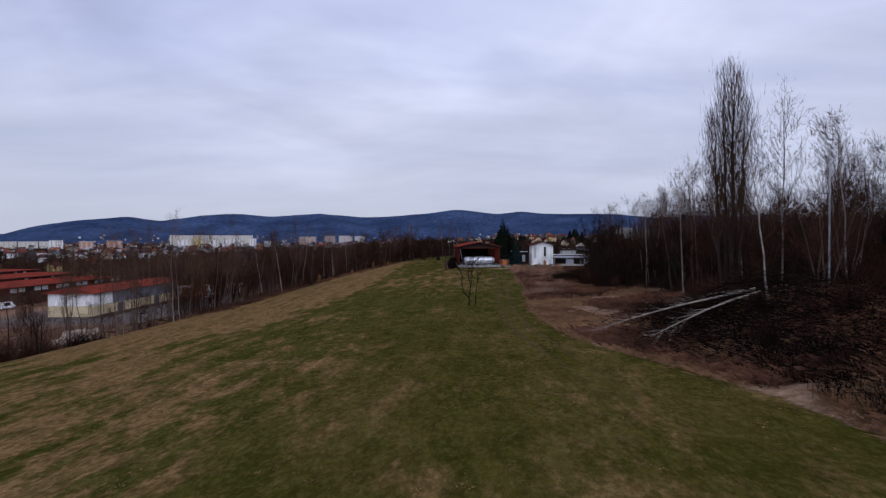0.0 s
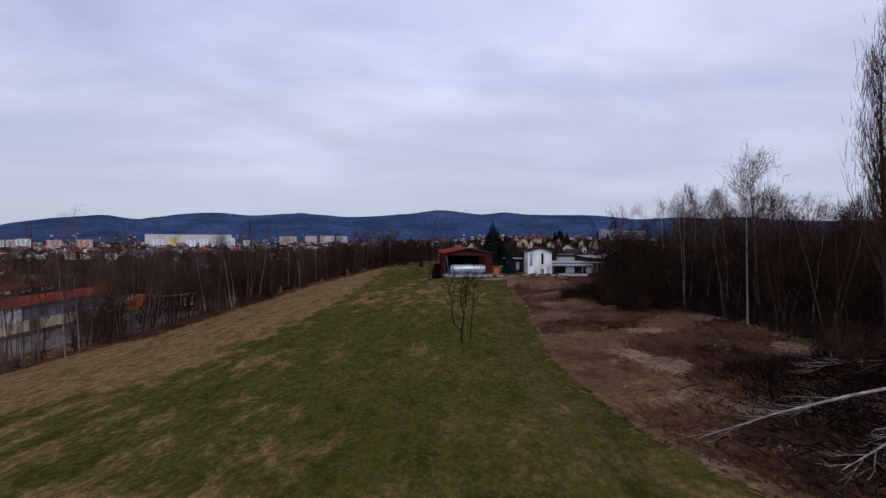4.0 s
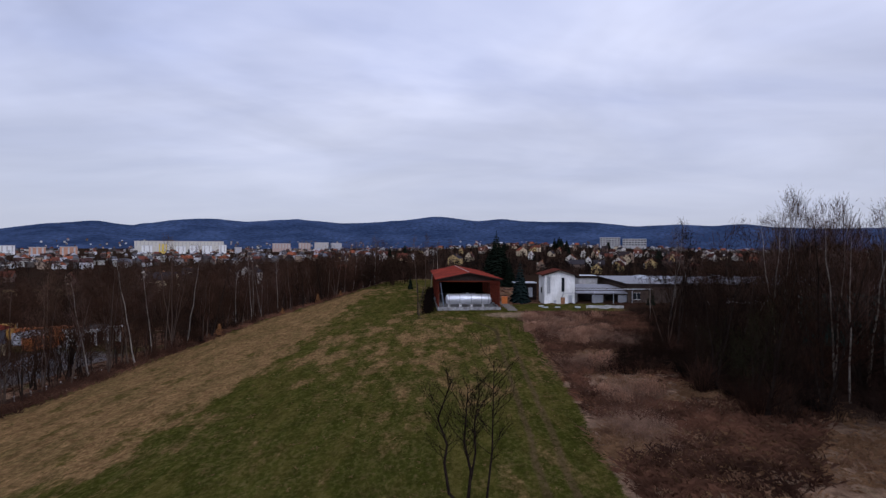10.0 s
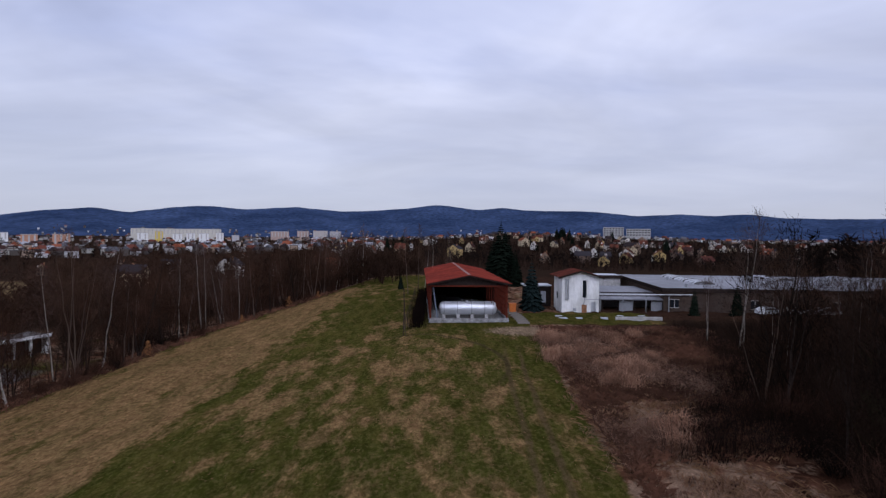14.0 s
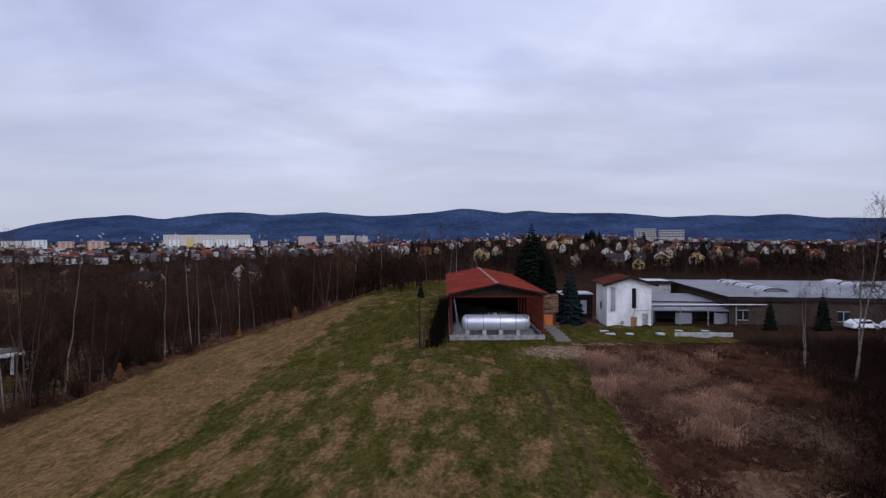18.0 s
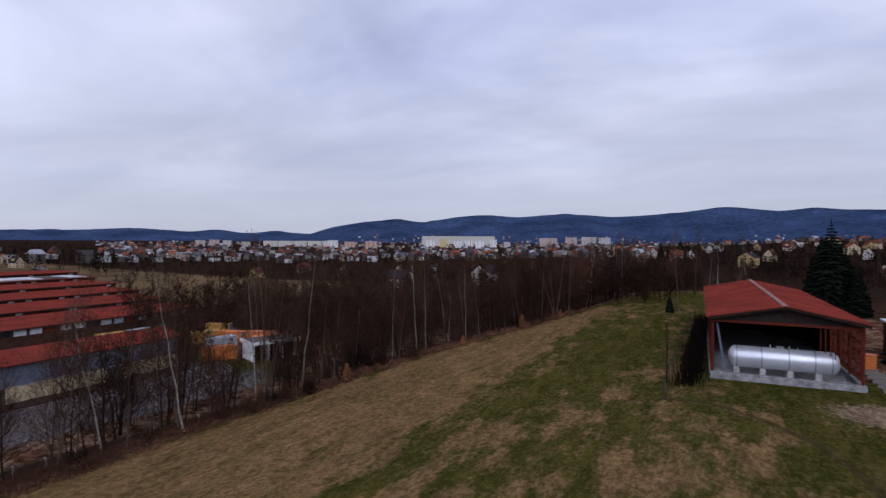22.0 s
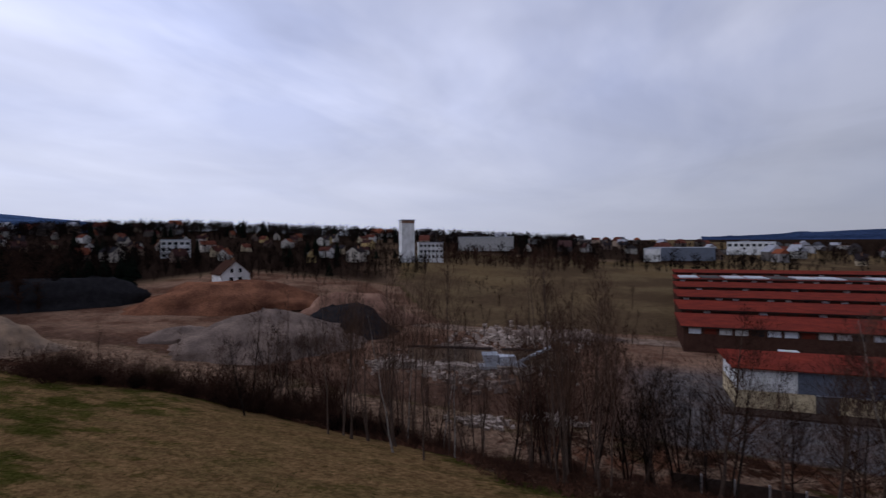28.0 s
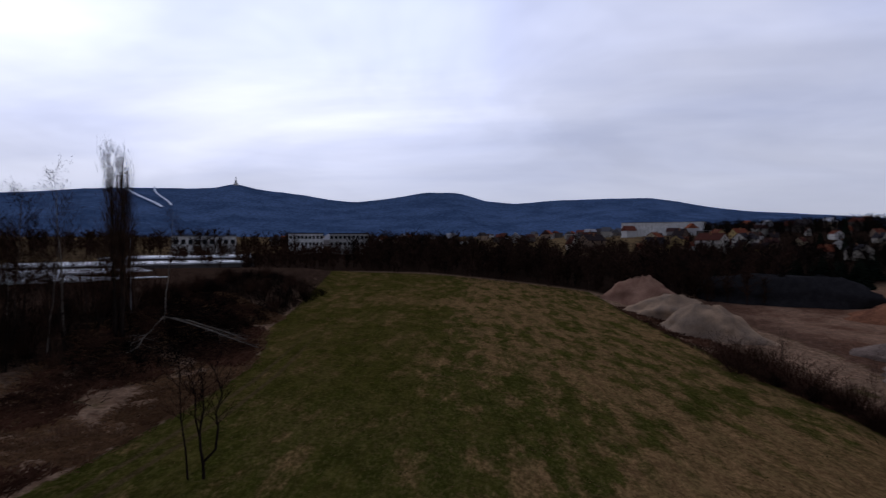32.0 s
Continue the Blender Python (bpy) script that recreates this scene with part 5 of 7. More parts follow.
def barn():
    ob = thing("open_barn", "open red-roofed barn with a gas tank at its open end", "barn", pose(2.47, 157.45, 4.2, 0, 0, 2.2))
    W, L, E, A = 12.4, 38.0, 6.25, 7.5
    plinth = Shape().box(-0.15, -0.15, -0.6, W + 0.15, 0.35, 0.62).box(-0.15, 0.35, -0.6, 0.25, L, 0.62).box(W - 0.25, 0.35, -0.6, W + 0.15, L, 0.62).box(0.25, 0.35, -0.6, W - 0.25, L, 0.12)
    part("plinth", plinth, PLINTH, ob, "grey mottled concrete plinth")
    for side in (0, 1):
        x0, x1 = (-0.55, W / 2) if side == 0 else (W / 2, W + 0.55)
        z0, z1 = (E - 0.12, A) if side == 0 else (A, E - 0.12)
        s = Shape().prism([(x0, z0), (x1, z1), (x1, z1 + 0.09), (x0, z0 + 0.09)], -0.7, L + 0.5)
        slope = part("roof_slope", s, RED_SHEET, ob, "red sheet-metal roof slope")
        for k in range(44):  # standing seams of the sheets
            y = -0.7 + (L + 1.2) * k / 43
            part("seam", Shape().add([(x0, y - 0.03, z0 + 0.09), (x1, y - 0.03, z1 + 0.09), (x1, y + 0.03, z1 + 0.09), (x0, y + 0.03, z0 + 0.09), (x0, y, z0 + 0.14), (x1, y, z1 + 0.14)], [(0, 1, 5, 4), (2, 3, 4, 5), (0, 4, 3), (1, 2, 5)]), RED_SHEET, slope)
    part("ridge_cap", Shape().prism([(W / 2 - 0.25, A + 0.09), (W / 2, A + 0.2), (W / 2 + 0.25, A + 0.09), (W / 2, A + 0.12)], -0.72, L + 0.52), RIDGE, ob, "weathered metal ridge cap")
    part("gable_board", Shape().prism([(-0.3, E - 0.35), (W / 2, A - 0.2), (W + 0.3, E - 0.35), (W + 0.3, E - 0.10), (W / 2, A + 0.0), (-0.3, E - 0.10)], -0.62, -0.5), DARK_TIMBER, ob)
    # a dark panel fills the gable under the roof
    part("gable_panel", Shape().prism([(0.2, E - 0.55), (W - 0.2, E - 0.55), (W - 0.2, E - 0.2), (W / 2, A - 0.15), (0.2, E - 0.2)], 0.1, 0.2), DARK_TIMBER, ob, "dark panel filling the gable")
    for k in range(9):
        y = 0.1 + (L - 0.3) * k / 8
        for x in (0.0, W - 0.22):
            part("post", Shape().box(x, y, 0.6, x + 0.22, y + 0.22, E), RED_TIMBER, ob)
        part("tie_beam", Shape().box(0, y + 0.02, E - 0.5, W, y + 0.2, E - 0.25), RED_TIMBER, ob)
    for i in range(5):  # rails of the open lattice on the near corner
        z = 1.2 + 1.05 * i
        part("rail", Shape().box(W - 0.12, 0.3, z, W - 0.02, L * 0.45, z + 0.12), RED_TIMBER, ob)
        part("rail", Shape().box(0.02, 0.3, z, 0.12, L * 0.3, z + 0.12), RED_TIMBER, ob)
    for i in range(34):
        y = 0.45 + 0.5 * i
        part("batten", Shape().box(W + 0.0, y, 0.62, W + 0.06, y + 0.11, E - 0.2), RED_TIMBER, ob)
    for i in range(14):
        y = 0.45 + 0.8 * i
        part("batten", Shape().box(-0.06, y, 0.62, 0.0, y + 0.11, E - 0.2), RED_TIMBER, ob)
    for i in range(9):  # battens across the front on its eastern bay
        x = W - 3.4 + 0.38 * i
        part("batten", Shape().box(x, 0.02, 3.6 - 0.3 * i, x + 0.09, 0.08, E - 0.4), RED_TIMBER, ob)
    part("front_beam", Shape().box(0.22, 0.0, E - 0.62, W - 0.22, 0.18, E - 0.38), RED_TIMBER, ob)
    # near-black walls close the back and the rear of both sides
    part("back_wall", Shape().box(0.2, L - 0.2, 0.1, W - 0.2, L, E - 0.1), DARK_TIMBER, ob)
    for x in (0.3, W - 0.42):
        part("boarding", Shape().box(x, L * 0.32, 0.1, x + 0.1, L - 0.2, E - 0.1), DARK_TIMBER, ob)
    part("floor_slab", Shape().box(0.25, 0.4, 0.1, W - 0.25, L - 0.3, 0.16), CONCRETE, ob)
    part("brace", Shape().tube([(0.5, 0.5, E - 0.8), (1.2, 0.6, 0.7)], [0.13, 0.13], 4), BLUEGREY, ob, "blue-grey steel brace")


barn()


def tank():
    ob = thing("gas_tank", "silver horizontal gas tank on concrete saddles in the barn", "tank", pose(3.95, 159.6, 4.36, 0, 0, 2.2))
    R, L, zc = 1.08, 9.4, 1.85
    prof = [(0.0, 0.02), (0.06, 0.45), (0.22, 0.8), (0.45, 1.0), (0.6, R), (L - 0.6, R), (L - 0.45, 1.0), (L - 0.22, 0.8), (L - 0.06, 0.45), (L, 0.02)]
    part("shell", Shape().tube([(x, 0, zc) for x, _ in prof], [r for _, r in prof], 40), STEEL, ob, "silver painted steel shell", smooth=True)
    for x in (0.75, L - 0.75, 2.9, 5.2, 7.3):
        part("weld_band", Shape().tube([(x - 0.05, 0, zc), (x + 0.05, 0, zc)], [R + 0.018, R + 0.018], 40), PIPE, ob, smooth=True)
    for x in (0.5, 2.8, 5.1, 7.4):
        part("saddle", Shape().box(x, -0.55, -0.1, x + 0.5, 0.55, zc - 0.92), CONCRETE, ob)
    part("manhole", Shape().tube([(4.5, 0, zc + R - 0.05), (4.5, 0, zc + R + 0.22)], [0.32, 0.32], 16, True), PIPE, ob)
    for x in (3.7, 5.3, 6.0):
        part("valve", Shape().tube([(x, 0, zc + R - 0.05), (x, 0, zc + R + 0.3)], [0.06, 0.06], 8, True), PIPE, ob)
    part("pipe", Shape().tube([(L - 0.9, -0.2, zc + R - 0.1), (L - 0.2, -0.4, zc + 0.6), (L + 0.35, -0.4, 0.3)], [0.05, 0.05, 0.05], 8), PIPE, ob)


tank()


HUT_ROOF = material("dull_red_brown_sheet", (0.095, 0.026, 0.018), 0.8, vary=0.25, scale=0.4, tint=(0.055, 0.020, 0.015))


def hut():
    ob = thing("white_hut", "tall white rendered hut with a red gable roof", "hut", pose(26.0, 168.5, 4.1))
    W, D, E, A = 6.7, 6.4, 6.7, 7.7
    # front wall in pieces round the slot window, the plank hatch and the door
    s = Shape()
    s.box(0, 0, -0.6, 3.75, 0.3, E).box(4.45, 0, 2.9, W, 0.3, E).box(3.75, 0, 6.0, 4.45, 0.3, E).box(3.75, 0, 1.6, 4.45, 0.3, 2.9).box(4.45, 0, -0.6, 5.3, 0.3, 2.9).box(6.2, 0, -0.6, W, 0.3, 2.9).box(5.3, 0, 2.15, 6.2, 0.3, 2.9)
    s.prism([(0, E), (W, E), (W / 2, A)], 0, 0.3)
    part("front_wall", s, WHITE, ob)
    part("side_wall", Shape().box(0, 0.3, -0.6, 0.3, D, E), WHITE, ob)
    part("side_wall", Shape().box(W - 0.3, 0.3, -0.6, W, D, E), WHITE, ob)
    part("back_wall", Shape().box(0.3, D - 0.3, -0.6, W - 0.3, D, E).prism([(0, E), (W, E), (W / 2, A)], D - 0.3, D), WHITE, ob)
    for side in (0, 1):
        x0, x1 = (-0.75, W / 2) if side == 0 else (W / 2, W + 0.75)
        z0, z1 = (E - 0.15, A + 0.08) if side == 0 else (A + 0.08, E - 0.15)
        part("roof_slope", Shape().prism([(x0, z0), (x1, z1), (x1, z1 + 0.12), (x0, z0 + 0.12)], -0.7, D + 0.5), HUT_ROOF, ob, "dull red-brown sheet roof slope")
    part("verge_board", Shape().prism([(-0.8, E - 0.42), (W / 2, A - 0.16), (W + 0.8, E - 0.42), (W + 0.8, E - 0.12), (W / 2, A + 0.1), (-0.8, E - 0.12)], -0.78, -0.68), DARK_TIMBER, ob, "dark verge board")
    part("slot_window", Shape().box(3.78, 0.12, 2.9, 4.42, 0.2, 6.0), BLACK_GLASS, ob, "tall narrow dark window")
    part("plank_hatch", Shape().box(3.6, -0.08, -0.1, 4.5, 0.06, 1.65), PLANK, ob, "brown plank hatch")
    part("door", Shape().box(5.3, 0.1, 0.0, 6.2, 0.18, 2.12), GALV, ob, "pale grey door")
    part("door_handle", Shape().tube([(5.42, 0.08, 1.05), (5.42, 0.03, 1.05), (5.55, 0.03, 1.05)], [0.02] * 3, 6), PIPE, ob)
    part("vent_grille", Shape().box(2.0, -0.03, 0.5, 2.6, 0.0, 1.0), PIPE, ob)
    for x, z0, z1 in ((0.75, 2.6, 6.2), (1.15, 2.6, 6.2)):
        part("flue_pipe", Shape().tube([(x, -0.14, z0), (x, -0.14, z1)], [0.11, 0.11], 10, True), GALV, ob)
        for z in (z0 + 0.1, z1 - 0.1):
            part("pipe_clip", Shape().box(x - 0.16, -0.2, z - 0.05, x + 0.16, 0.0, z + 0.05), PIPE, ob)
    part("drain_pipe", Shape().tube([(4.15, -0.08, 3.0), (4.1, -0.1, 2.4), (3.9, -0.1, 1.7)], [0.07] * 3, 8), PIPE, ob)
    part("conduit", Shape().box(4.4, -0.05, 2.55, W, 0.0, 2.65), PIPE, ob)
    part("side_window", Shape().box(-0.02, 3.0, 2.4, 0.05, 4.0, 3.6), BLACK_GLASS, ob)
    part("lean_to", Shape().box(-5.2, 8.2, -0.5, -0.2, 12, 4.2), DARK_TIMBER, ob, "dark lean-to behind the hut")
    part("lean_to_roof", Shape().box(-5.5, 7.8, 4.2, -0.2, 12.2, 4.4), ROOF_LIGHT, ob, "pale lean-to roof")
    part("lean_to_window", Shape().box(-2.2, 8.1, 1.0, -1.2, 8.2, 3.2), ROOF_LIGHT, ob)


hut()

# concrete covers on the lawn, the path, the orange box, the fence
for x, y, w in ((24.4, 163.8, 1.1), (24.6, 161.6, 1.3), (27.3, 161.6, 0.9), (31.6, 161.9, 1.0), (35.0, 164.0, 0.9), (38.6, 163.8, 1.0)):
    z = gz(x, y)
    s = Shape().box(-w / 2, -0.4, -0.3, w / 2, 0.4, 0.12)
    ob = part("concrete_cover", s, ROOF_LIGHT)
    ob.matrix_world = pose(x, y, z, 0, 0, rng.uniform(-8, 8))
    tagged(ob, "pale concrete shaft cover set in the lawn", "cover", group="covers on the lawn")
kerb = part("low_wall", Shape().box(32.8, 159.6, gz(36, 159.8) - 0.4, 40.4, 160.0, gz(36, 159.8) + 0.55), CONCRETE)
tagged(kerb, "low pale concrete wall beside the lawn", "wall")
bin_ob = thing("orange_box", "orange sheet-metal box on the lawn by the barn", "box", pose(17.2, 169, gz(17.2, 169)))
part("body", Shape().box(-0.6, -0.4, -0.1, 0.6, 0.4, 1.5), ORANGE, bin_ob)
part("lid", Shape().box(-0.66, -0.46, 1.5, 0.66, 0.46, 1.6), ORANGE, bin_ob)
walkway = thing("garden_path", "path of worn concrete slabs beside the barn", "path", kind="structure")
for k in range(9):
    x, y = 16.6 + 0.25 * k - 0.02 * k * k, 172.5 - 1.9 * k
    s = Shape().box(-0.95, -0.94, -0.2, 0.95, 0.94, 0.05)
    ob = part("slab", s, PAVE, walkway)
    ob.matrix_world = pose(x, y, gz(x, y), rng.uniform(-1, 1), rng.uniform(-1, 1), -8 + rng.uniform(-3, 3))
fence = thing("wire_fence", "old wire fence with concrete posts beside the barn", "fence")
for k in range(9):
    y = 149.5 + 5.4 * k
    x = -1.2 - 0.02 * k
    part("post", Shape().box(x - 0.04, y - 0.04, gz(x, y) - 0.3, x + 0.04, y + 0.04, gz(x, y) + 2.1), WORKS_WALL, fence)
    if k == 0:
        part("strut", Shape().tube([(x + 0.5, y - 0.7, gz(x, y) - 0.1), (x + 0.05, y, gz(x, y) + 1.6)], [0.045, 0.04], 5), WORKS_WALL, fence)
for h in (0.3, 0.8, 1.3, 1.8):
    part("wire", Shape().tube([(-1.2 - 0.02 * k, 149.5 + 5.4 * k, gz(-1.2, 149.5 + 5.4 * k) + h) for k in range(9)], [0.007] * 9, 4), DARK_TIMBER, fence)
pole = thing("wooden_pole", "tall weathered wooden pole at the fence corner", "pole", pose(-1.5, 155.6, gz(-1.5, 155.6) - 0.3))
part("shaft", Shape().tube([(0, 0, 0), (0.03, 0, 3.2), (-0.04, 0, 6.4)], [0.11, 0.09, 0.07], 8, True), BARK, pole)
part("stay", Shape().tube([(0.9, -0.2, 0.2), (0.1, 0, 2.6)], [0.06, 0.05], 6), POLE_BARK, pole)
# near-black twigs added to give the shaded corner beside the barn its darkness
hedge = Shape()
hr = random.Random(4)
for k in range(1700):
    y = 153 + 41 * hr.random()
    x = 0.5 + hr.gauss(0, 0.6)
    z = gz(x, y)
    hedge.tube([(x, y, z), (x + hr.uniform(-0.3, 0.3), y + hr.uniform(-0.3, 0.3), z + hr.uniform(0.8, 2.3))], [0.03, 0.012], 3)
tagged(part("hedge", hedge, TWIG_DARK), "dark twigs in place of the shaded corner between fence and barn", "hedge")


# ---- works beyond the hut ----
def hall(name, label, x0, y0, x1, y1, z0, h, wall, roof, turn=0.0, lights=(), windows=0, parapet=0.35):
    ob = thing(name, label, "hall", pose(x0, y0, z0, 0, 0, turn))
    w, d = x1 - x0, y1 - y0
    part("wall", Shape().box(0, 0, -1.5, w, d, h), wall, ob)
    part("roof", Shape().box(-0.3, -0.3, h, w + 0.3, d + 0.3, h + 0.25), roof, ob)
    part("fascia", Shape().box(-0.36, -0.36, h - 0.35, w + 0.36, -0.3, h + parapet).box(-0.36, -0.3, h - 0.35, -0.3, d + 0.3, h + parapet), DARK_TIMBER, ob)
    for a, b, l, r in lights:  # glazed saddles on the roof: x, y, length, run
        arc = [(a + r / 2 - r / 2 * math.cos(math.pi * j / 8), h + 0.25 + 0.6 * math.sin(math.pi * j / 8)) for j in range(9)]
        lt = part("roof_light", Shape().prism(arc, b, b + l), ROOF_LIGHT, ob, "pale arched roof light")
        for k in range(int(l / 2.2)):
            part("glazing_bar", Shape().prism([(a + r / 2 + (p - a - r / 2) * 1.012, q + 0.03) for p, q in arc], b + 2.2 * k, b + 2.2 * k + (1.0 if k % 3 == 0 else 0.14)), PANEL, lt)
    for k in range(windows):
        x = 1.2 + (w - 3) * k / max(1, windows - 1)
        wd = part("window", Shape().box(x, -0.04, 1.0, x + 1.5, 0.02, 2.4), BLACK_GLASS, ob)
        part("frame", Shape().box(x - 0.08, -0.06, 0.9, x + 1.58, 0.0, 1.0).box(x - 0.08, -0.06, 2.4, x + 1.58, 0.0, 2.5).box(x + 0.7, -0.06, 1.0, x + 0.8, 0.0, 2.4), CONCRETE, wd)
    return ob


main = hall("workshop_hall", "long grey workshop hall with roof lights", 45, 170, 118, 206, 4.2, 4.2, WORKS_WALL, ROOF_GREY, -6, [(9, 9, 22, 3.6), (30, 20, 13, 3.6), (47, 20, 13, 3.6)], 6)
for x, y in ((5, 3), (7, 20), (20, 12), (21, 5), (24, 4), (40, 6)):
    part("roof_vent", Shape().tube([(x, y, 4.3), (x, y, 5.1)], [0.3, 0.3], 8, True).tube([(x, y, 5.1), (x, y, 5.35)], [0.5, 0.1], 8), PIPE, main)
hall("low_shed", "low grey shed with a shallow roof beside the hut", 34.5, 176, 45.5, 190, 4.2, 2.8, PANEL, ROOF_GREY, -4)
def open_shed():
    ob = thing("open_shed", "open-fronted shed with a stained shallow roof under the works", "shed", pose(34.0, 171, 4.2, 0, 0, -2))
    W, D = 12.0, 4.6
    part("back_wall", Shape().box(0.2, D - 0.2, -1, W - 0.2, D, 2.3), PANEL, ob)
    for x in (0, W - 0.2):
        part("side_wall", Shape().box(x, 0.3, -1, x + 0.2, D, 2.3), PANEL, ob)
    part("roof", Shape().add([(-0.4, -0.6, 2.35), (W + 0.4, -0.6, 2.35), (W + 0.4, D + 0.3, 3.0), (-0.4, D + 0.3, 3.0), (-0.4, -0.6, 2.2), (W + 0.4, -0.6, 2.2), (W + 0.4, D + 0.3, 2.85), (-0.4, D + 0.3, 2.85)], [(0, 1, 2, 3), (7, 6, 5, 4), (0, 4, 5, 1), (1, 5, 6, 2), (2, 6, 7, 3), (3, 7, 4, 0)]), ROOF_GREY, ob, "stained felt roof")
    for k in range(5):
        x = 0.1 + (W - 0.35) * k / 4
        part("post", Shape().box(x, -0.1, -1, x + 0.15, 0.05, 2.25), DARK_TIMBER, ob)
    for k in (1, 3):
        x = 0.3 + (W - 0.35) * k / 4
        part("panel", Shape().box(x, 0.0, -0.5, x + 2.5, 0.08, 1.9), PIPE, ob, "grey sheet panel")


open_shed()
hall("small_plant_room", "pale flat-roofed plant room", 41, 196, 46, 203, 4.2, 4.6, CONCRETE, ROOF_LIGHT, -5)
hall("workshop_hall", "far grey hall with a pale roof edge", 78, 150, 120, 166, 4.2, 4.6, PANEL, ROOF_LIGHT, -10, windows=8)
rack = thing("pipe_bridge", "steel pipe bridge in front of the sheds", "pipe bridge")
for k in range(8):
    x = 33.2 + 4.2 * k
    part("post", Shape().box(x, 169.6, gz(x, 169.6) - 0.2, x + 0.14, 169.74, gz(x, 169.6) + 2.9), PIPE, rack)
part("beam", Shape().box(32.8, 169.5, gz(45, 169) + 2.76, 66, 169.7, gz(45, 169) + 2.9), DARK_TIMBER, rack)
part("pipe", Shape().tube([(32.8, 169.5, gz(45, 169) + 3.1), (66, 169.5, gz(45, 169) + 3.1)], [0.07, 0.07], 8), GALV, rack)
for k in range(18):
    part("hanger", Shape().box(33.4 + 1.8 * k, 169.44, gz(45, 169) + 2.9, 33.5 + 1.8 * k, 169.56, gz(45, 169) + 3.25), PIPE, rack)


def car(x, y, z, turn, paint, label, van=False):
    ob = thing("parked_car", label, "car", pose(x, y, z, 0, 0, turn), "parked cars")
    h = 2.0 if van else 1.45
    prof = [(-2.2, 0.35), (2.2, 0.35), (2.25, 0.75), (1.9 if van else 1.2, 0.95), (1.2 if van else 0.55, h), (-1.9 if van else -1.4, h), (-2.2, 0.95)]
    n = len(prof)
    v = [(a, -0.85, b) for a, b in prof] + [(a, 0.85, b) for a, b in prof]
    v = [(a, yy * (0.82 if b > 1.1 else 1), b) for a, yy, b in v]
    part("body", Shape().add(v, [tuple(range(n)), tuple(reversed(range(n, 2 * n)))] + [(i, i + n, (i + 1) % n + n, (i + 1) % n) for i in range(n)]), paint, ob)
    for s in (-1, 1):
        part("side_window", Shape().box(-1.3, s * 0.8 - 0.02, 0.98, 0.7, s * 0.8 + 0.02, h - 0.12), BLACK_GLASS, ob)
        for a in (-1.35, 1.4):
            wh = part("wheel", Shape().tube([(a, s * 0.7, 0.32), (a, s * 0.9, 0.32)], [0.32, 0.32], 14, True), DARK_TIMBER, ob)
            part("rim", Shape().tube([(a, s * 0.895, 0.32), (a, s * 0.915, 0.32)], [0.19, 0.19], 10, True), GALV, wh)
    part("windscreen", Shape().add([(0.62 if not van else 1.26, -0.66, h - 0.08), (0.62 if not van else 1.26, 0.66, h - 0.08), (1.24 if not van else 1.92, 0.78, 1.0), (1.24 if not van else 1.92, -0.78, 1.0), (0.55, 0, h - 0.3)], [(0, 1, 2, 3), (0, 4, 1), (1, 4, 2), (2, 4, 3), (3, 4, 0)]), BLACK_GLASS, ob)
    return ob


CAR_W = material("white_car_paint", (0.72, 0.73, 0.74), 0.25, vary=0.03)
CAR_S = material("silver_car_paint", (0.42, 0.43, 0.45), 0.3, metal=0.6, vary=0.03)
for k, (x, y, t, p, l) in enumerate(((62, 166, 5, CAR_W, "white parked car by the works"), (67, 165.6, -3, CAR_W, "white parked car by the works"), (72, 165.4, 4, CAR_S, "silver parked car by the works"))):
    car(x, y, gz(x, y), t, p, l)


# ---- western yard: halls with red roofs ----
YZ = -5.6


def red_hall():
    ob = thing("front_warehouse", "long warehouse with a red roof and blue-grey wall band", "warehouse", pose(-84.5, 121.8, YZ, 0, 0, 1.0))
    L, D, E = 38.5, 11, 6.0
    part("lower_wall", Shape().box(-D, 0, -0.6, 0, L, 2.6), BEIGE, ob, "cream lower wall")
    part("upper_wall", Shape().box(-D, 7, 2.6, 0.03, L, E - 0.2), BLUEGREY, ob, "blue-grey upper wall")
    part("end_bay", Shape().box(-D, 0, 2.6, 0.0, 7, E - 0.2), WHITE, ob, "white end bay")
    s = Shape()
    s.add([(0.8, -0.8, E - 0.25), (0.8, L + 0.8, E - 0.25), (-D / 2, L + 0.8, E + 1.0), (-D / 2, -0.8, E + 1.0), (-D - 0.8, -0.8, E - 0.25), (-D - 0.8, L + 0.8, E - 0.25),
           (0.8, -0.8, E - 0.4), (0.8, L + 0.8, E - 0.4), (-D - 0.8, -0.8, E - 0.4), (-D - 0.8, L + 0.8, E - 0.4)],
          [(0, 1, 2, 3), (3, 2, 5, 4), (6, 8, 9, 7), (0, 6, 7, 1), (4, 5, 9, 8), (0, 3, 4, 8, 6), (1, 7, 9, 5, 2)])
    part("roof", s, RED_SHEET, ob)
    for k in range(7):
        y = 9 + 4.1 * k
        d = part("loading_door", Shape().box(0.03, y, 0, 0.12, y + 2.6, 2.5), BEIGE if k % 4 else PANEL, ob)
        part("door_rail", Shape().box(0.1, y - 0.2, 2.5, 0.22, y + 2.8, 2.65), PIPE, d)
    part("ramp", Shape().box(0.1, -2, -0.6, 3.0, L, 0.25), WORKS_WALL, ob)


red_hall()


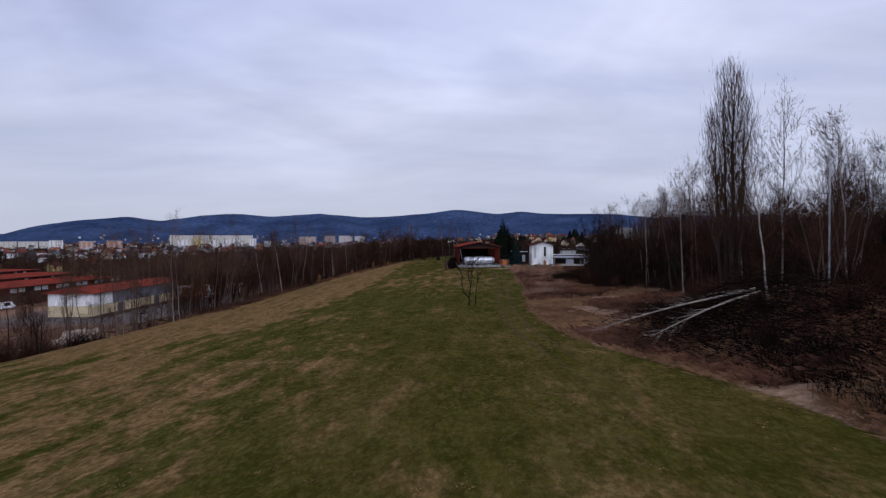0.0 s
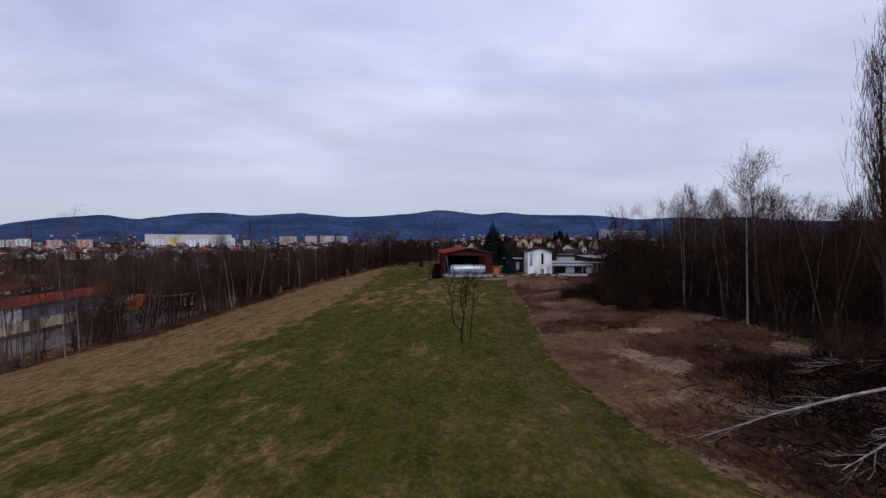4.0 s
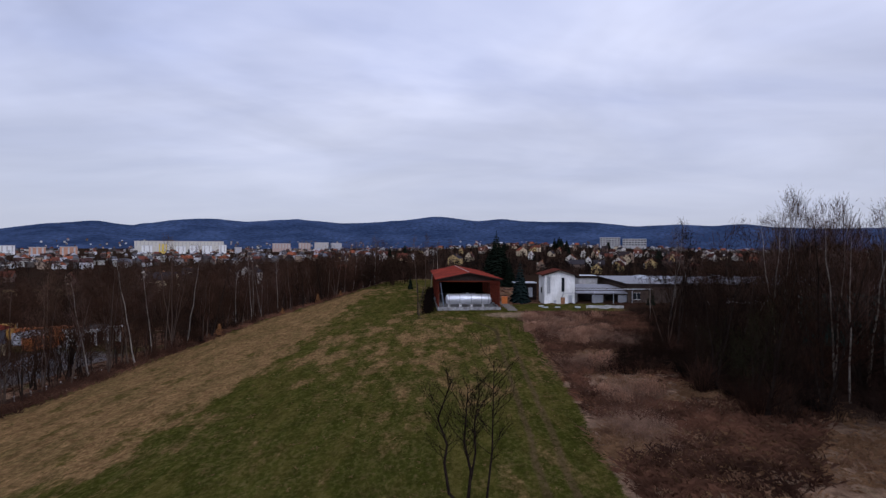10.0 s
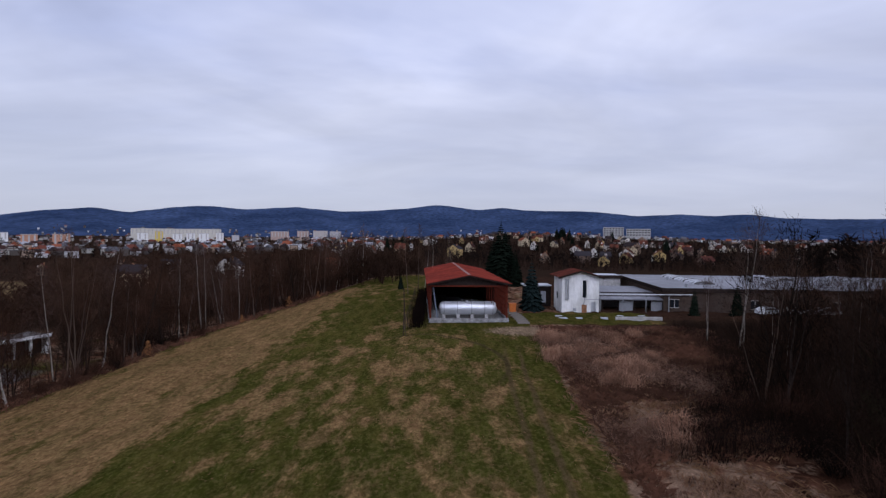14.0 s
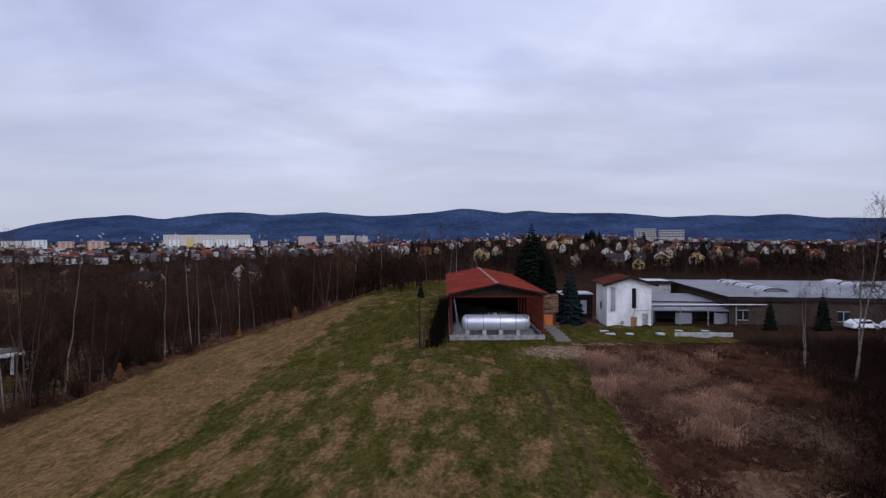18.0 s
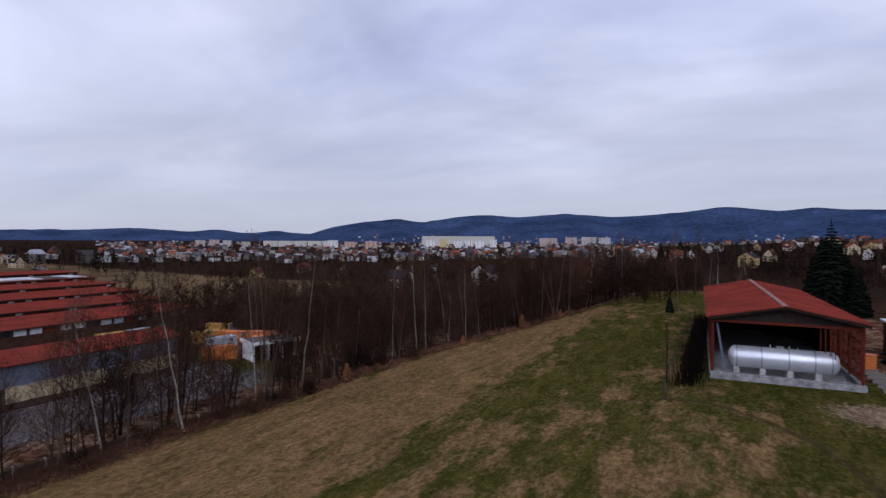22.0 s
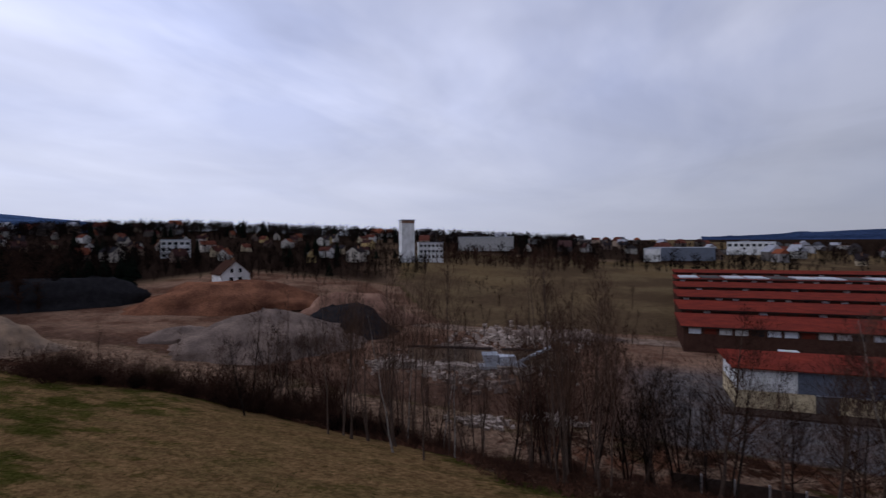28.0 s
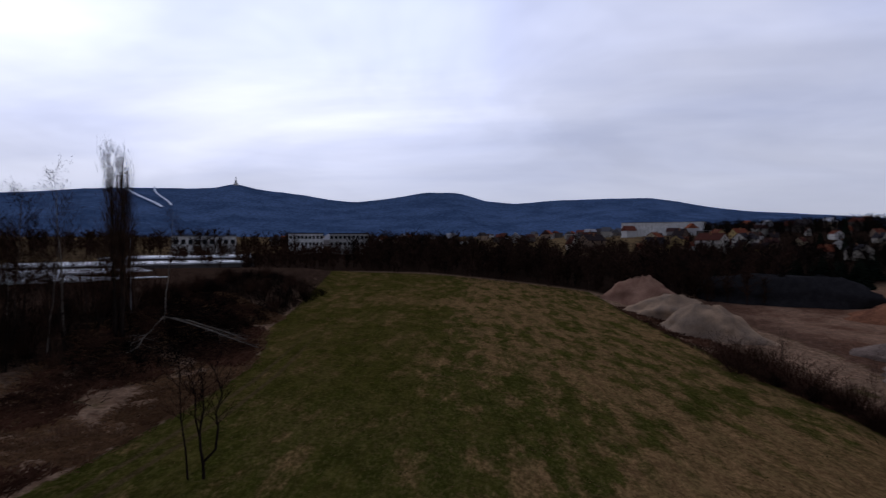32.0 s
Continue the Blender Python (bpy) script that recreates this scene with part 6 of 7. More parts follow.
def shed_row(k, x, y0, y1, z, depth, h, mat, gaps):
    """One bay of the great hall: a flat red roof over a wall with a window strip."""
    ob = thing("factory_bay", "factory hall bay with red roof and window strip", "hall", pose(x, y0, z), "bays of the factory hall")
    L = y1 - y0
    part("wall", Shape().box(-depth, 0, -1.5, 0, L, h), BRICK_DARK, ob, "dark brown brick wall")
    part("roof_slope", Shape().add([(0.6, -0.5, h), (0.6, L + 0.5, h), (-depth, L + 0.5, h + 0.12), (-depth, -0.5, h + 0.12), (0.6, -0.5, h - 0.25), (0.6, L + 0.5, h - 0.25), (-depth, L + 0.5, h - 0.25), (-depth, -0.5, h - 0.25)],
                                   [(0, 1, 2, 3), (4, 7, 6, 5), (0, 4, 5, 1), (1, 5, 6, 2), (2, 6, 7, 3), (3, 7, 4, 0)]), mat, ob)
    part("gutter", Shape().box(0.55, -0.5, h - 0.34, 0.78, L + 0.5, h - 0.12), DARK_TIMBER, ob)
    for j in range(gaps):
        y = 1 + (L - 4) * j / max(1, gaps - 1)
        tall = 1.15 if k == 0 else 0.55
        part("window", Shape().box(-0.05, y, h - 0.45 - tall, 0.06, y + (2.2 if k == 0 else 1.4), h - 0.45), (ROOF_LIGHT, BLACK_GLASS, CONCRETE, RED_TIMBER)[(j * 7 + k * 3 + j // 3) % 4], ob)
    if k == 4:
        for j in range(12):  # weathered sheets of the pale strip
            part("roof_sheet", Shape().box(-depth + 6, 1 + j * (L - 2) / 12, h + 0.05, -1.5, 1 + (j + 0.86) * (L - 2) / 12, h + 0.34), (ROOF_LIGHT, GALV, PANEL)[(j * 5) % 3], ob)


for k in range(6):
    x = -122 - 20 * k
    shed_row(k, x, 118 + 1.0 * k, 192 + 4 * k, YZ, 20, 5.4 + 1.05 * k, RED_SHEET, 26 if k == 0 else 20)
car(-118.6, 136, YZ, 88, CAR_W, "white parked van between the halls", True)


def container(x, y, turn, paint, label, l=6.0, z=None, h=2.6):
    ob = thing("container", label, "container", pose(x, y, YZ if z is None else z, 0, 0, turn), "containers in the yard")
    n = int(l / 0.15)
    xs = [-l / 2 + k * l / n for k in range(n + 1)]
    ring = [(a, -1.2 - 0.04 * (k // 2 % 2)) for k, a in enumerate(xs)] + [(a, 1.2 + 0.04 * (k // 2 % 2)) for k, a in reversed(list(enumerate(xs)))]
    m = len(ring)  # corrugated long sides
    part("shell", Shape().add([(a, b, 0) for a, b in ring] + [(a, b, h) for a, b in ring], [tuple(reversed(range(m))), tuple(range(m, 2 * m))] + [(i, (i + 1) % m, (i + 1) % m + m, i + m) for i in range(m)]), paint, ob)
    for a in (-l / 2, l / 2 - 0.12):
        for b in (-1.26, 1.14):
            part("corner_post", Shape().box(a, b, -0.02, a + 0.12, b + 0.12, h + 0.06), paint, ob)
    for b in (-1.12, 0.02):
        part("door", Shape().box(l / 2, b, 0.1, l / 2 + 0.05, b + 1.1, h - 0.1), PIPE, ob)


for x, y, t, p, l in ((-117, 166, 88, YELLOW, "yellow corrugated steel container in the yard"), (-117, 173, 88, ROOF_LIGHT, "white corrugated site container in the yard"), (-117.5, 180, 86, GREEN_P, "green corrugated steel container in the yard"), (-108, 187, 30, YELLOW, "yellow corrugated steel container in the yard"),
                      (-101, 178, 70, YELLOW, "yellow corrugated steel container in the yard"), (-96, 181, 20, ORANGE, "orange corrugated steel container in the yard"), (-90, 184, 20, ORANGE, "orange corrugated steel container in the yard"), (-85, 181, 70, ORANGE, "orange corrugated steel container in the yard"),
                      (-92, 175, 80, ROOF_LIGHT, "white corrugated site container in the yard"), (-84, 168, 60, ORANGE, "orange corrugated steel container in the yard"), (-103, 148, 85, CONCRETE, "grey corrugated site container in the yard")):
    container(x, y, t, p, l)


def white_shed():
    ob = thing("white_garage", "white flat-roofed garage with open dark bays", "garage", pose(-75.6, 169.0, YZ, 0, 0, 68))
    W, D = 9.0, 6.0
    part("back_wall", Shape().box(0.3, D - 0.3, -0.3, W - 0.3, D, 3.5), WHITE, ob)
    part("side_wall", Shape().box(0, 0, -0.3, 0.3, D, 3.5), WHITE, ob)
    part("side_wall", Shape().box(W - 0.3, 0, -0.3, W, D, 3.5), WHITE, ob)
    part("roof", Shape().box(-0.3, -0.5, 3.5, W + 0.3, D + 0.3, 3.72), PANEL, ob, "dark felt roof")
    part("fascia", Shape().box(-0.34, -0.56, 3.3, W + 0.34, -0.5, 3.95).box(-0.36, -0.5, 3.3, -0.3, D + 0.3, 3.95), WHITE, ob, "white fascia board")
    for k in range(2):
        x = 2.9 + 2.9 * k
        part("pier", Shape().box(x, 0, -0.3, x + 0.35, 0.5, 3.5), WHITE, ob)
    for k in range(3):
        part("bay_door", Shape().box(0.32 + 2.9 * k, 1.6, -0.1, 2.88 + 2.9 * k, 1.7, 3.45), DARK_TIMBER, ob)
    part("floor_slab", Shape().box(-0.2, -1.5, -0.35, W + 0.2, D, -0.28), CONCRETE, ob)


white_shed()

tunnel = thing("polytunnel_frame", "bare hoops of a polytunnel in the yard", "polytunnel", pose(-66.5, 137, YZ, 0, 0, 12))
for k in range(22):
    s = Shape().tube([(4.2 * math.cos(math.pi * j / 14), 1.0 * k, 2.9 * math.sin(math.pi * j / 14)) for j in range(15)], [0.03] * 15, 4)
    part("hoop", s, PIPE, tunnel)
for a in (0.25, 0.5, 0.75):
    part("purlin", Shape().tube([(4.2 * math.cos(math.pi * a), 0, 2.9 * math.sin(math.pi * a)), (4.2 * math.cos(math.pi * a), 21, 2.9 * math.sin(math.pi * a))], [0.025, 0.025], 4), PIPE, tunnel)
yard_fence = thing("yard_fence", "pale slatted fence along the yard", "fence")
for k in range(24):
    y = 112 + 2.6 * k
    x = float(edge_x(y)) - 15
    part("panel", Shape().box(x - 0.04, y, gz(x, y) - 0.2, x + 0.04, y + 2.45, gz(x, y) + 1.5), WORKS_WALL, yard_fence)
    part("post", Shape().box(x - 0.08, y + 2.45, gz(x, y) - 0.3, x + 0.08, y + 2.6, gz(x, y) + 1.7), CONCRETE, yard_fence)


# ---- heaps in the depot ----
def heap(name, label, mat, x, y, w, d, h, seed, turn=0.0, flat=0.0, z=None):
    s, n, m = Shape(), 44, 12
    z0 = gz(x, y) if z is None else z
    c, sn = math.cos(radians(turn)), math.sin(radians(turn))
    for i in range(m + 1):
        t = i / m
        for j in range(n):
            a = 2 * math.pi * j / n
            q = Vector((math.cos(a) * 1.6 + seed, math.sin(a) * 1.6, t * 2))
            rr_ = (1 - t) ** 0.9 * (1 + 0.34 * noise.noise(q) + 0.12 * noise.noise(q * 3.1)) + flat * t
            px, py = rr_ * math.cos(a) * w / 2, rr_ * math.sin(a) * d / 2
            hz_ = h * (t ** 0.85) * (1 + 0.24 * noise.noise(q * 1.7)) + 0.35 * noise.noise(q * 4) + 0.15 * noise.noise(q * 11)
            s.v.append((x + px * c - py * sn, y + px * sn + py * c, z0 - 0.8 + hz_ + 0.8 * t))
    for i in range(m):
        for j in range(n):
            s.f.append((i * n + j, i * n + (j + 1) % n, (i + 1) * n + (j + 1) % n, (i + 1) * n + j))
    s.f.append(tuple(m * n + j for j in range(n)))
    ob = part(name, s, mat, smooth=True)
    return tagged(ob, label, "heap", group="heaps in the depot")


heap("sand_mound", "steep heap of reddish sand", PINK, -64, -43, 27, 17, 7.6, 1, 160, 0.22)
heap("sand_mound", "broad heap of pale sand", SAND, -64, -2, 23, 16, 6.0, 2, 155, 0.24)
heap("sand_mound", "lower heap of pale sand", SAND, -65, -22, 28, 15, 5.4, 7, 157, 0.2)
heap("soil_mound", "long black soil bank", BLACK_SOIL, -104, -44, 56, 17, 7.4, 3, 147, 0.5)
heap("clay_mound", "great bank of orange clay", CLAY, -128, -4, 56, 24, 7.2, 4, 133, 0.45)
heap("soil_mound", "rounded heap of black soil", BLACK_SOIL, -117, 42, 25, 17, 6.6, 5, 120, 0.4)
heap("clay_mound", "pale clay bank behind the black heap", PINK, -130, 36, 36, 10, 7.6, 8, 120, 0.4)
heap("gravel_mound", "great broad cone of grey gravel in the depot", GRAVEL, -95, 36, 47, 25, 7.4, 6, 138, 0.16)
heap("gravel_mound", "low grey gravel heap in the depot", GRAVEL, -92, 16, 22, 12, 2.4, 10, 140, 0.3)
heap("gravel_mound", "low heap of pale rubble", GRAVEL, -104, 76, 24, 10, 2.2, 11, 105, 0.3)
heap("gravel_mound", "low bank of pale rubble", GRAVEL, -128, 92, 40, 9, 1.8, 12, 95, 0.3)


def stones(name, label, x, y, w, d, count, seed, size=(0.3, 0.9), mat=None):
    r, s = random.Random(seed), Shape()
    for _ in range(count):
        px, py, k = x + r.gauss(0, w / 3), y + r.gauss(0, d / 3), r.uniform(*size)
        z = gz(px, py) + r.uniform(-0.1, 0.5)
        p = [(px + k * r.uniform(0.5, 1) * a, py + k * r.uniform(0.5, 1) * b, z + k * r.uniform(0.4, 0.9) * c) for c in (-1, 1) for a, b in ((-1, -1), (1, -1), (1, 1), (-1, 1))]
        s.add(p, [(3, 2, 1, 0), (4, 5, 6, 7), (0, 1, 5, 4), (1, 2, 6, 5), (2, 3, 7, 6), (3, 0, 4, 7)])
    return tagged(part(name, s, mat or CONCRETE), label, "stones", kind="stuff")


PALE_TRACK = material("pale_track", (0.215, 0.155, 0.115), 0.95, vary=0.3, scale=0.35, tint=(0.13, 0.085, 0.06), bump=0.5)
PALE_RUBBLE = material("pale_rubble", (0.38, 0.30, 0.245), 0.9, vary=0.3, scale=0.8, tint=(0.24, 0.19, 0.155))
stones("stone_blocks", "heap of pale stone blocks behind the trees", -67.4, 90.6, 2.6, 5, 90, 1, (0.2, 0.5), PALE_RUBBLE)
stones("stone_blocks", "heap of pale stone blocks behind the trees", -71, 99.6, 2.6, 6, 90, 2, (0.2, 0.5), PALE_RUBBLE)
stones("rubble", "broad field of pale rubble and broken slabs", -95, 80, 14, 22, 420, 3, (0.15, 0.6), PALE_RUBBLE)
stones("rubble", "scattered pale rubble", -92, 86, 18, 8, 120, 4, (0.2, 0.8), GRAVEL)
stones("rubble", "scattered pale rubble along the track", -126, 84, 22, 20, 420, 5, (0.2, 0.8), PALE_RUBBLE)


def crusher():
    ob = thing("crusher", "pale mobile stone crusher with a sloping conveyor", "machine", pose(-94, 87, YZ, 0, 0, 112))
    part("chassis", Shape().box(-4, -1.2, 0.6, 4, 1.2, 1.2), GALV, ob)
    part("hopper", Shape().add([(-3.6, -1.6, 3.2), (-0.8, -1.6, 3.2), (-0.8, 1.6, 3.2), (-3.6, 1.6, 3.2), (-3, -0.9, 1.2), (-1.2, -0.9, 1.2), (-1.2, 0.9, 1.2), (-3, 0.9, 1.2)], [(0, 1, 5, 4), (1, 2, 6, 5), (2, 3, 7, 6), (3, 0, 4, 7), (4, 5, 6, 7)]), ROOF_LIGHT, ob)
    part("engine_box", Shape().box(-0.6, -1.1, 1.2, 2.2, 1.1, 2.8), ROOF_LIGHT, ob)
    part("conveyor", Shape().add([(1.5, -0.5, 1.2), (8.5, -0.5, 4.4), (8.5, 0.5, 4.4), (1.5, 0.5, 1.2), (1.5, -0.5, 0.8), (8.5, -0.5, 4.0), (8.5, 0.5, 4.0), (1.5, 0.5, 0.8)], [(0, 1, 2, 3), (4, 7, 6, 5), (0, 4, 5, 1), (1, 5, 6, 2), (2, 6, 7, 3), (3, 7, 4, 0)]), GALV, ob)
    for b in (-1.1, 0.6):
        part("track", Shape().tube([(-3, b + 0.25, 0.35), (3, b + 0.25, 0.35)], [0.38, 0.38], 8, True), DARK_TIMBER, ob)


crusher()


# long open shelters with dark roofs, and stacks of slabs before them
def shelter(x, y, turn, length):
    ob = thing("open_shelter", "long low shelter with a dark roof in the depot", "shelter", pose(x, y, YZ, 0, 0, turn), "shelters in the depot")
    D = 4.0
    part("roof", Shape().prism([(-0.3, 2.3), (D + 0.3, 2.9), (D + 0.3, 3.02), (-0.3, 2.42)], 0, length), DARK_TIMBER, ob, "dark sheet roof")
    part("back_board", Shape().box(D - 0.15, 0.2, 0, D, length - 0.2, 2.8), SAND, ob)
    for k in range(int(length / 4) + 1):
        for px in (0.0, D - 0.35):
            part("post", Shape().box(px, 0.1 + k * (length - 0.4) / int(length / 4), -0.2, px + 0.16, 0.26 + k * (length - 0.4) / int(length / 4), 2.35), PIPE, ob)


shelter(-99.5, 67.5, 8, 16)
shelter(-102.0, 85.0, 10, 12)


def slab_stack(x, y, turn, r):
    ob = thing("slab_stack", "untidy stack of pale concrete slabs", "stack", pose(x, y, gz(x, y), 0, 0, turn), "slab stacks in the depot")
    z = 0.0
    for k in range(r.randint(3, 6)):
        h = r.uniform(0.16, 0.28)
        slab = part("slab", Shape().box(-1.0, -1.6, 0, 1.0, 1.6, h), PALE_RUBBLE, ob)
        slab.matrix_world = ob.matrix_world @ pose(r.uniform(-0.3, 0.3), r.uniform(-0.4, 0.4), z, 0, 0, r.gauss(0, 9))
        z += h + 0.01


stack_r = random.Random(12)
for k in range(10):
    slab_stack(-89.5 - 0.30 * k - stack_r.uniform(0, 2.5), 64.5 + 2.9 * k, 8 + stack_r.gauss(0, 20), stack_r)
track = Shape()
lane = [(-139, 50), (-134.5, 66), (-132.5, 84), (-131, 100), (-129, 120), (-122, 140)]
for x, y in lane:
    for side in (-3.6, 3.6):
        track.v.append((x + side, y - 0.1 * side, max(gz(x - 3.6, y), gz(x + 3.6, y)) + 0.10))
track.f = [(2 * k, 2 * k + 1, 2 * k + 3, 2 * k + 2) for k in range(len(lane) - 1)]
tagged(part("depot_track", track, PALE_TRACK), "pale sandy track along the far side of the depot", "track", kind="structure")


# ---- houses ----
def house(w, d, h, rise, floors, seed, label):
    r = random.Random(seed)
    ob = thing("house", label, "house")
    s = Shape().box(-w / 2, -d / 2, -2.0, w / 2, d / 2, h)
    s.prism([(-w / 2, h), (w / 2, h), (0, h + rise)], -d / 2, d / 2)
    part("wall", s, HOUSE_WALL, ob)
    o, t = 0.5, 0.28
    z0 = h - rise * o / (w / 2)
    part("roof", Shape().prism([(-w / 2 - o, z0), (0, h + rise + 0.02), (w / 2 + o, z0), (w / 2 + o, z0 + t), (0, h + rise + t), (-w / 2 - o, z0 + t)], -d / 2 - o, d / 2 + o), HOUSE_ROOF, ob)
    part("chimney", Shape().box(w * 0.12, -0.4, h + rise * 0.5, w * 0.12 + 0.7, 0.4, h + rise + 1.0), PLANK, ob)
    for f in range(floors):
        z = 1.0 + 2.9 * f
        for side in (-1, 1):
            for x in (-w * 0.27, w * 0.27) if w < 11 else (-w * 0.33, 0, w * 0.33):
                part("window", Shape().box(x - 0.65, side * d / 2 - 0.05, z, x + 0.65, side * d / 2 + 0.05, z + 1.5), BLACK_GLASS, ob)
        for side in (-1, 1):
            for y in (-d * 0.25, d * 0.25):
                part("window", Shape().box(side * w / 2 - 0.05, y - 0.65, z, side * w / 2 + 0.05, y + 0.65, z + 1.5), BLACK_GLASS, ob)
    for side in (-1, 1):
        part("attic_window", Shape().box(-0.5, side * d / 2 - 0.05, h + 0.5, 0.5, side * d / 2 + 0.05, h + 1.7), BLACK_GLASS, ob)
    if seed % 2:
        part("dormer", Shape().box(-w * 0.42, -1.2, h + 0.2, -w * 0.1, 1.2, h + rise * 0.62), HOUSE_WALL, ob)
    return ob


HOUSES = [house(9, 11, 6.0, 5.2, 2, 1, "rendered house with a steep tiled gable roof"), house(10, 12, 6.4, 4.6, 2, 2, "rendered two-storey house with a tiled roof"),
          house(8, 9, 5.6, 5.6, 2, 3, "small rendered house with a steep tiled roof"), house(12, 15, 8.6, 4.2, 3, 4, "three-storey rendered villa with a tiled roof")]


def settle(count, az, dist, seed, group, near=12.0, size=(0.85, 1.1)):
    r, done = random.Random(seed), []
    while len(done) < count:
        a, d = radians(r.uniform(*az)), r.uniform(dist[0] ** 0.7, dist[1] ** 0.7) ** (1 / 0.7)
        x, y = -math.sin(a) * d, 110 + math.cos(a) * d
        if -470 < x < -140 and 150 < y < 345:
            continue
        if any(math.hypot(x - p, y - q) < near for p, q in done):
            near *= 0.99
            continue
        done.append((x, y))
        ob = copy_thing(r.choice(HOUSES), pose(x, y, gz(x, y) - 0.3, 0, 0, r.choice((0, 90)) + r.gauss(10, 25)))
        k = r.uniform(*size)
        ob.scale = (k, k, k)
        tagged(ob, group=group)


HILLSIDE = ((121, 715), (158, 1113), (163, 792), (208, 789), (212, 1104), (255, 1094), (159, 596), (133, 481), (215, 701), (215, 641), (299, 827), (204, 551), (95, 521), (147, 620),
            (127, 520), (365, 1114), (42, 919), (20, 575), (40, 662), (73, 895), (-36, 627), (-65, 621), (-86, 866), (167, 527), (178, 1110), (329, 1073), (126, 1192), (177, 972),
            (197, 892), (274, 1089), (240, 835), (153, 541), (172, 541), (364, 998), (202, 542), (265, 644), (270, 603), (224, 669), (316, 769), (316, 836), (370, 1120), (356, 724))
hs = random.Random(77)
for x, y in HILLSIDE:
    ob = copy_thing(hs.choice(HOUSES), pose(x, y, gz(x, y) - 0.3, 0, 0, hs.choice((-8, -20, -14, 72)) + hs.gauss(0, 10)))
    k = hs.uniform(0.8, 1.0)
    ob.scale = (k, k, k)
    tagged(ob, group="houses on the northern hillside")
settle(16, (-46, -26), (420, 900), 21, "houses on the northern hillside", 24, (0.75, 0.95))
settle(14, (10, 56), (190, 430), 27, "houses in the valley wood", 40, (0.55, 0.75))
settle(8, (-4, 12), (500, 950), 22, "houses beyond the barn", 26, (0.7, 0.9))
settle(14, (-30, -4), (620, 1080), 28, "houses on the northern hillside", 24, (0.75, 0.95))
settle(60, (117, 160), (300, 560), 23, "houses of the southwestern settlement", 18, (0.5, 0.68))
settle(12, (66, 104), (450, 640), 24, "houses beyond the field", 24, (0.6, 0.85))
settle(10, (150, 168), (330, 520), 25, "houses of the southwestern settlement", 20)
for h in HOUSES:
    for c in list(h.children_recursive):
        bpy.data.objects.remove(c)
    bpy.data.objects.remove(h)


def gable_house():
    a, d = radians(133.1), 186
    x, y = -7 - math.sin(a) * d, 110 + math.cos(a) * d
    ob = thing("white_gable_house", "white gabled house with a dark red roof above the depot", "house", pose(x, y, 4.7, 0, 0, 150))
    s = Shape().box(-4.5, -5, -3.5, 4.5, 5, 2.6).prism([(-4.5, 2.6), (4.5, 2.6), (0, 6.6)], -5, 5)
    part("wall", s, WHITE, ob)
    part("roof", Shape().prism([(-5, 2.2), (0, 6.7), (5, 2.2), (5, 2.5), (0, 7.0), (-5, 2.5)], -5.5, 5.5), BRICK_DARK, ob)
    for px in (-1.7, 1.0):
        part("window", Shape().box(px, -5.06, 3.0, px + 0.9, -4.95, 4.3), BLACK_GLASS, ob)
        part("window", Shape().box(px - 0.3, -5.06, 0.2, px + 0.9, -4.95, 1.5), BLACK_GLASS, ob)
    part("chimney", Shape().box(0.8, 1, 5, 1.5, 1.7, 7.6), PLANK, ob)


gable_house()


def at_view(az, d):
    return -5 - math.sin(radians(az)) * d, 110 + math.cos(radians(az)) * d


def block(name, label, category, az, d, w, depth, h, mat, z=None, turn=0.0, floors=0, bays=0, roof=None):
    """A flat-roofed building that faces the place."""
    x, y = at_view(az, d)
    ob = thing(name, label, category, pose(x, y, gz(x, y) - 1 if z is None else z, 0, 0, az + turn))
    part("wall", Shape().box(-w / 2, 0, -6, w / 2, depth, h), mat, ob)
    part("roof", Shape().box(-w / 2 - 0.4, -0.4, h, w / 2 + 0.4, depth + 0.4, h + 0.5), roof or ROOF_LIGHT, ob)
    for f in range(floors):
        z1 = h - (f + 0.75) * h / max(1, floors)
        for k in range(bays):
            xx = -w / 2 + (k + 0.5) * w / bays
            part("window", Shape().box(xx - w / bays * 0.32, -0.12, z1, xx + w / bays * 0.32, 0.05, z1 + h / floors * 0.45), BLACK_GLASS, ob)
    return ob


tower = block("white_tower", "white windowless concrete tower with a red cap band", "tower", 114.3, 300, 7.4, 8.6, 24.0, WHITE, 5.5, 12)
part("cap_band", Shape().box(-3.75, -0.1, 22.4, 3.75, 0.0, 24.1), PINK, tower)
block("office_block", "white office block with window bands", "office", 111.8, 306, 14, 10, 9.5, WHITE, 7, 8, 3, 6)
block("low_hall", "pale low hall with a flat roof", "hall", 105.8, 420, 44, 12, 5, CONCRETE, 15.5)
block("white_kiosk", "white low building on the meadow's rise", "building", 88.7, 400, 11, 5, 3, WHITE, 8)
block("blue_hall", "long blue-grey hall at the field's end", "hall", 86, 420, 44, 9, 3.5, BLUEGREY, 8)
block("white_hall", "long white hall roof at the field's end", "hall", 80, 520, 36, 9, 5, WHITE, 10, 0, 1, 8)
block("white_block", "white three-storey block among houses", "building", 137.5, 330, 15, 10, 10, WHITE, 9, 0, 3, 5)
block("white_warehouse", "big white warehouse with a dark roof edge", "warehouse", 159.2, 640, 88, 30, 12, WHITE, 26, 0, 0, 0, BLUEGREY)
block("school_block", "white two-storey building with window bands", "building", 196.0, 320, 20, 12, 8, WHITE, 14.5, 0, 2, 9, DARK_TIMBER)
block("school_block", "grey two-storey building with window bands", "building", 191.5, 330, 24, 12, 8, CONCRETE, 14.5, 0, 2, 9, DARK_TIMBER)
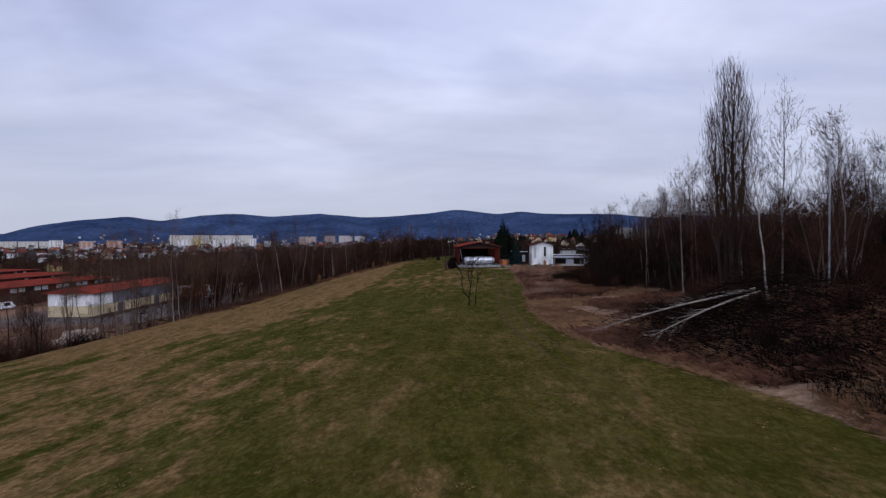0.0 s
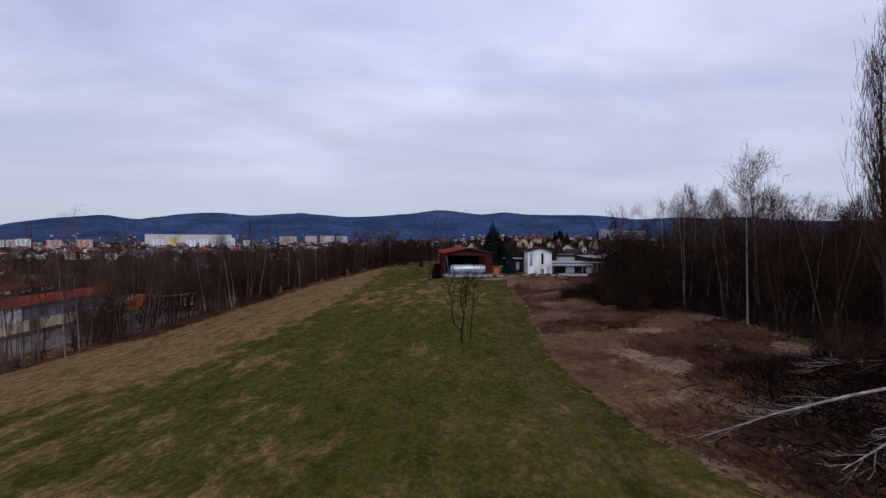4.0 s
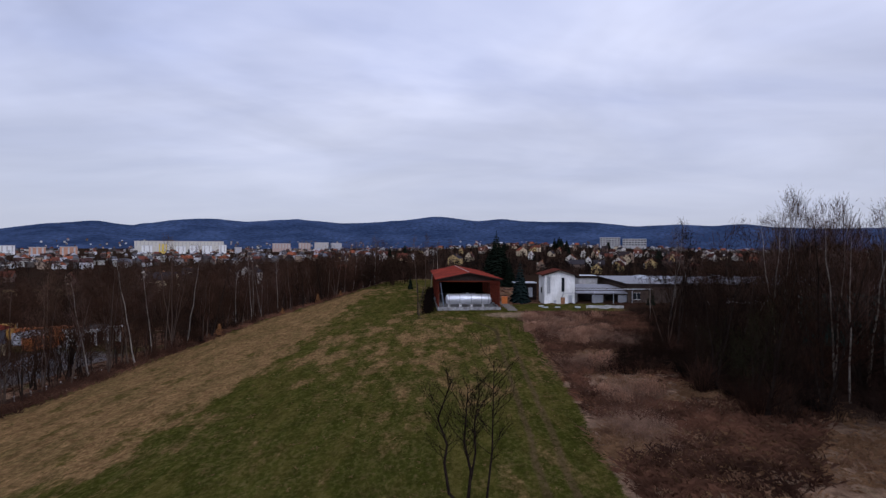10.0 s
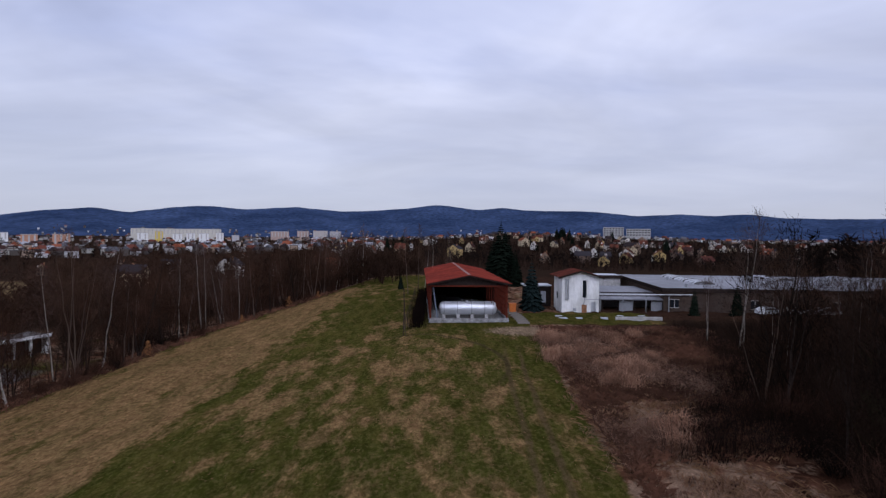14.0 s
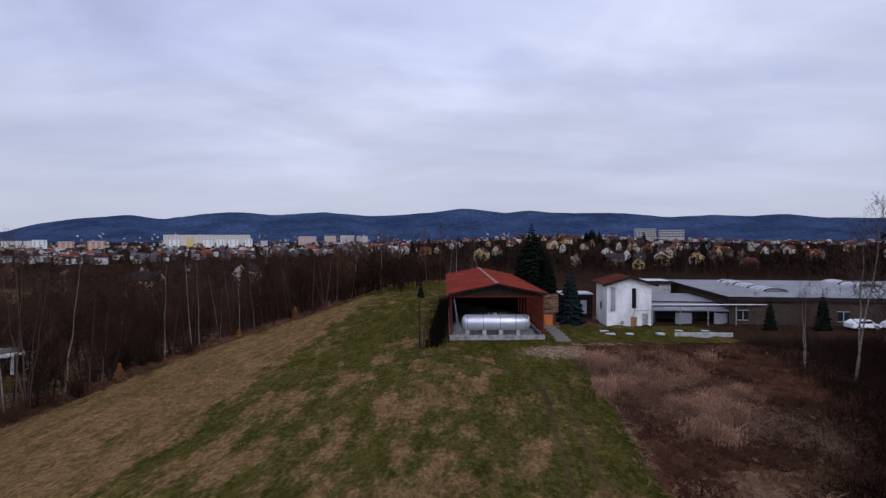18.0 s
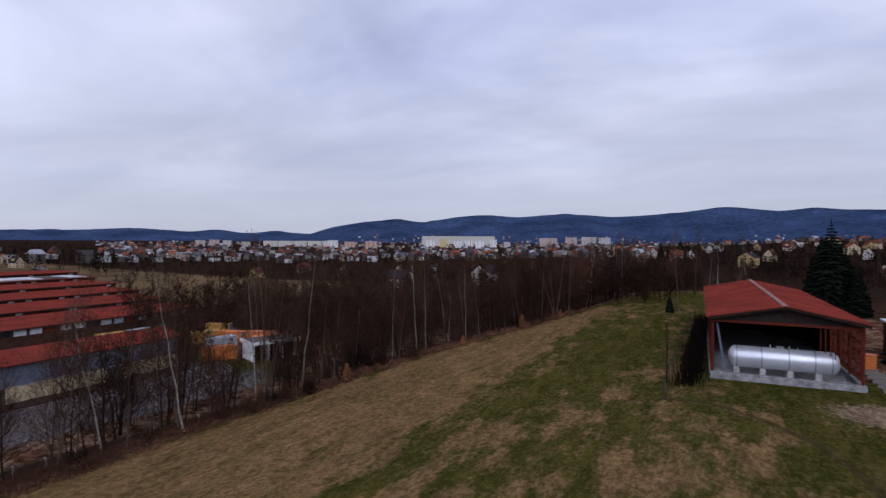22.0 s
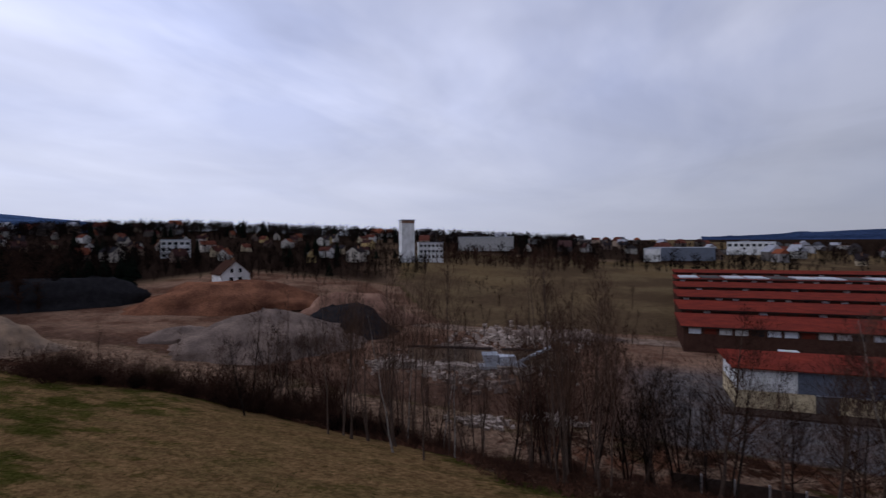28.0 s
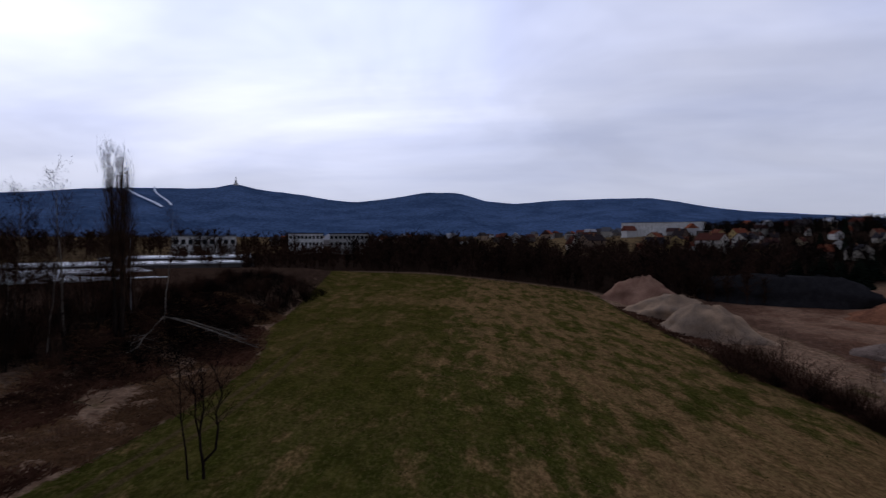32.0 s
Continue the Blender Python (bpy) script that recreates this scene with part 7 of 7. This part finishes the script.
block("white_long_hall", "long white hall among bare trees", "hall", 206.0, 330, 34, 12, 6, WHITE, 15, 0, 1, 9, ROOF_GREY)
# the sky's glare on the wet roofs is put into a near-white base colour
WET_ROOF_GLARE = material("wet_roof_glare", (0.66, 0.67, 0.69), 0.3, vary=0.3, scale=0.12, tint=(0.34, 0.345, 0.36))
for az, d, w, z in ((214, 178, 80, 6.2), (221, 150, 60, 5.2), (207.5, 205, 50, 7.4), (217.5, 132, 44, 4.6)):
    block("works_hall", "low works hall, sky glare painted pale on its wet flat roof", "hall", az, d, w, 30, 4.5, PANEL, z, 0, 1, 10, WET_ROOF_GLARE)
block("hospital_block", "large pale block above the town", "building", -19.5, 1150, 42, 18, 18, CONCRETE, 22, 0, 4, 7)
block("hospital_block", "large pale block above the town", "building", -22.0, 1150, 48, 18, 15, CONCRETE, 22, 0, 3, 8)

# panel flats across the valley
flats = "panel-built flats of the housing estate"


ROW_WALL = material("cream_panel_flats", (0.47, 0.44, 0.375), 0.85, vary=0.1, scale=0.05)
BRICK_FLATS = material("orange_brown_flats", (0.40, 0.21, 0.14), 0.85, vary=0.15, scale=0.05)
YELLOW_FLATS = material("yellow_flats", (0.55, 0.40, 0.10), 0.85, vary=0.1, scale=0.05)
WHITE_FLATS = material("white_flats", (0.62, 0.61, 0.59), 0.85, vary=0.1, scale=0.05)
FLAT_STRIP = material("balcony_fronts", (0.40, 0.385, 0.36), 0.8, vary=0.2, scale=0.2)


def flat(az, d, w, h, z, label, mat=FLAT_WALL):
    x, y = at_view(az, d)
    ob = thing("block_of_flats", label, "flats", pose(x, y, z, 0, 0, az), flats)
    part("wall", Shape().box(-w / 2, 0, -20, w / 2, 12, h), mat, ob)
    n = max(2, int(w / 9))
    for k in range(n):
        xx = -w / 2 + (k + 0.5) * w / n
        part("balcony_strip", Shape().box(xx - 1.6, -0.8, 1, xx + 1.6, 0.05, h - 1), FLAT_STRIP, ob)
    part("roof", Shape().box(-w / 2 - 0.5, -0.5, h, w / 2 + 0.5, 12.5, h + 1.2), CONCRETE, ob)


for k in range(8):
    flat(30.05 - 1.0 * k, 1900, 33.2, 17, 19, "long pale row of panel flats", ROW_WALL)
for az, d, w, h, z in ((21.2, 1650, 20, 14, 2), (16.8, 1850, 60, 18, 12), (14.4, 1850, 40, 20, 12), (12.6, 1900, 50, 24, 10), (11.0, 1900, 40, 22, 10), (53.3, 1700, 26, 15, 2), (52.0, 1700, 28, 17, 2), (50.8, 1700, 24, 15, 2), (49.0, 1720, 26, 12, 1)):
    flat(az, d, w, h, z, "panel flats across the valley")
for k in range(5):
    flat(46.6 - 1.5 * k, 1750, 43, 14, 2.5, "long pale row of panel flats", ROW_WALL)
for az, w, h in ((38.4, 27, 21), (36.1, 30, 22)):
    flat(az, 1300, w, h, -6, "orange-brown block of flats in the valley", BRICK_FLATS)
flat(28.2, 1650, 20, 22, 4, "yellow block of flats before the long row", YELLOW_FLATS)
for az, w, h in ((29.6, 26, 18), (26.6, 24, 16), (25.4, 22, 18), (24.2, 26, 18), (22.7, 20, 20), (40.2, 30, 16)):
    flat(az, 1640, w, h, 3, "white block of flats before the long row", WHITE_FLATS)


# the rest of the town, too far to pick apart
def town(name, label, spots, wall, roof, seed, size=(7, 14), flat_share=0.3, rise=None):
    r, sw, sr = random.Random(seed), Shape(), Shape()
    for x, y in spots:
        w, d, h, t = r.uniform(*size), r.uniform(*size), r.uniform(4, 8), r.uniform(0, 180)
        z = rise(x, y) if rise else gz(x, y)
        sw.box(x - w / 2, y - d / 2, z - 3, x + w / 2, y + d / 2, z + h, t)
        if r.random() > flat_share:
            c, s = math.cos(radians(t)), math.sin(radians(t))
            p = [(-w / 2 - .4, -d / 2 - .4, h), (w / 2 + .4, -d / 2 - .4, h), (w / 2 + .4, d / 2 + .4, h), (-w / 2 - .4, d / 2 + .4, h), (0, -d / 2 - .4, h + w * 0.45), (0, d / 2 + .4, h + w * 0.45)]
            sr.add([(x + a * c - b * s, y + a * s + b * c, z + e) for a, b, e in p], [(0, 1, 4), (1, 2, 5, 4), (2, 3, 5), (3, 0, 4, 5), (3, 2, 1, 0)])
        else:
            sr.box(x - w / 2 - .3, y - d / 2 - .3, z + h, x + w / 2 + .3, y + d / 2 + .3, z + h + 0.5, t)
    ob = thing(name, label, "town", kind="stuff")
    part("wall", sw, wall, ob)
    part("roof", sr, roof, ob)


def island_material(name, colors):
    m = ramp_material(name, colors)
    n, l = m.node_tree.nodes, m.node_tree.links
    geo = n.new("ShaderNodeNewGeometry")
    for node in n:
        if node.type == "VALTORGB":
            l.new(geo.outputs["Random Per Island"], node.inputs["Fac"])
    return m


TOWN_WALL = island_material("town_walls", [(0.24, 0.22, 0.21), (0.12, 0.105, 0.095), (0.50, 0.49, 0.48), (0.07, 0.06, 0.055), (0.30, 0.22, 0.16), (0.34, 0.32, 0.28), (0.09, 0.075, 0.065)])
TOWN_ROOF = island_material("town_roofs", [(0.12, 0.042, 0.030), (0.045, 0.038, 0.038), (0.22, 0.07, 0.038), (0.09, 0.09, 0.10), (0.06, 0.032, 0.029), (0.32, 0.32, 0.34)])
town("far_town", "roofs and walls of the town in the valley", sector(850, (6, 62), (620, 2600), 31), TOWN_WALL, TOWN_ROOF, 31, (5, 11), 0.4)
town("far_town", "roofs and walls of the town below the hills", sector(460, (-48, 6), (1350, 2600), 32), TOWN_WALL, TOWN_ROOF, 32, (5, 14), 0.55)
town("far_town", "scattered houses below the southern ridge", sector(160, (135, 200), (560, 1500), 33), TOWN_WALL, TOWN_ROOF, 33, (8, 14))
town("far_town", "scattered houses on the western rise", sector(90, (60, 120), (480, 1100), 34), TOWN_WALL, TOWN_ROOF, 34, (8, 14))

town("slope_houses", "small houses on the lower slopes of the hills", sector(230, (-22, 38), (3080, 3400), 35), TOWN_WALL, TOWN_ROOF, 35, (5, 10), 0.3,
     lambda x, y: 1 + 225 * ((math.hypot(x, y - 100) - 3000) / 1300) ** 1.25)

# the road that winds out past the factory
ROAD = material("pale_asphalt", (0.13, 0.115, 0.105), 0.9, vary=0.15, scale=0.2)
way = [(-88, 182), (-104, 188), (-121, 194), (-165, 207), (-215, 222), (-300, 252), (-400, 285), (-497, 318)]
s, rim = Shape(), []
for (x0, y0), (x1, y1) in zip(way, way[1:]):
    for k in range(8):
        rim.append((x0 + (x1 - x0) * k / 8, y0 + (y1 - y0) * k / 8, y1 - y0, x1 - x0))
for x, y, dy, dx in rim:
    m = math.hypot(dx, dy)
    for side in (-3.4, 3.4):
        px, py = x - dy / m * side, y + dx / m * side
        s.v.append((px, py, max(gz(px, py), gz(x, y)) + 0.35))
s.f = [(2 * k, 2 * k + 2, 2 * k + 3, 2 * k + 1) for k in range(len(rim) - 1)]
tagged(part("road", s, ROAD), "pale asphalt road out past the factory", "road", kind="structure")

# the summit tower and the ski runs of the southern ridge
def summit():
    a = radians(204.1)
    x, y, z = -math.sin(a) * 4390, 100 + math.cos(a) * 4390, 17 + math.tan(radians(5.85)) * 4400
    ob = thing("summit_tower", "pale hyperbolic tower on the mountain top", "tower", pose(x, y, z - 40))
    part("shell", Shape().tube([(0, 0, 0), (0, 0, 25), (0, 0, 42), (0, 0, 60), (0, 0, 76)], [44, 26, 14, 8, 4], 16), CONCRETE, ob, smooth=True)
    part("mast", Shape().tube([(0, 0, 74), (0, 0, 100)], [3, 2], 6), CONCRETE, ob)


summit()
for az0, az1, low, w in ((214.0, 211.0, 0.56, 9), (211.4, 210.2, 0.60, 6)):
    s, n = Shape(), 16
    for k in range(n + 1):
        t = k / n
        a, f = radians(az0 + (az1 - az0) * t + 0.25 * math.sin(5 * t)), 0.985 - (0.985 - low) * t
        d = 4400 - 1700 * (1 - f) - 12
        x, y, z = -math.sin(a) * d, 100 + math.cos(a) * d, 30 + 380 * f ** 1.25 + 20
        s.v += [(x - w * math.cos(a), y - w * math.sin(a), z), (x + w * math.cos(a), y + w * math.sin(a), z + 3)]
    s.f = [(2 * k, 2 * k + 1, 2 * k + 3, 2 * k + 2) for k in range(n)]
    tagged(part("ski_run", s, SNOW), "snowy ski run down the wooded mountain", "ski run", kind="structure")


# ---- felled wood, street lamp, small growth ----
def felled(x, y, z, ends, seed, mat=BIRCH):
    r = random.Random(seed)
    ob = thing("felled_birch", "felled birch stem with pale bare branches on the brush heap", "felled tree", group="felled birches")
    a, b = Vector((x, y, z)), Vector(ends)
    pts = [a.lerp(b, t) + Vector((r.uniform(-0.2, 0.2), r.uniform(-0.2, 0.2), 0.35 * math.sin(t * 3))) for t in (0, 0.25, 0.5, 0.75, 1)]
    part("stem", Shape().tube(pts, [0.11, 0.095, 0.07, 0.045, 0.015], 7), mat, ob, smooth=True)
    s = Shape()
    for i in range(14):
        t = 0.40 + 0.57 * (i + r.random()) / 14
        q = pts[min(3, int(t * 4))].lerp(pts[min(4, int(t * 4) + 1)], t * 4 - int(t * 4))
        d = ((b - a).normalized() + Vector((r.uniform(-0.8, 0.8), r.uniform(-0.8, 0.8), r.uniform(-0.15, 0.25)))).normalized()
        grow(s, r, q, d, r.uniform(0.9, 2.0), 0.022, 1, 0.18, 0.0, 4, 0.6, 4, None, 0.5, 3)
    part("branch", s, mat, ob)


felled(27.3, 44.3, 7.9, (14.0, 46.0, 4.0), 1)
felled(27.0, 43.6, 7.7, (17.3, 41.5, 4.3), 2)
felled(27.2, 44.6, 7.8, (24.5, 54.0, 5.4), 4)
heapw = Shape()
br = random.Random(12)
for _ in range(2600):
    x, y = 24 + br.gauss(0, 4.2), 40 + br.gauss(0, 9)
    if x < rim_x(y) + 2.2:
        continue
    hgt = 3.3 * math.exp(-((x - 26) / 5) ** 2 - ((y - 42) / 11) ** 2)
    z = gz(x, y) + hgt * br.random()
    a = br.uniform(0, 6.28)
    m = br.uniform(0.8, 2.6)
    d = Vector((math.cos(a), math.sin(a), br.uniform(-0.25, 0.45)))
    heapw.tube([(x, y, z), Vector((x, y, z)) + d * m * 0.5 + Vector((0, 0, 0.1)), Vector((x, y, z)) + d * m], [0.035, 0.025, 0.008], 3)
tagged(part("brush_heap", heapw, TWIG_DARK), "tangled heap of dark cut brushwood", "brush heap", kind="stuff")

lampp = thing("street_lamp", "grey steel street lamp on the road bank", "street lamp", pose(32.4, 43.2, gz(32.4, 43.2) - 0.2))
part("pole", Shape().tube([(0, 0, 0), (0, 0, 5), (0, 0, 10.6)], [0.085, 0.07, 0.05], 10, True), PIPE, lampp)
part("arm", Shape().tube([(0, 0, 10.5), (0.5, -0.2, 10.9), (1.6, -0.5, 11.0)], [0.045, 0.04, 0.035], 8), GALV, lampp)
part("head", Shape().box(1.3, -0.62, 10.93, 2.1, -0.36, 11.1), ROOF_LIGHT, lampp)
net = thing("net_fence", "tall green netting fence among the trees", "net")
NET = material("green_netting", (0.02, 0.055, 0.05), 0.8, vary=0.3, scale=0.6)
for k in range(9):
    x, y = 44 + 3.0 * k, 113 + 0.4 * k
    part("post", Shape().tube([(x, y, gz(x, y) - 0.3), (x, y, gz(x, y) + 7.2)], [0.06, 0.05], 6), PIPE, net)
    if k < 8:
        part("net_panel", Shape().box(x + 0.05, y - 0.02, gz(x, y) + 1.2, x + 2.95, y + 0.02, gz(x, y) + 7.0 + 0.4 * math.sin(k)), NET, net)

# brambles and tall dead grass of the rough ground
PALE_STRAW = material("pale_dead_grass", (0.205, 0.118, 0.068), 0.95, vary=0.3, scale=0.6, tint=(0.115, 0.060, 0.035))
def blades(name, label, mat, count, place, tall, seed, spread=0.25, per=4, width=0.02):
    r, s = random.Random(seed), Shape()
    for _ in range(count):
        x, y = place(r)
        if x is None:
            continue
        z = gz(x, y) - 0.06
        h = r.uniform(*tall)
        for _ in range(per):
            a, m = r.uniform(0, 6.28), r.uniform(0.2, 1) * spread * 2
            bx, by = x + r.gauss(0, spread), y + r.gauss(0, spread)
            c, d = math.cos(a), math.sin(a)
            k = len(s.v)
            w = width * r.uniform(0.7, 1.4)
            s.v += [(bx - d * w, by + c * w, z), (bx + d * w, by - c * w, z), (bx + c * m * 0.5, by + d * m * 0.5, z + h * 0.7), (bx + c * m * 1.3, by + d * m * 1.3, z + h * r.uniform(0.75, 1.0))]
            s.f += [(k, k + 1, k + 2), (k, k + 2, k + 3), (k + 1, k + 3, k + 2)]
    return tagged(part(name, s, mat), label, "grass", kind="stuff")


def rough_spot(r):
    y = r.uniform(18, 152)
    x = float(rim_x(y)) + 0.3 + 20 * r.random() ** 1.5
    p = noise.noise(Vector((x * 0.12, y * 0.12, 3)))
    return (x, y) if p > -0.12 and (y < 104 or r.random() < 0.22) else (None, None)


def bramble_spot(r):
    y = r.uniform(22, 152)
    x = float(rim_x(y)) + 1.0 + 22 * r.random() ** 1.3
    p = noise.noise(Vector((x * 0.10, y * 0.10, 9)))
    return (x, y) if p > 0.0 or y > 120 else (None, None)


def tussock_spot(r):
    y = r.uniform(70, 150)
    x = float(rim_x(y)) + 0.5 + 24 * r.random() ** 1.2
    p = noise.noise(Vector((x * 0.22, y * 0.22, 17))) + 0.35 * noise.noise(Vector((x * 0.7, y * 0.7, 5)))
    return (x + r.gauss(0, 0.7), y + r.gauss(0, 0.7)) if p > 0.30 or p > 0.12 and y > 116 and x < 26 else (None, None)


def litter_spot(r):
    y = r.uniform(-30, 210)
    return float(grass_x(y)) - 0.5 - 8 * r.random(), y


def meadow_spot(r):
    y = r.uniform(14, 150)
    x0, x1 = float(edge_x(y)) + 1, float(rim_x(y))
    return r.uniform(x0, x1), y


REED = material("dry_reed", (0.270, 0.152, 0.098), 0.9, vary=0.35, scale=0.9, tint=(0.15, 0.075, 0.046), per_object=0.3)


def reed_tussock(seed):
    """A fan of arching dry stems, combed over to one side."""
    r, s = random.Random(seed), Shape()
    for _ in range(210):
        a, m = r.uniform(0, 6.28), abs(r.gauss(0, 0.55))
        p = Vector((r.gauss(0, 0.42), r.gauss(0, 0.42), 0))
        h = r.uniform(0.7, 1.5)
        q = p + Vector((math.cos(a) * m * 0.6 + 0.12, math.sin(a) * m * 0.6, h))
        t = q + Vector((math.cos(a) * m + 0.35, math.sin(a) * m, r.uniform(-0.25, 0.25)))
        d = Vector((-math.sin(a), math.cos(a), 0)) * 0.010
        s.add([p - d, p + d, q + d * 1.4, q - d * 1.4, t], [(0, 1, 2, 3), (3, 2, 4)])
    return s


reeds = []
for i in range(3):
    ob = thing("reed_tussock", "arching tussock of pale dry reed on the rough ground", "tussock", group="reed tussocks on the rough ground")
    part("tuft", reed_tussock(30 + i), REED, ob)
    reeds.append(ob)
reed_r = random.Random(8)
for x, y, n, w in ((23.8, 129.0, 14, 1.4), (26.0, 132.5, 5, 1.3), (22.5, 137.0, 12, 1.4), (20.0, 142.5, 10, 1.3), (18.5, 136.0, 7, 1.2), (27.5, 143.0, 5, 1.6), (21.0, 124.0, 5, 1.3), (20.5, 112.0, 3, 1.6), (19.5, 101.0, 3, 1.5)):
    for _ in range(n):
        px, py = x + reed_r.gauss(0, w), y + reed_r.gauss(0, w)
        k = reed_r.uniform(0.6, 1.1)
        ob = copy_thing(reed_r.choice(reeds), pose(px, py, gz(px, py) - 0.08, 0, 0, reed_r.gauss(60, 40)))
        ob.scale = (k * 1.2, k * 1.2, k)
for ob in reeds:
    for c in list(ob.children):
        bpy.data.objects.remove(c)
    bpy.data.objects.remove(ob)
blades("dry_grass", "tall dead grass on the rough ground", STRAW, 20000, rough_spot, (0.12, 0.42), 1, 0.4, 5, 0.009)
blades("dry_grass", "pale tussocks of dead grass on the rough ground", PALE_STRAW, 9000, tussock_spot, (0.25, 0.7), 6, 0.16, 7, 0.006)
blades("brambles", "brown dead bramble stems", BRAMBLE, 17000, bramble_spot, (0.2, 0.75), 2, 0.4, 5, 0.006)
blades("dead_stems", "brown dead weeds below the bank trees", BRAMBLE, 6000, litter_spot, (0.2, 0.7), 3, 0.3)
blades("grass_tufts", "tufts of short green grass", GRASS, 16000, meadow_spot, (0.05, 0.13), 4, 0.12, 4, 0.02)
blades("grass_tufts", "tufts of short dry grass", STRAW, 7000, meadow_spot, (0.04, 0.11), 5, 0.12, 4, 0.02)
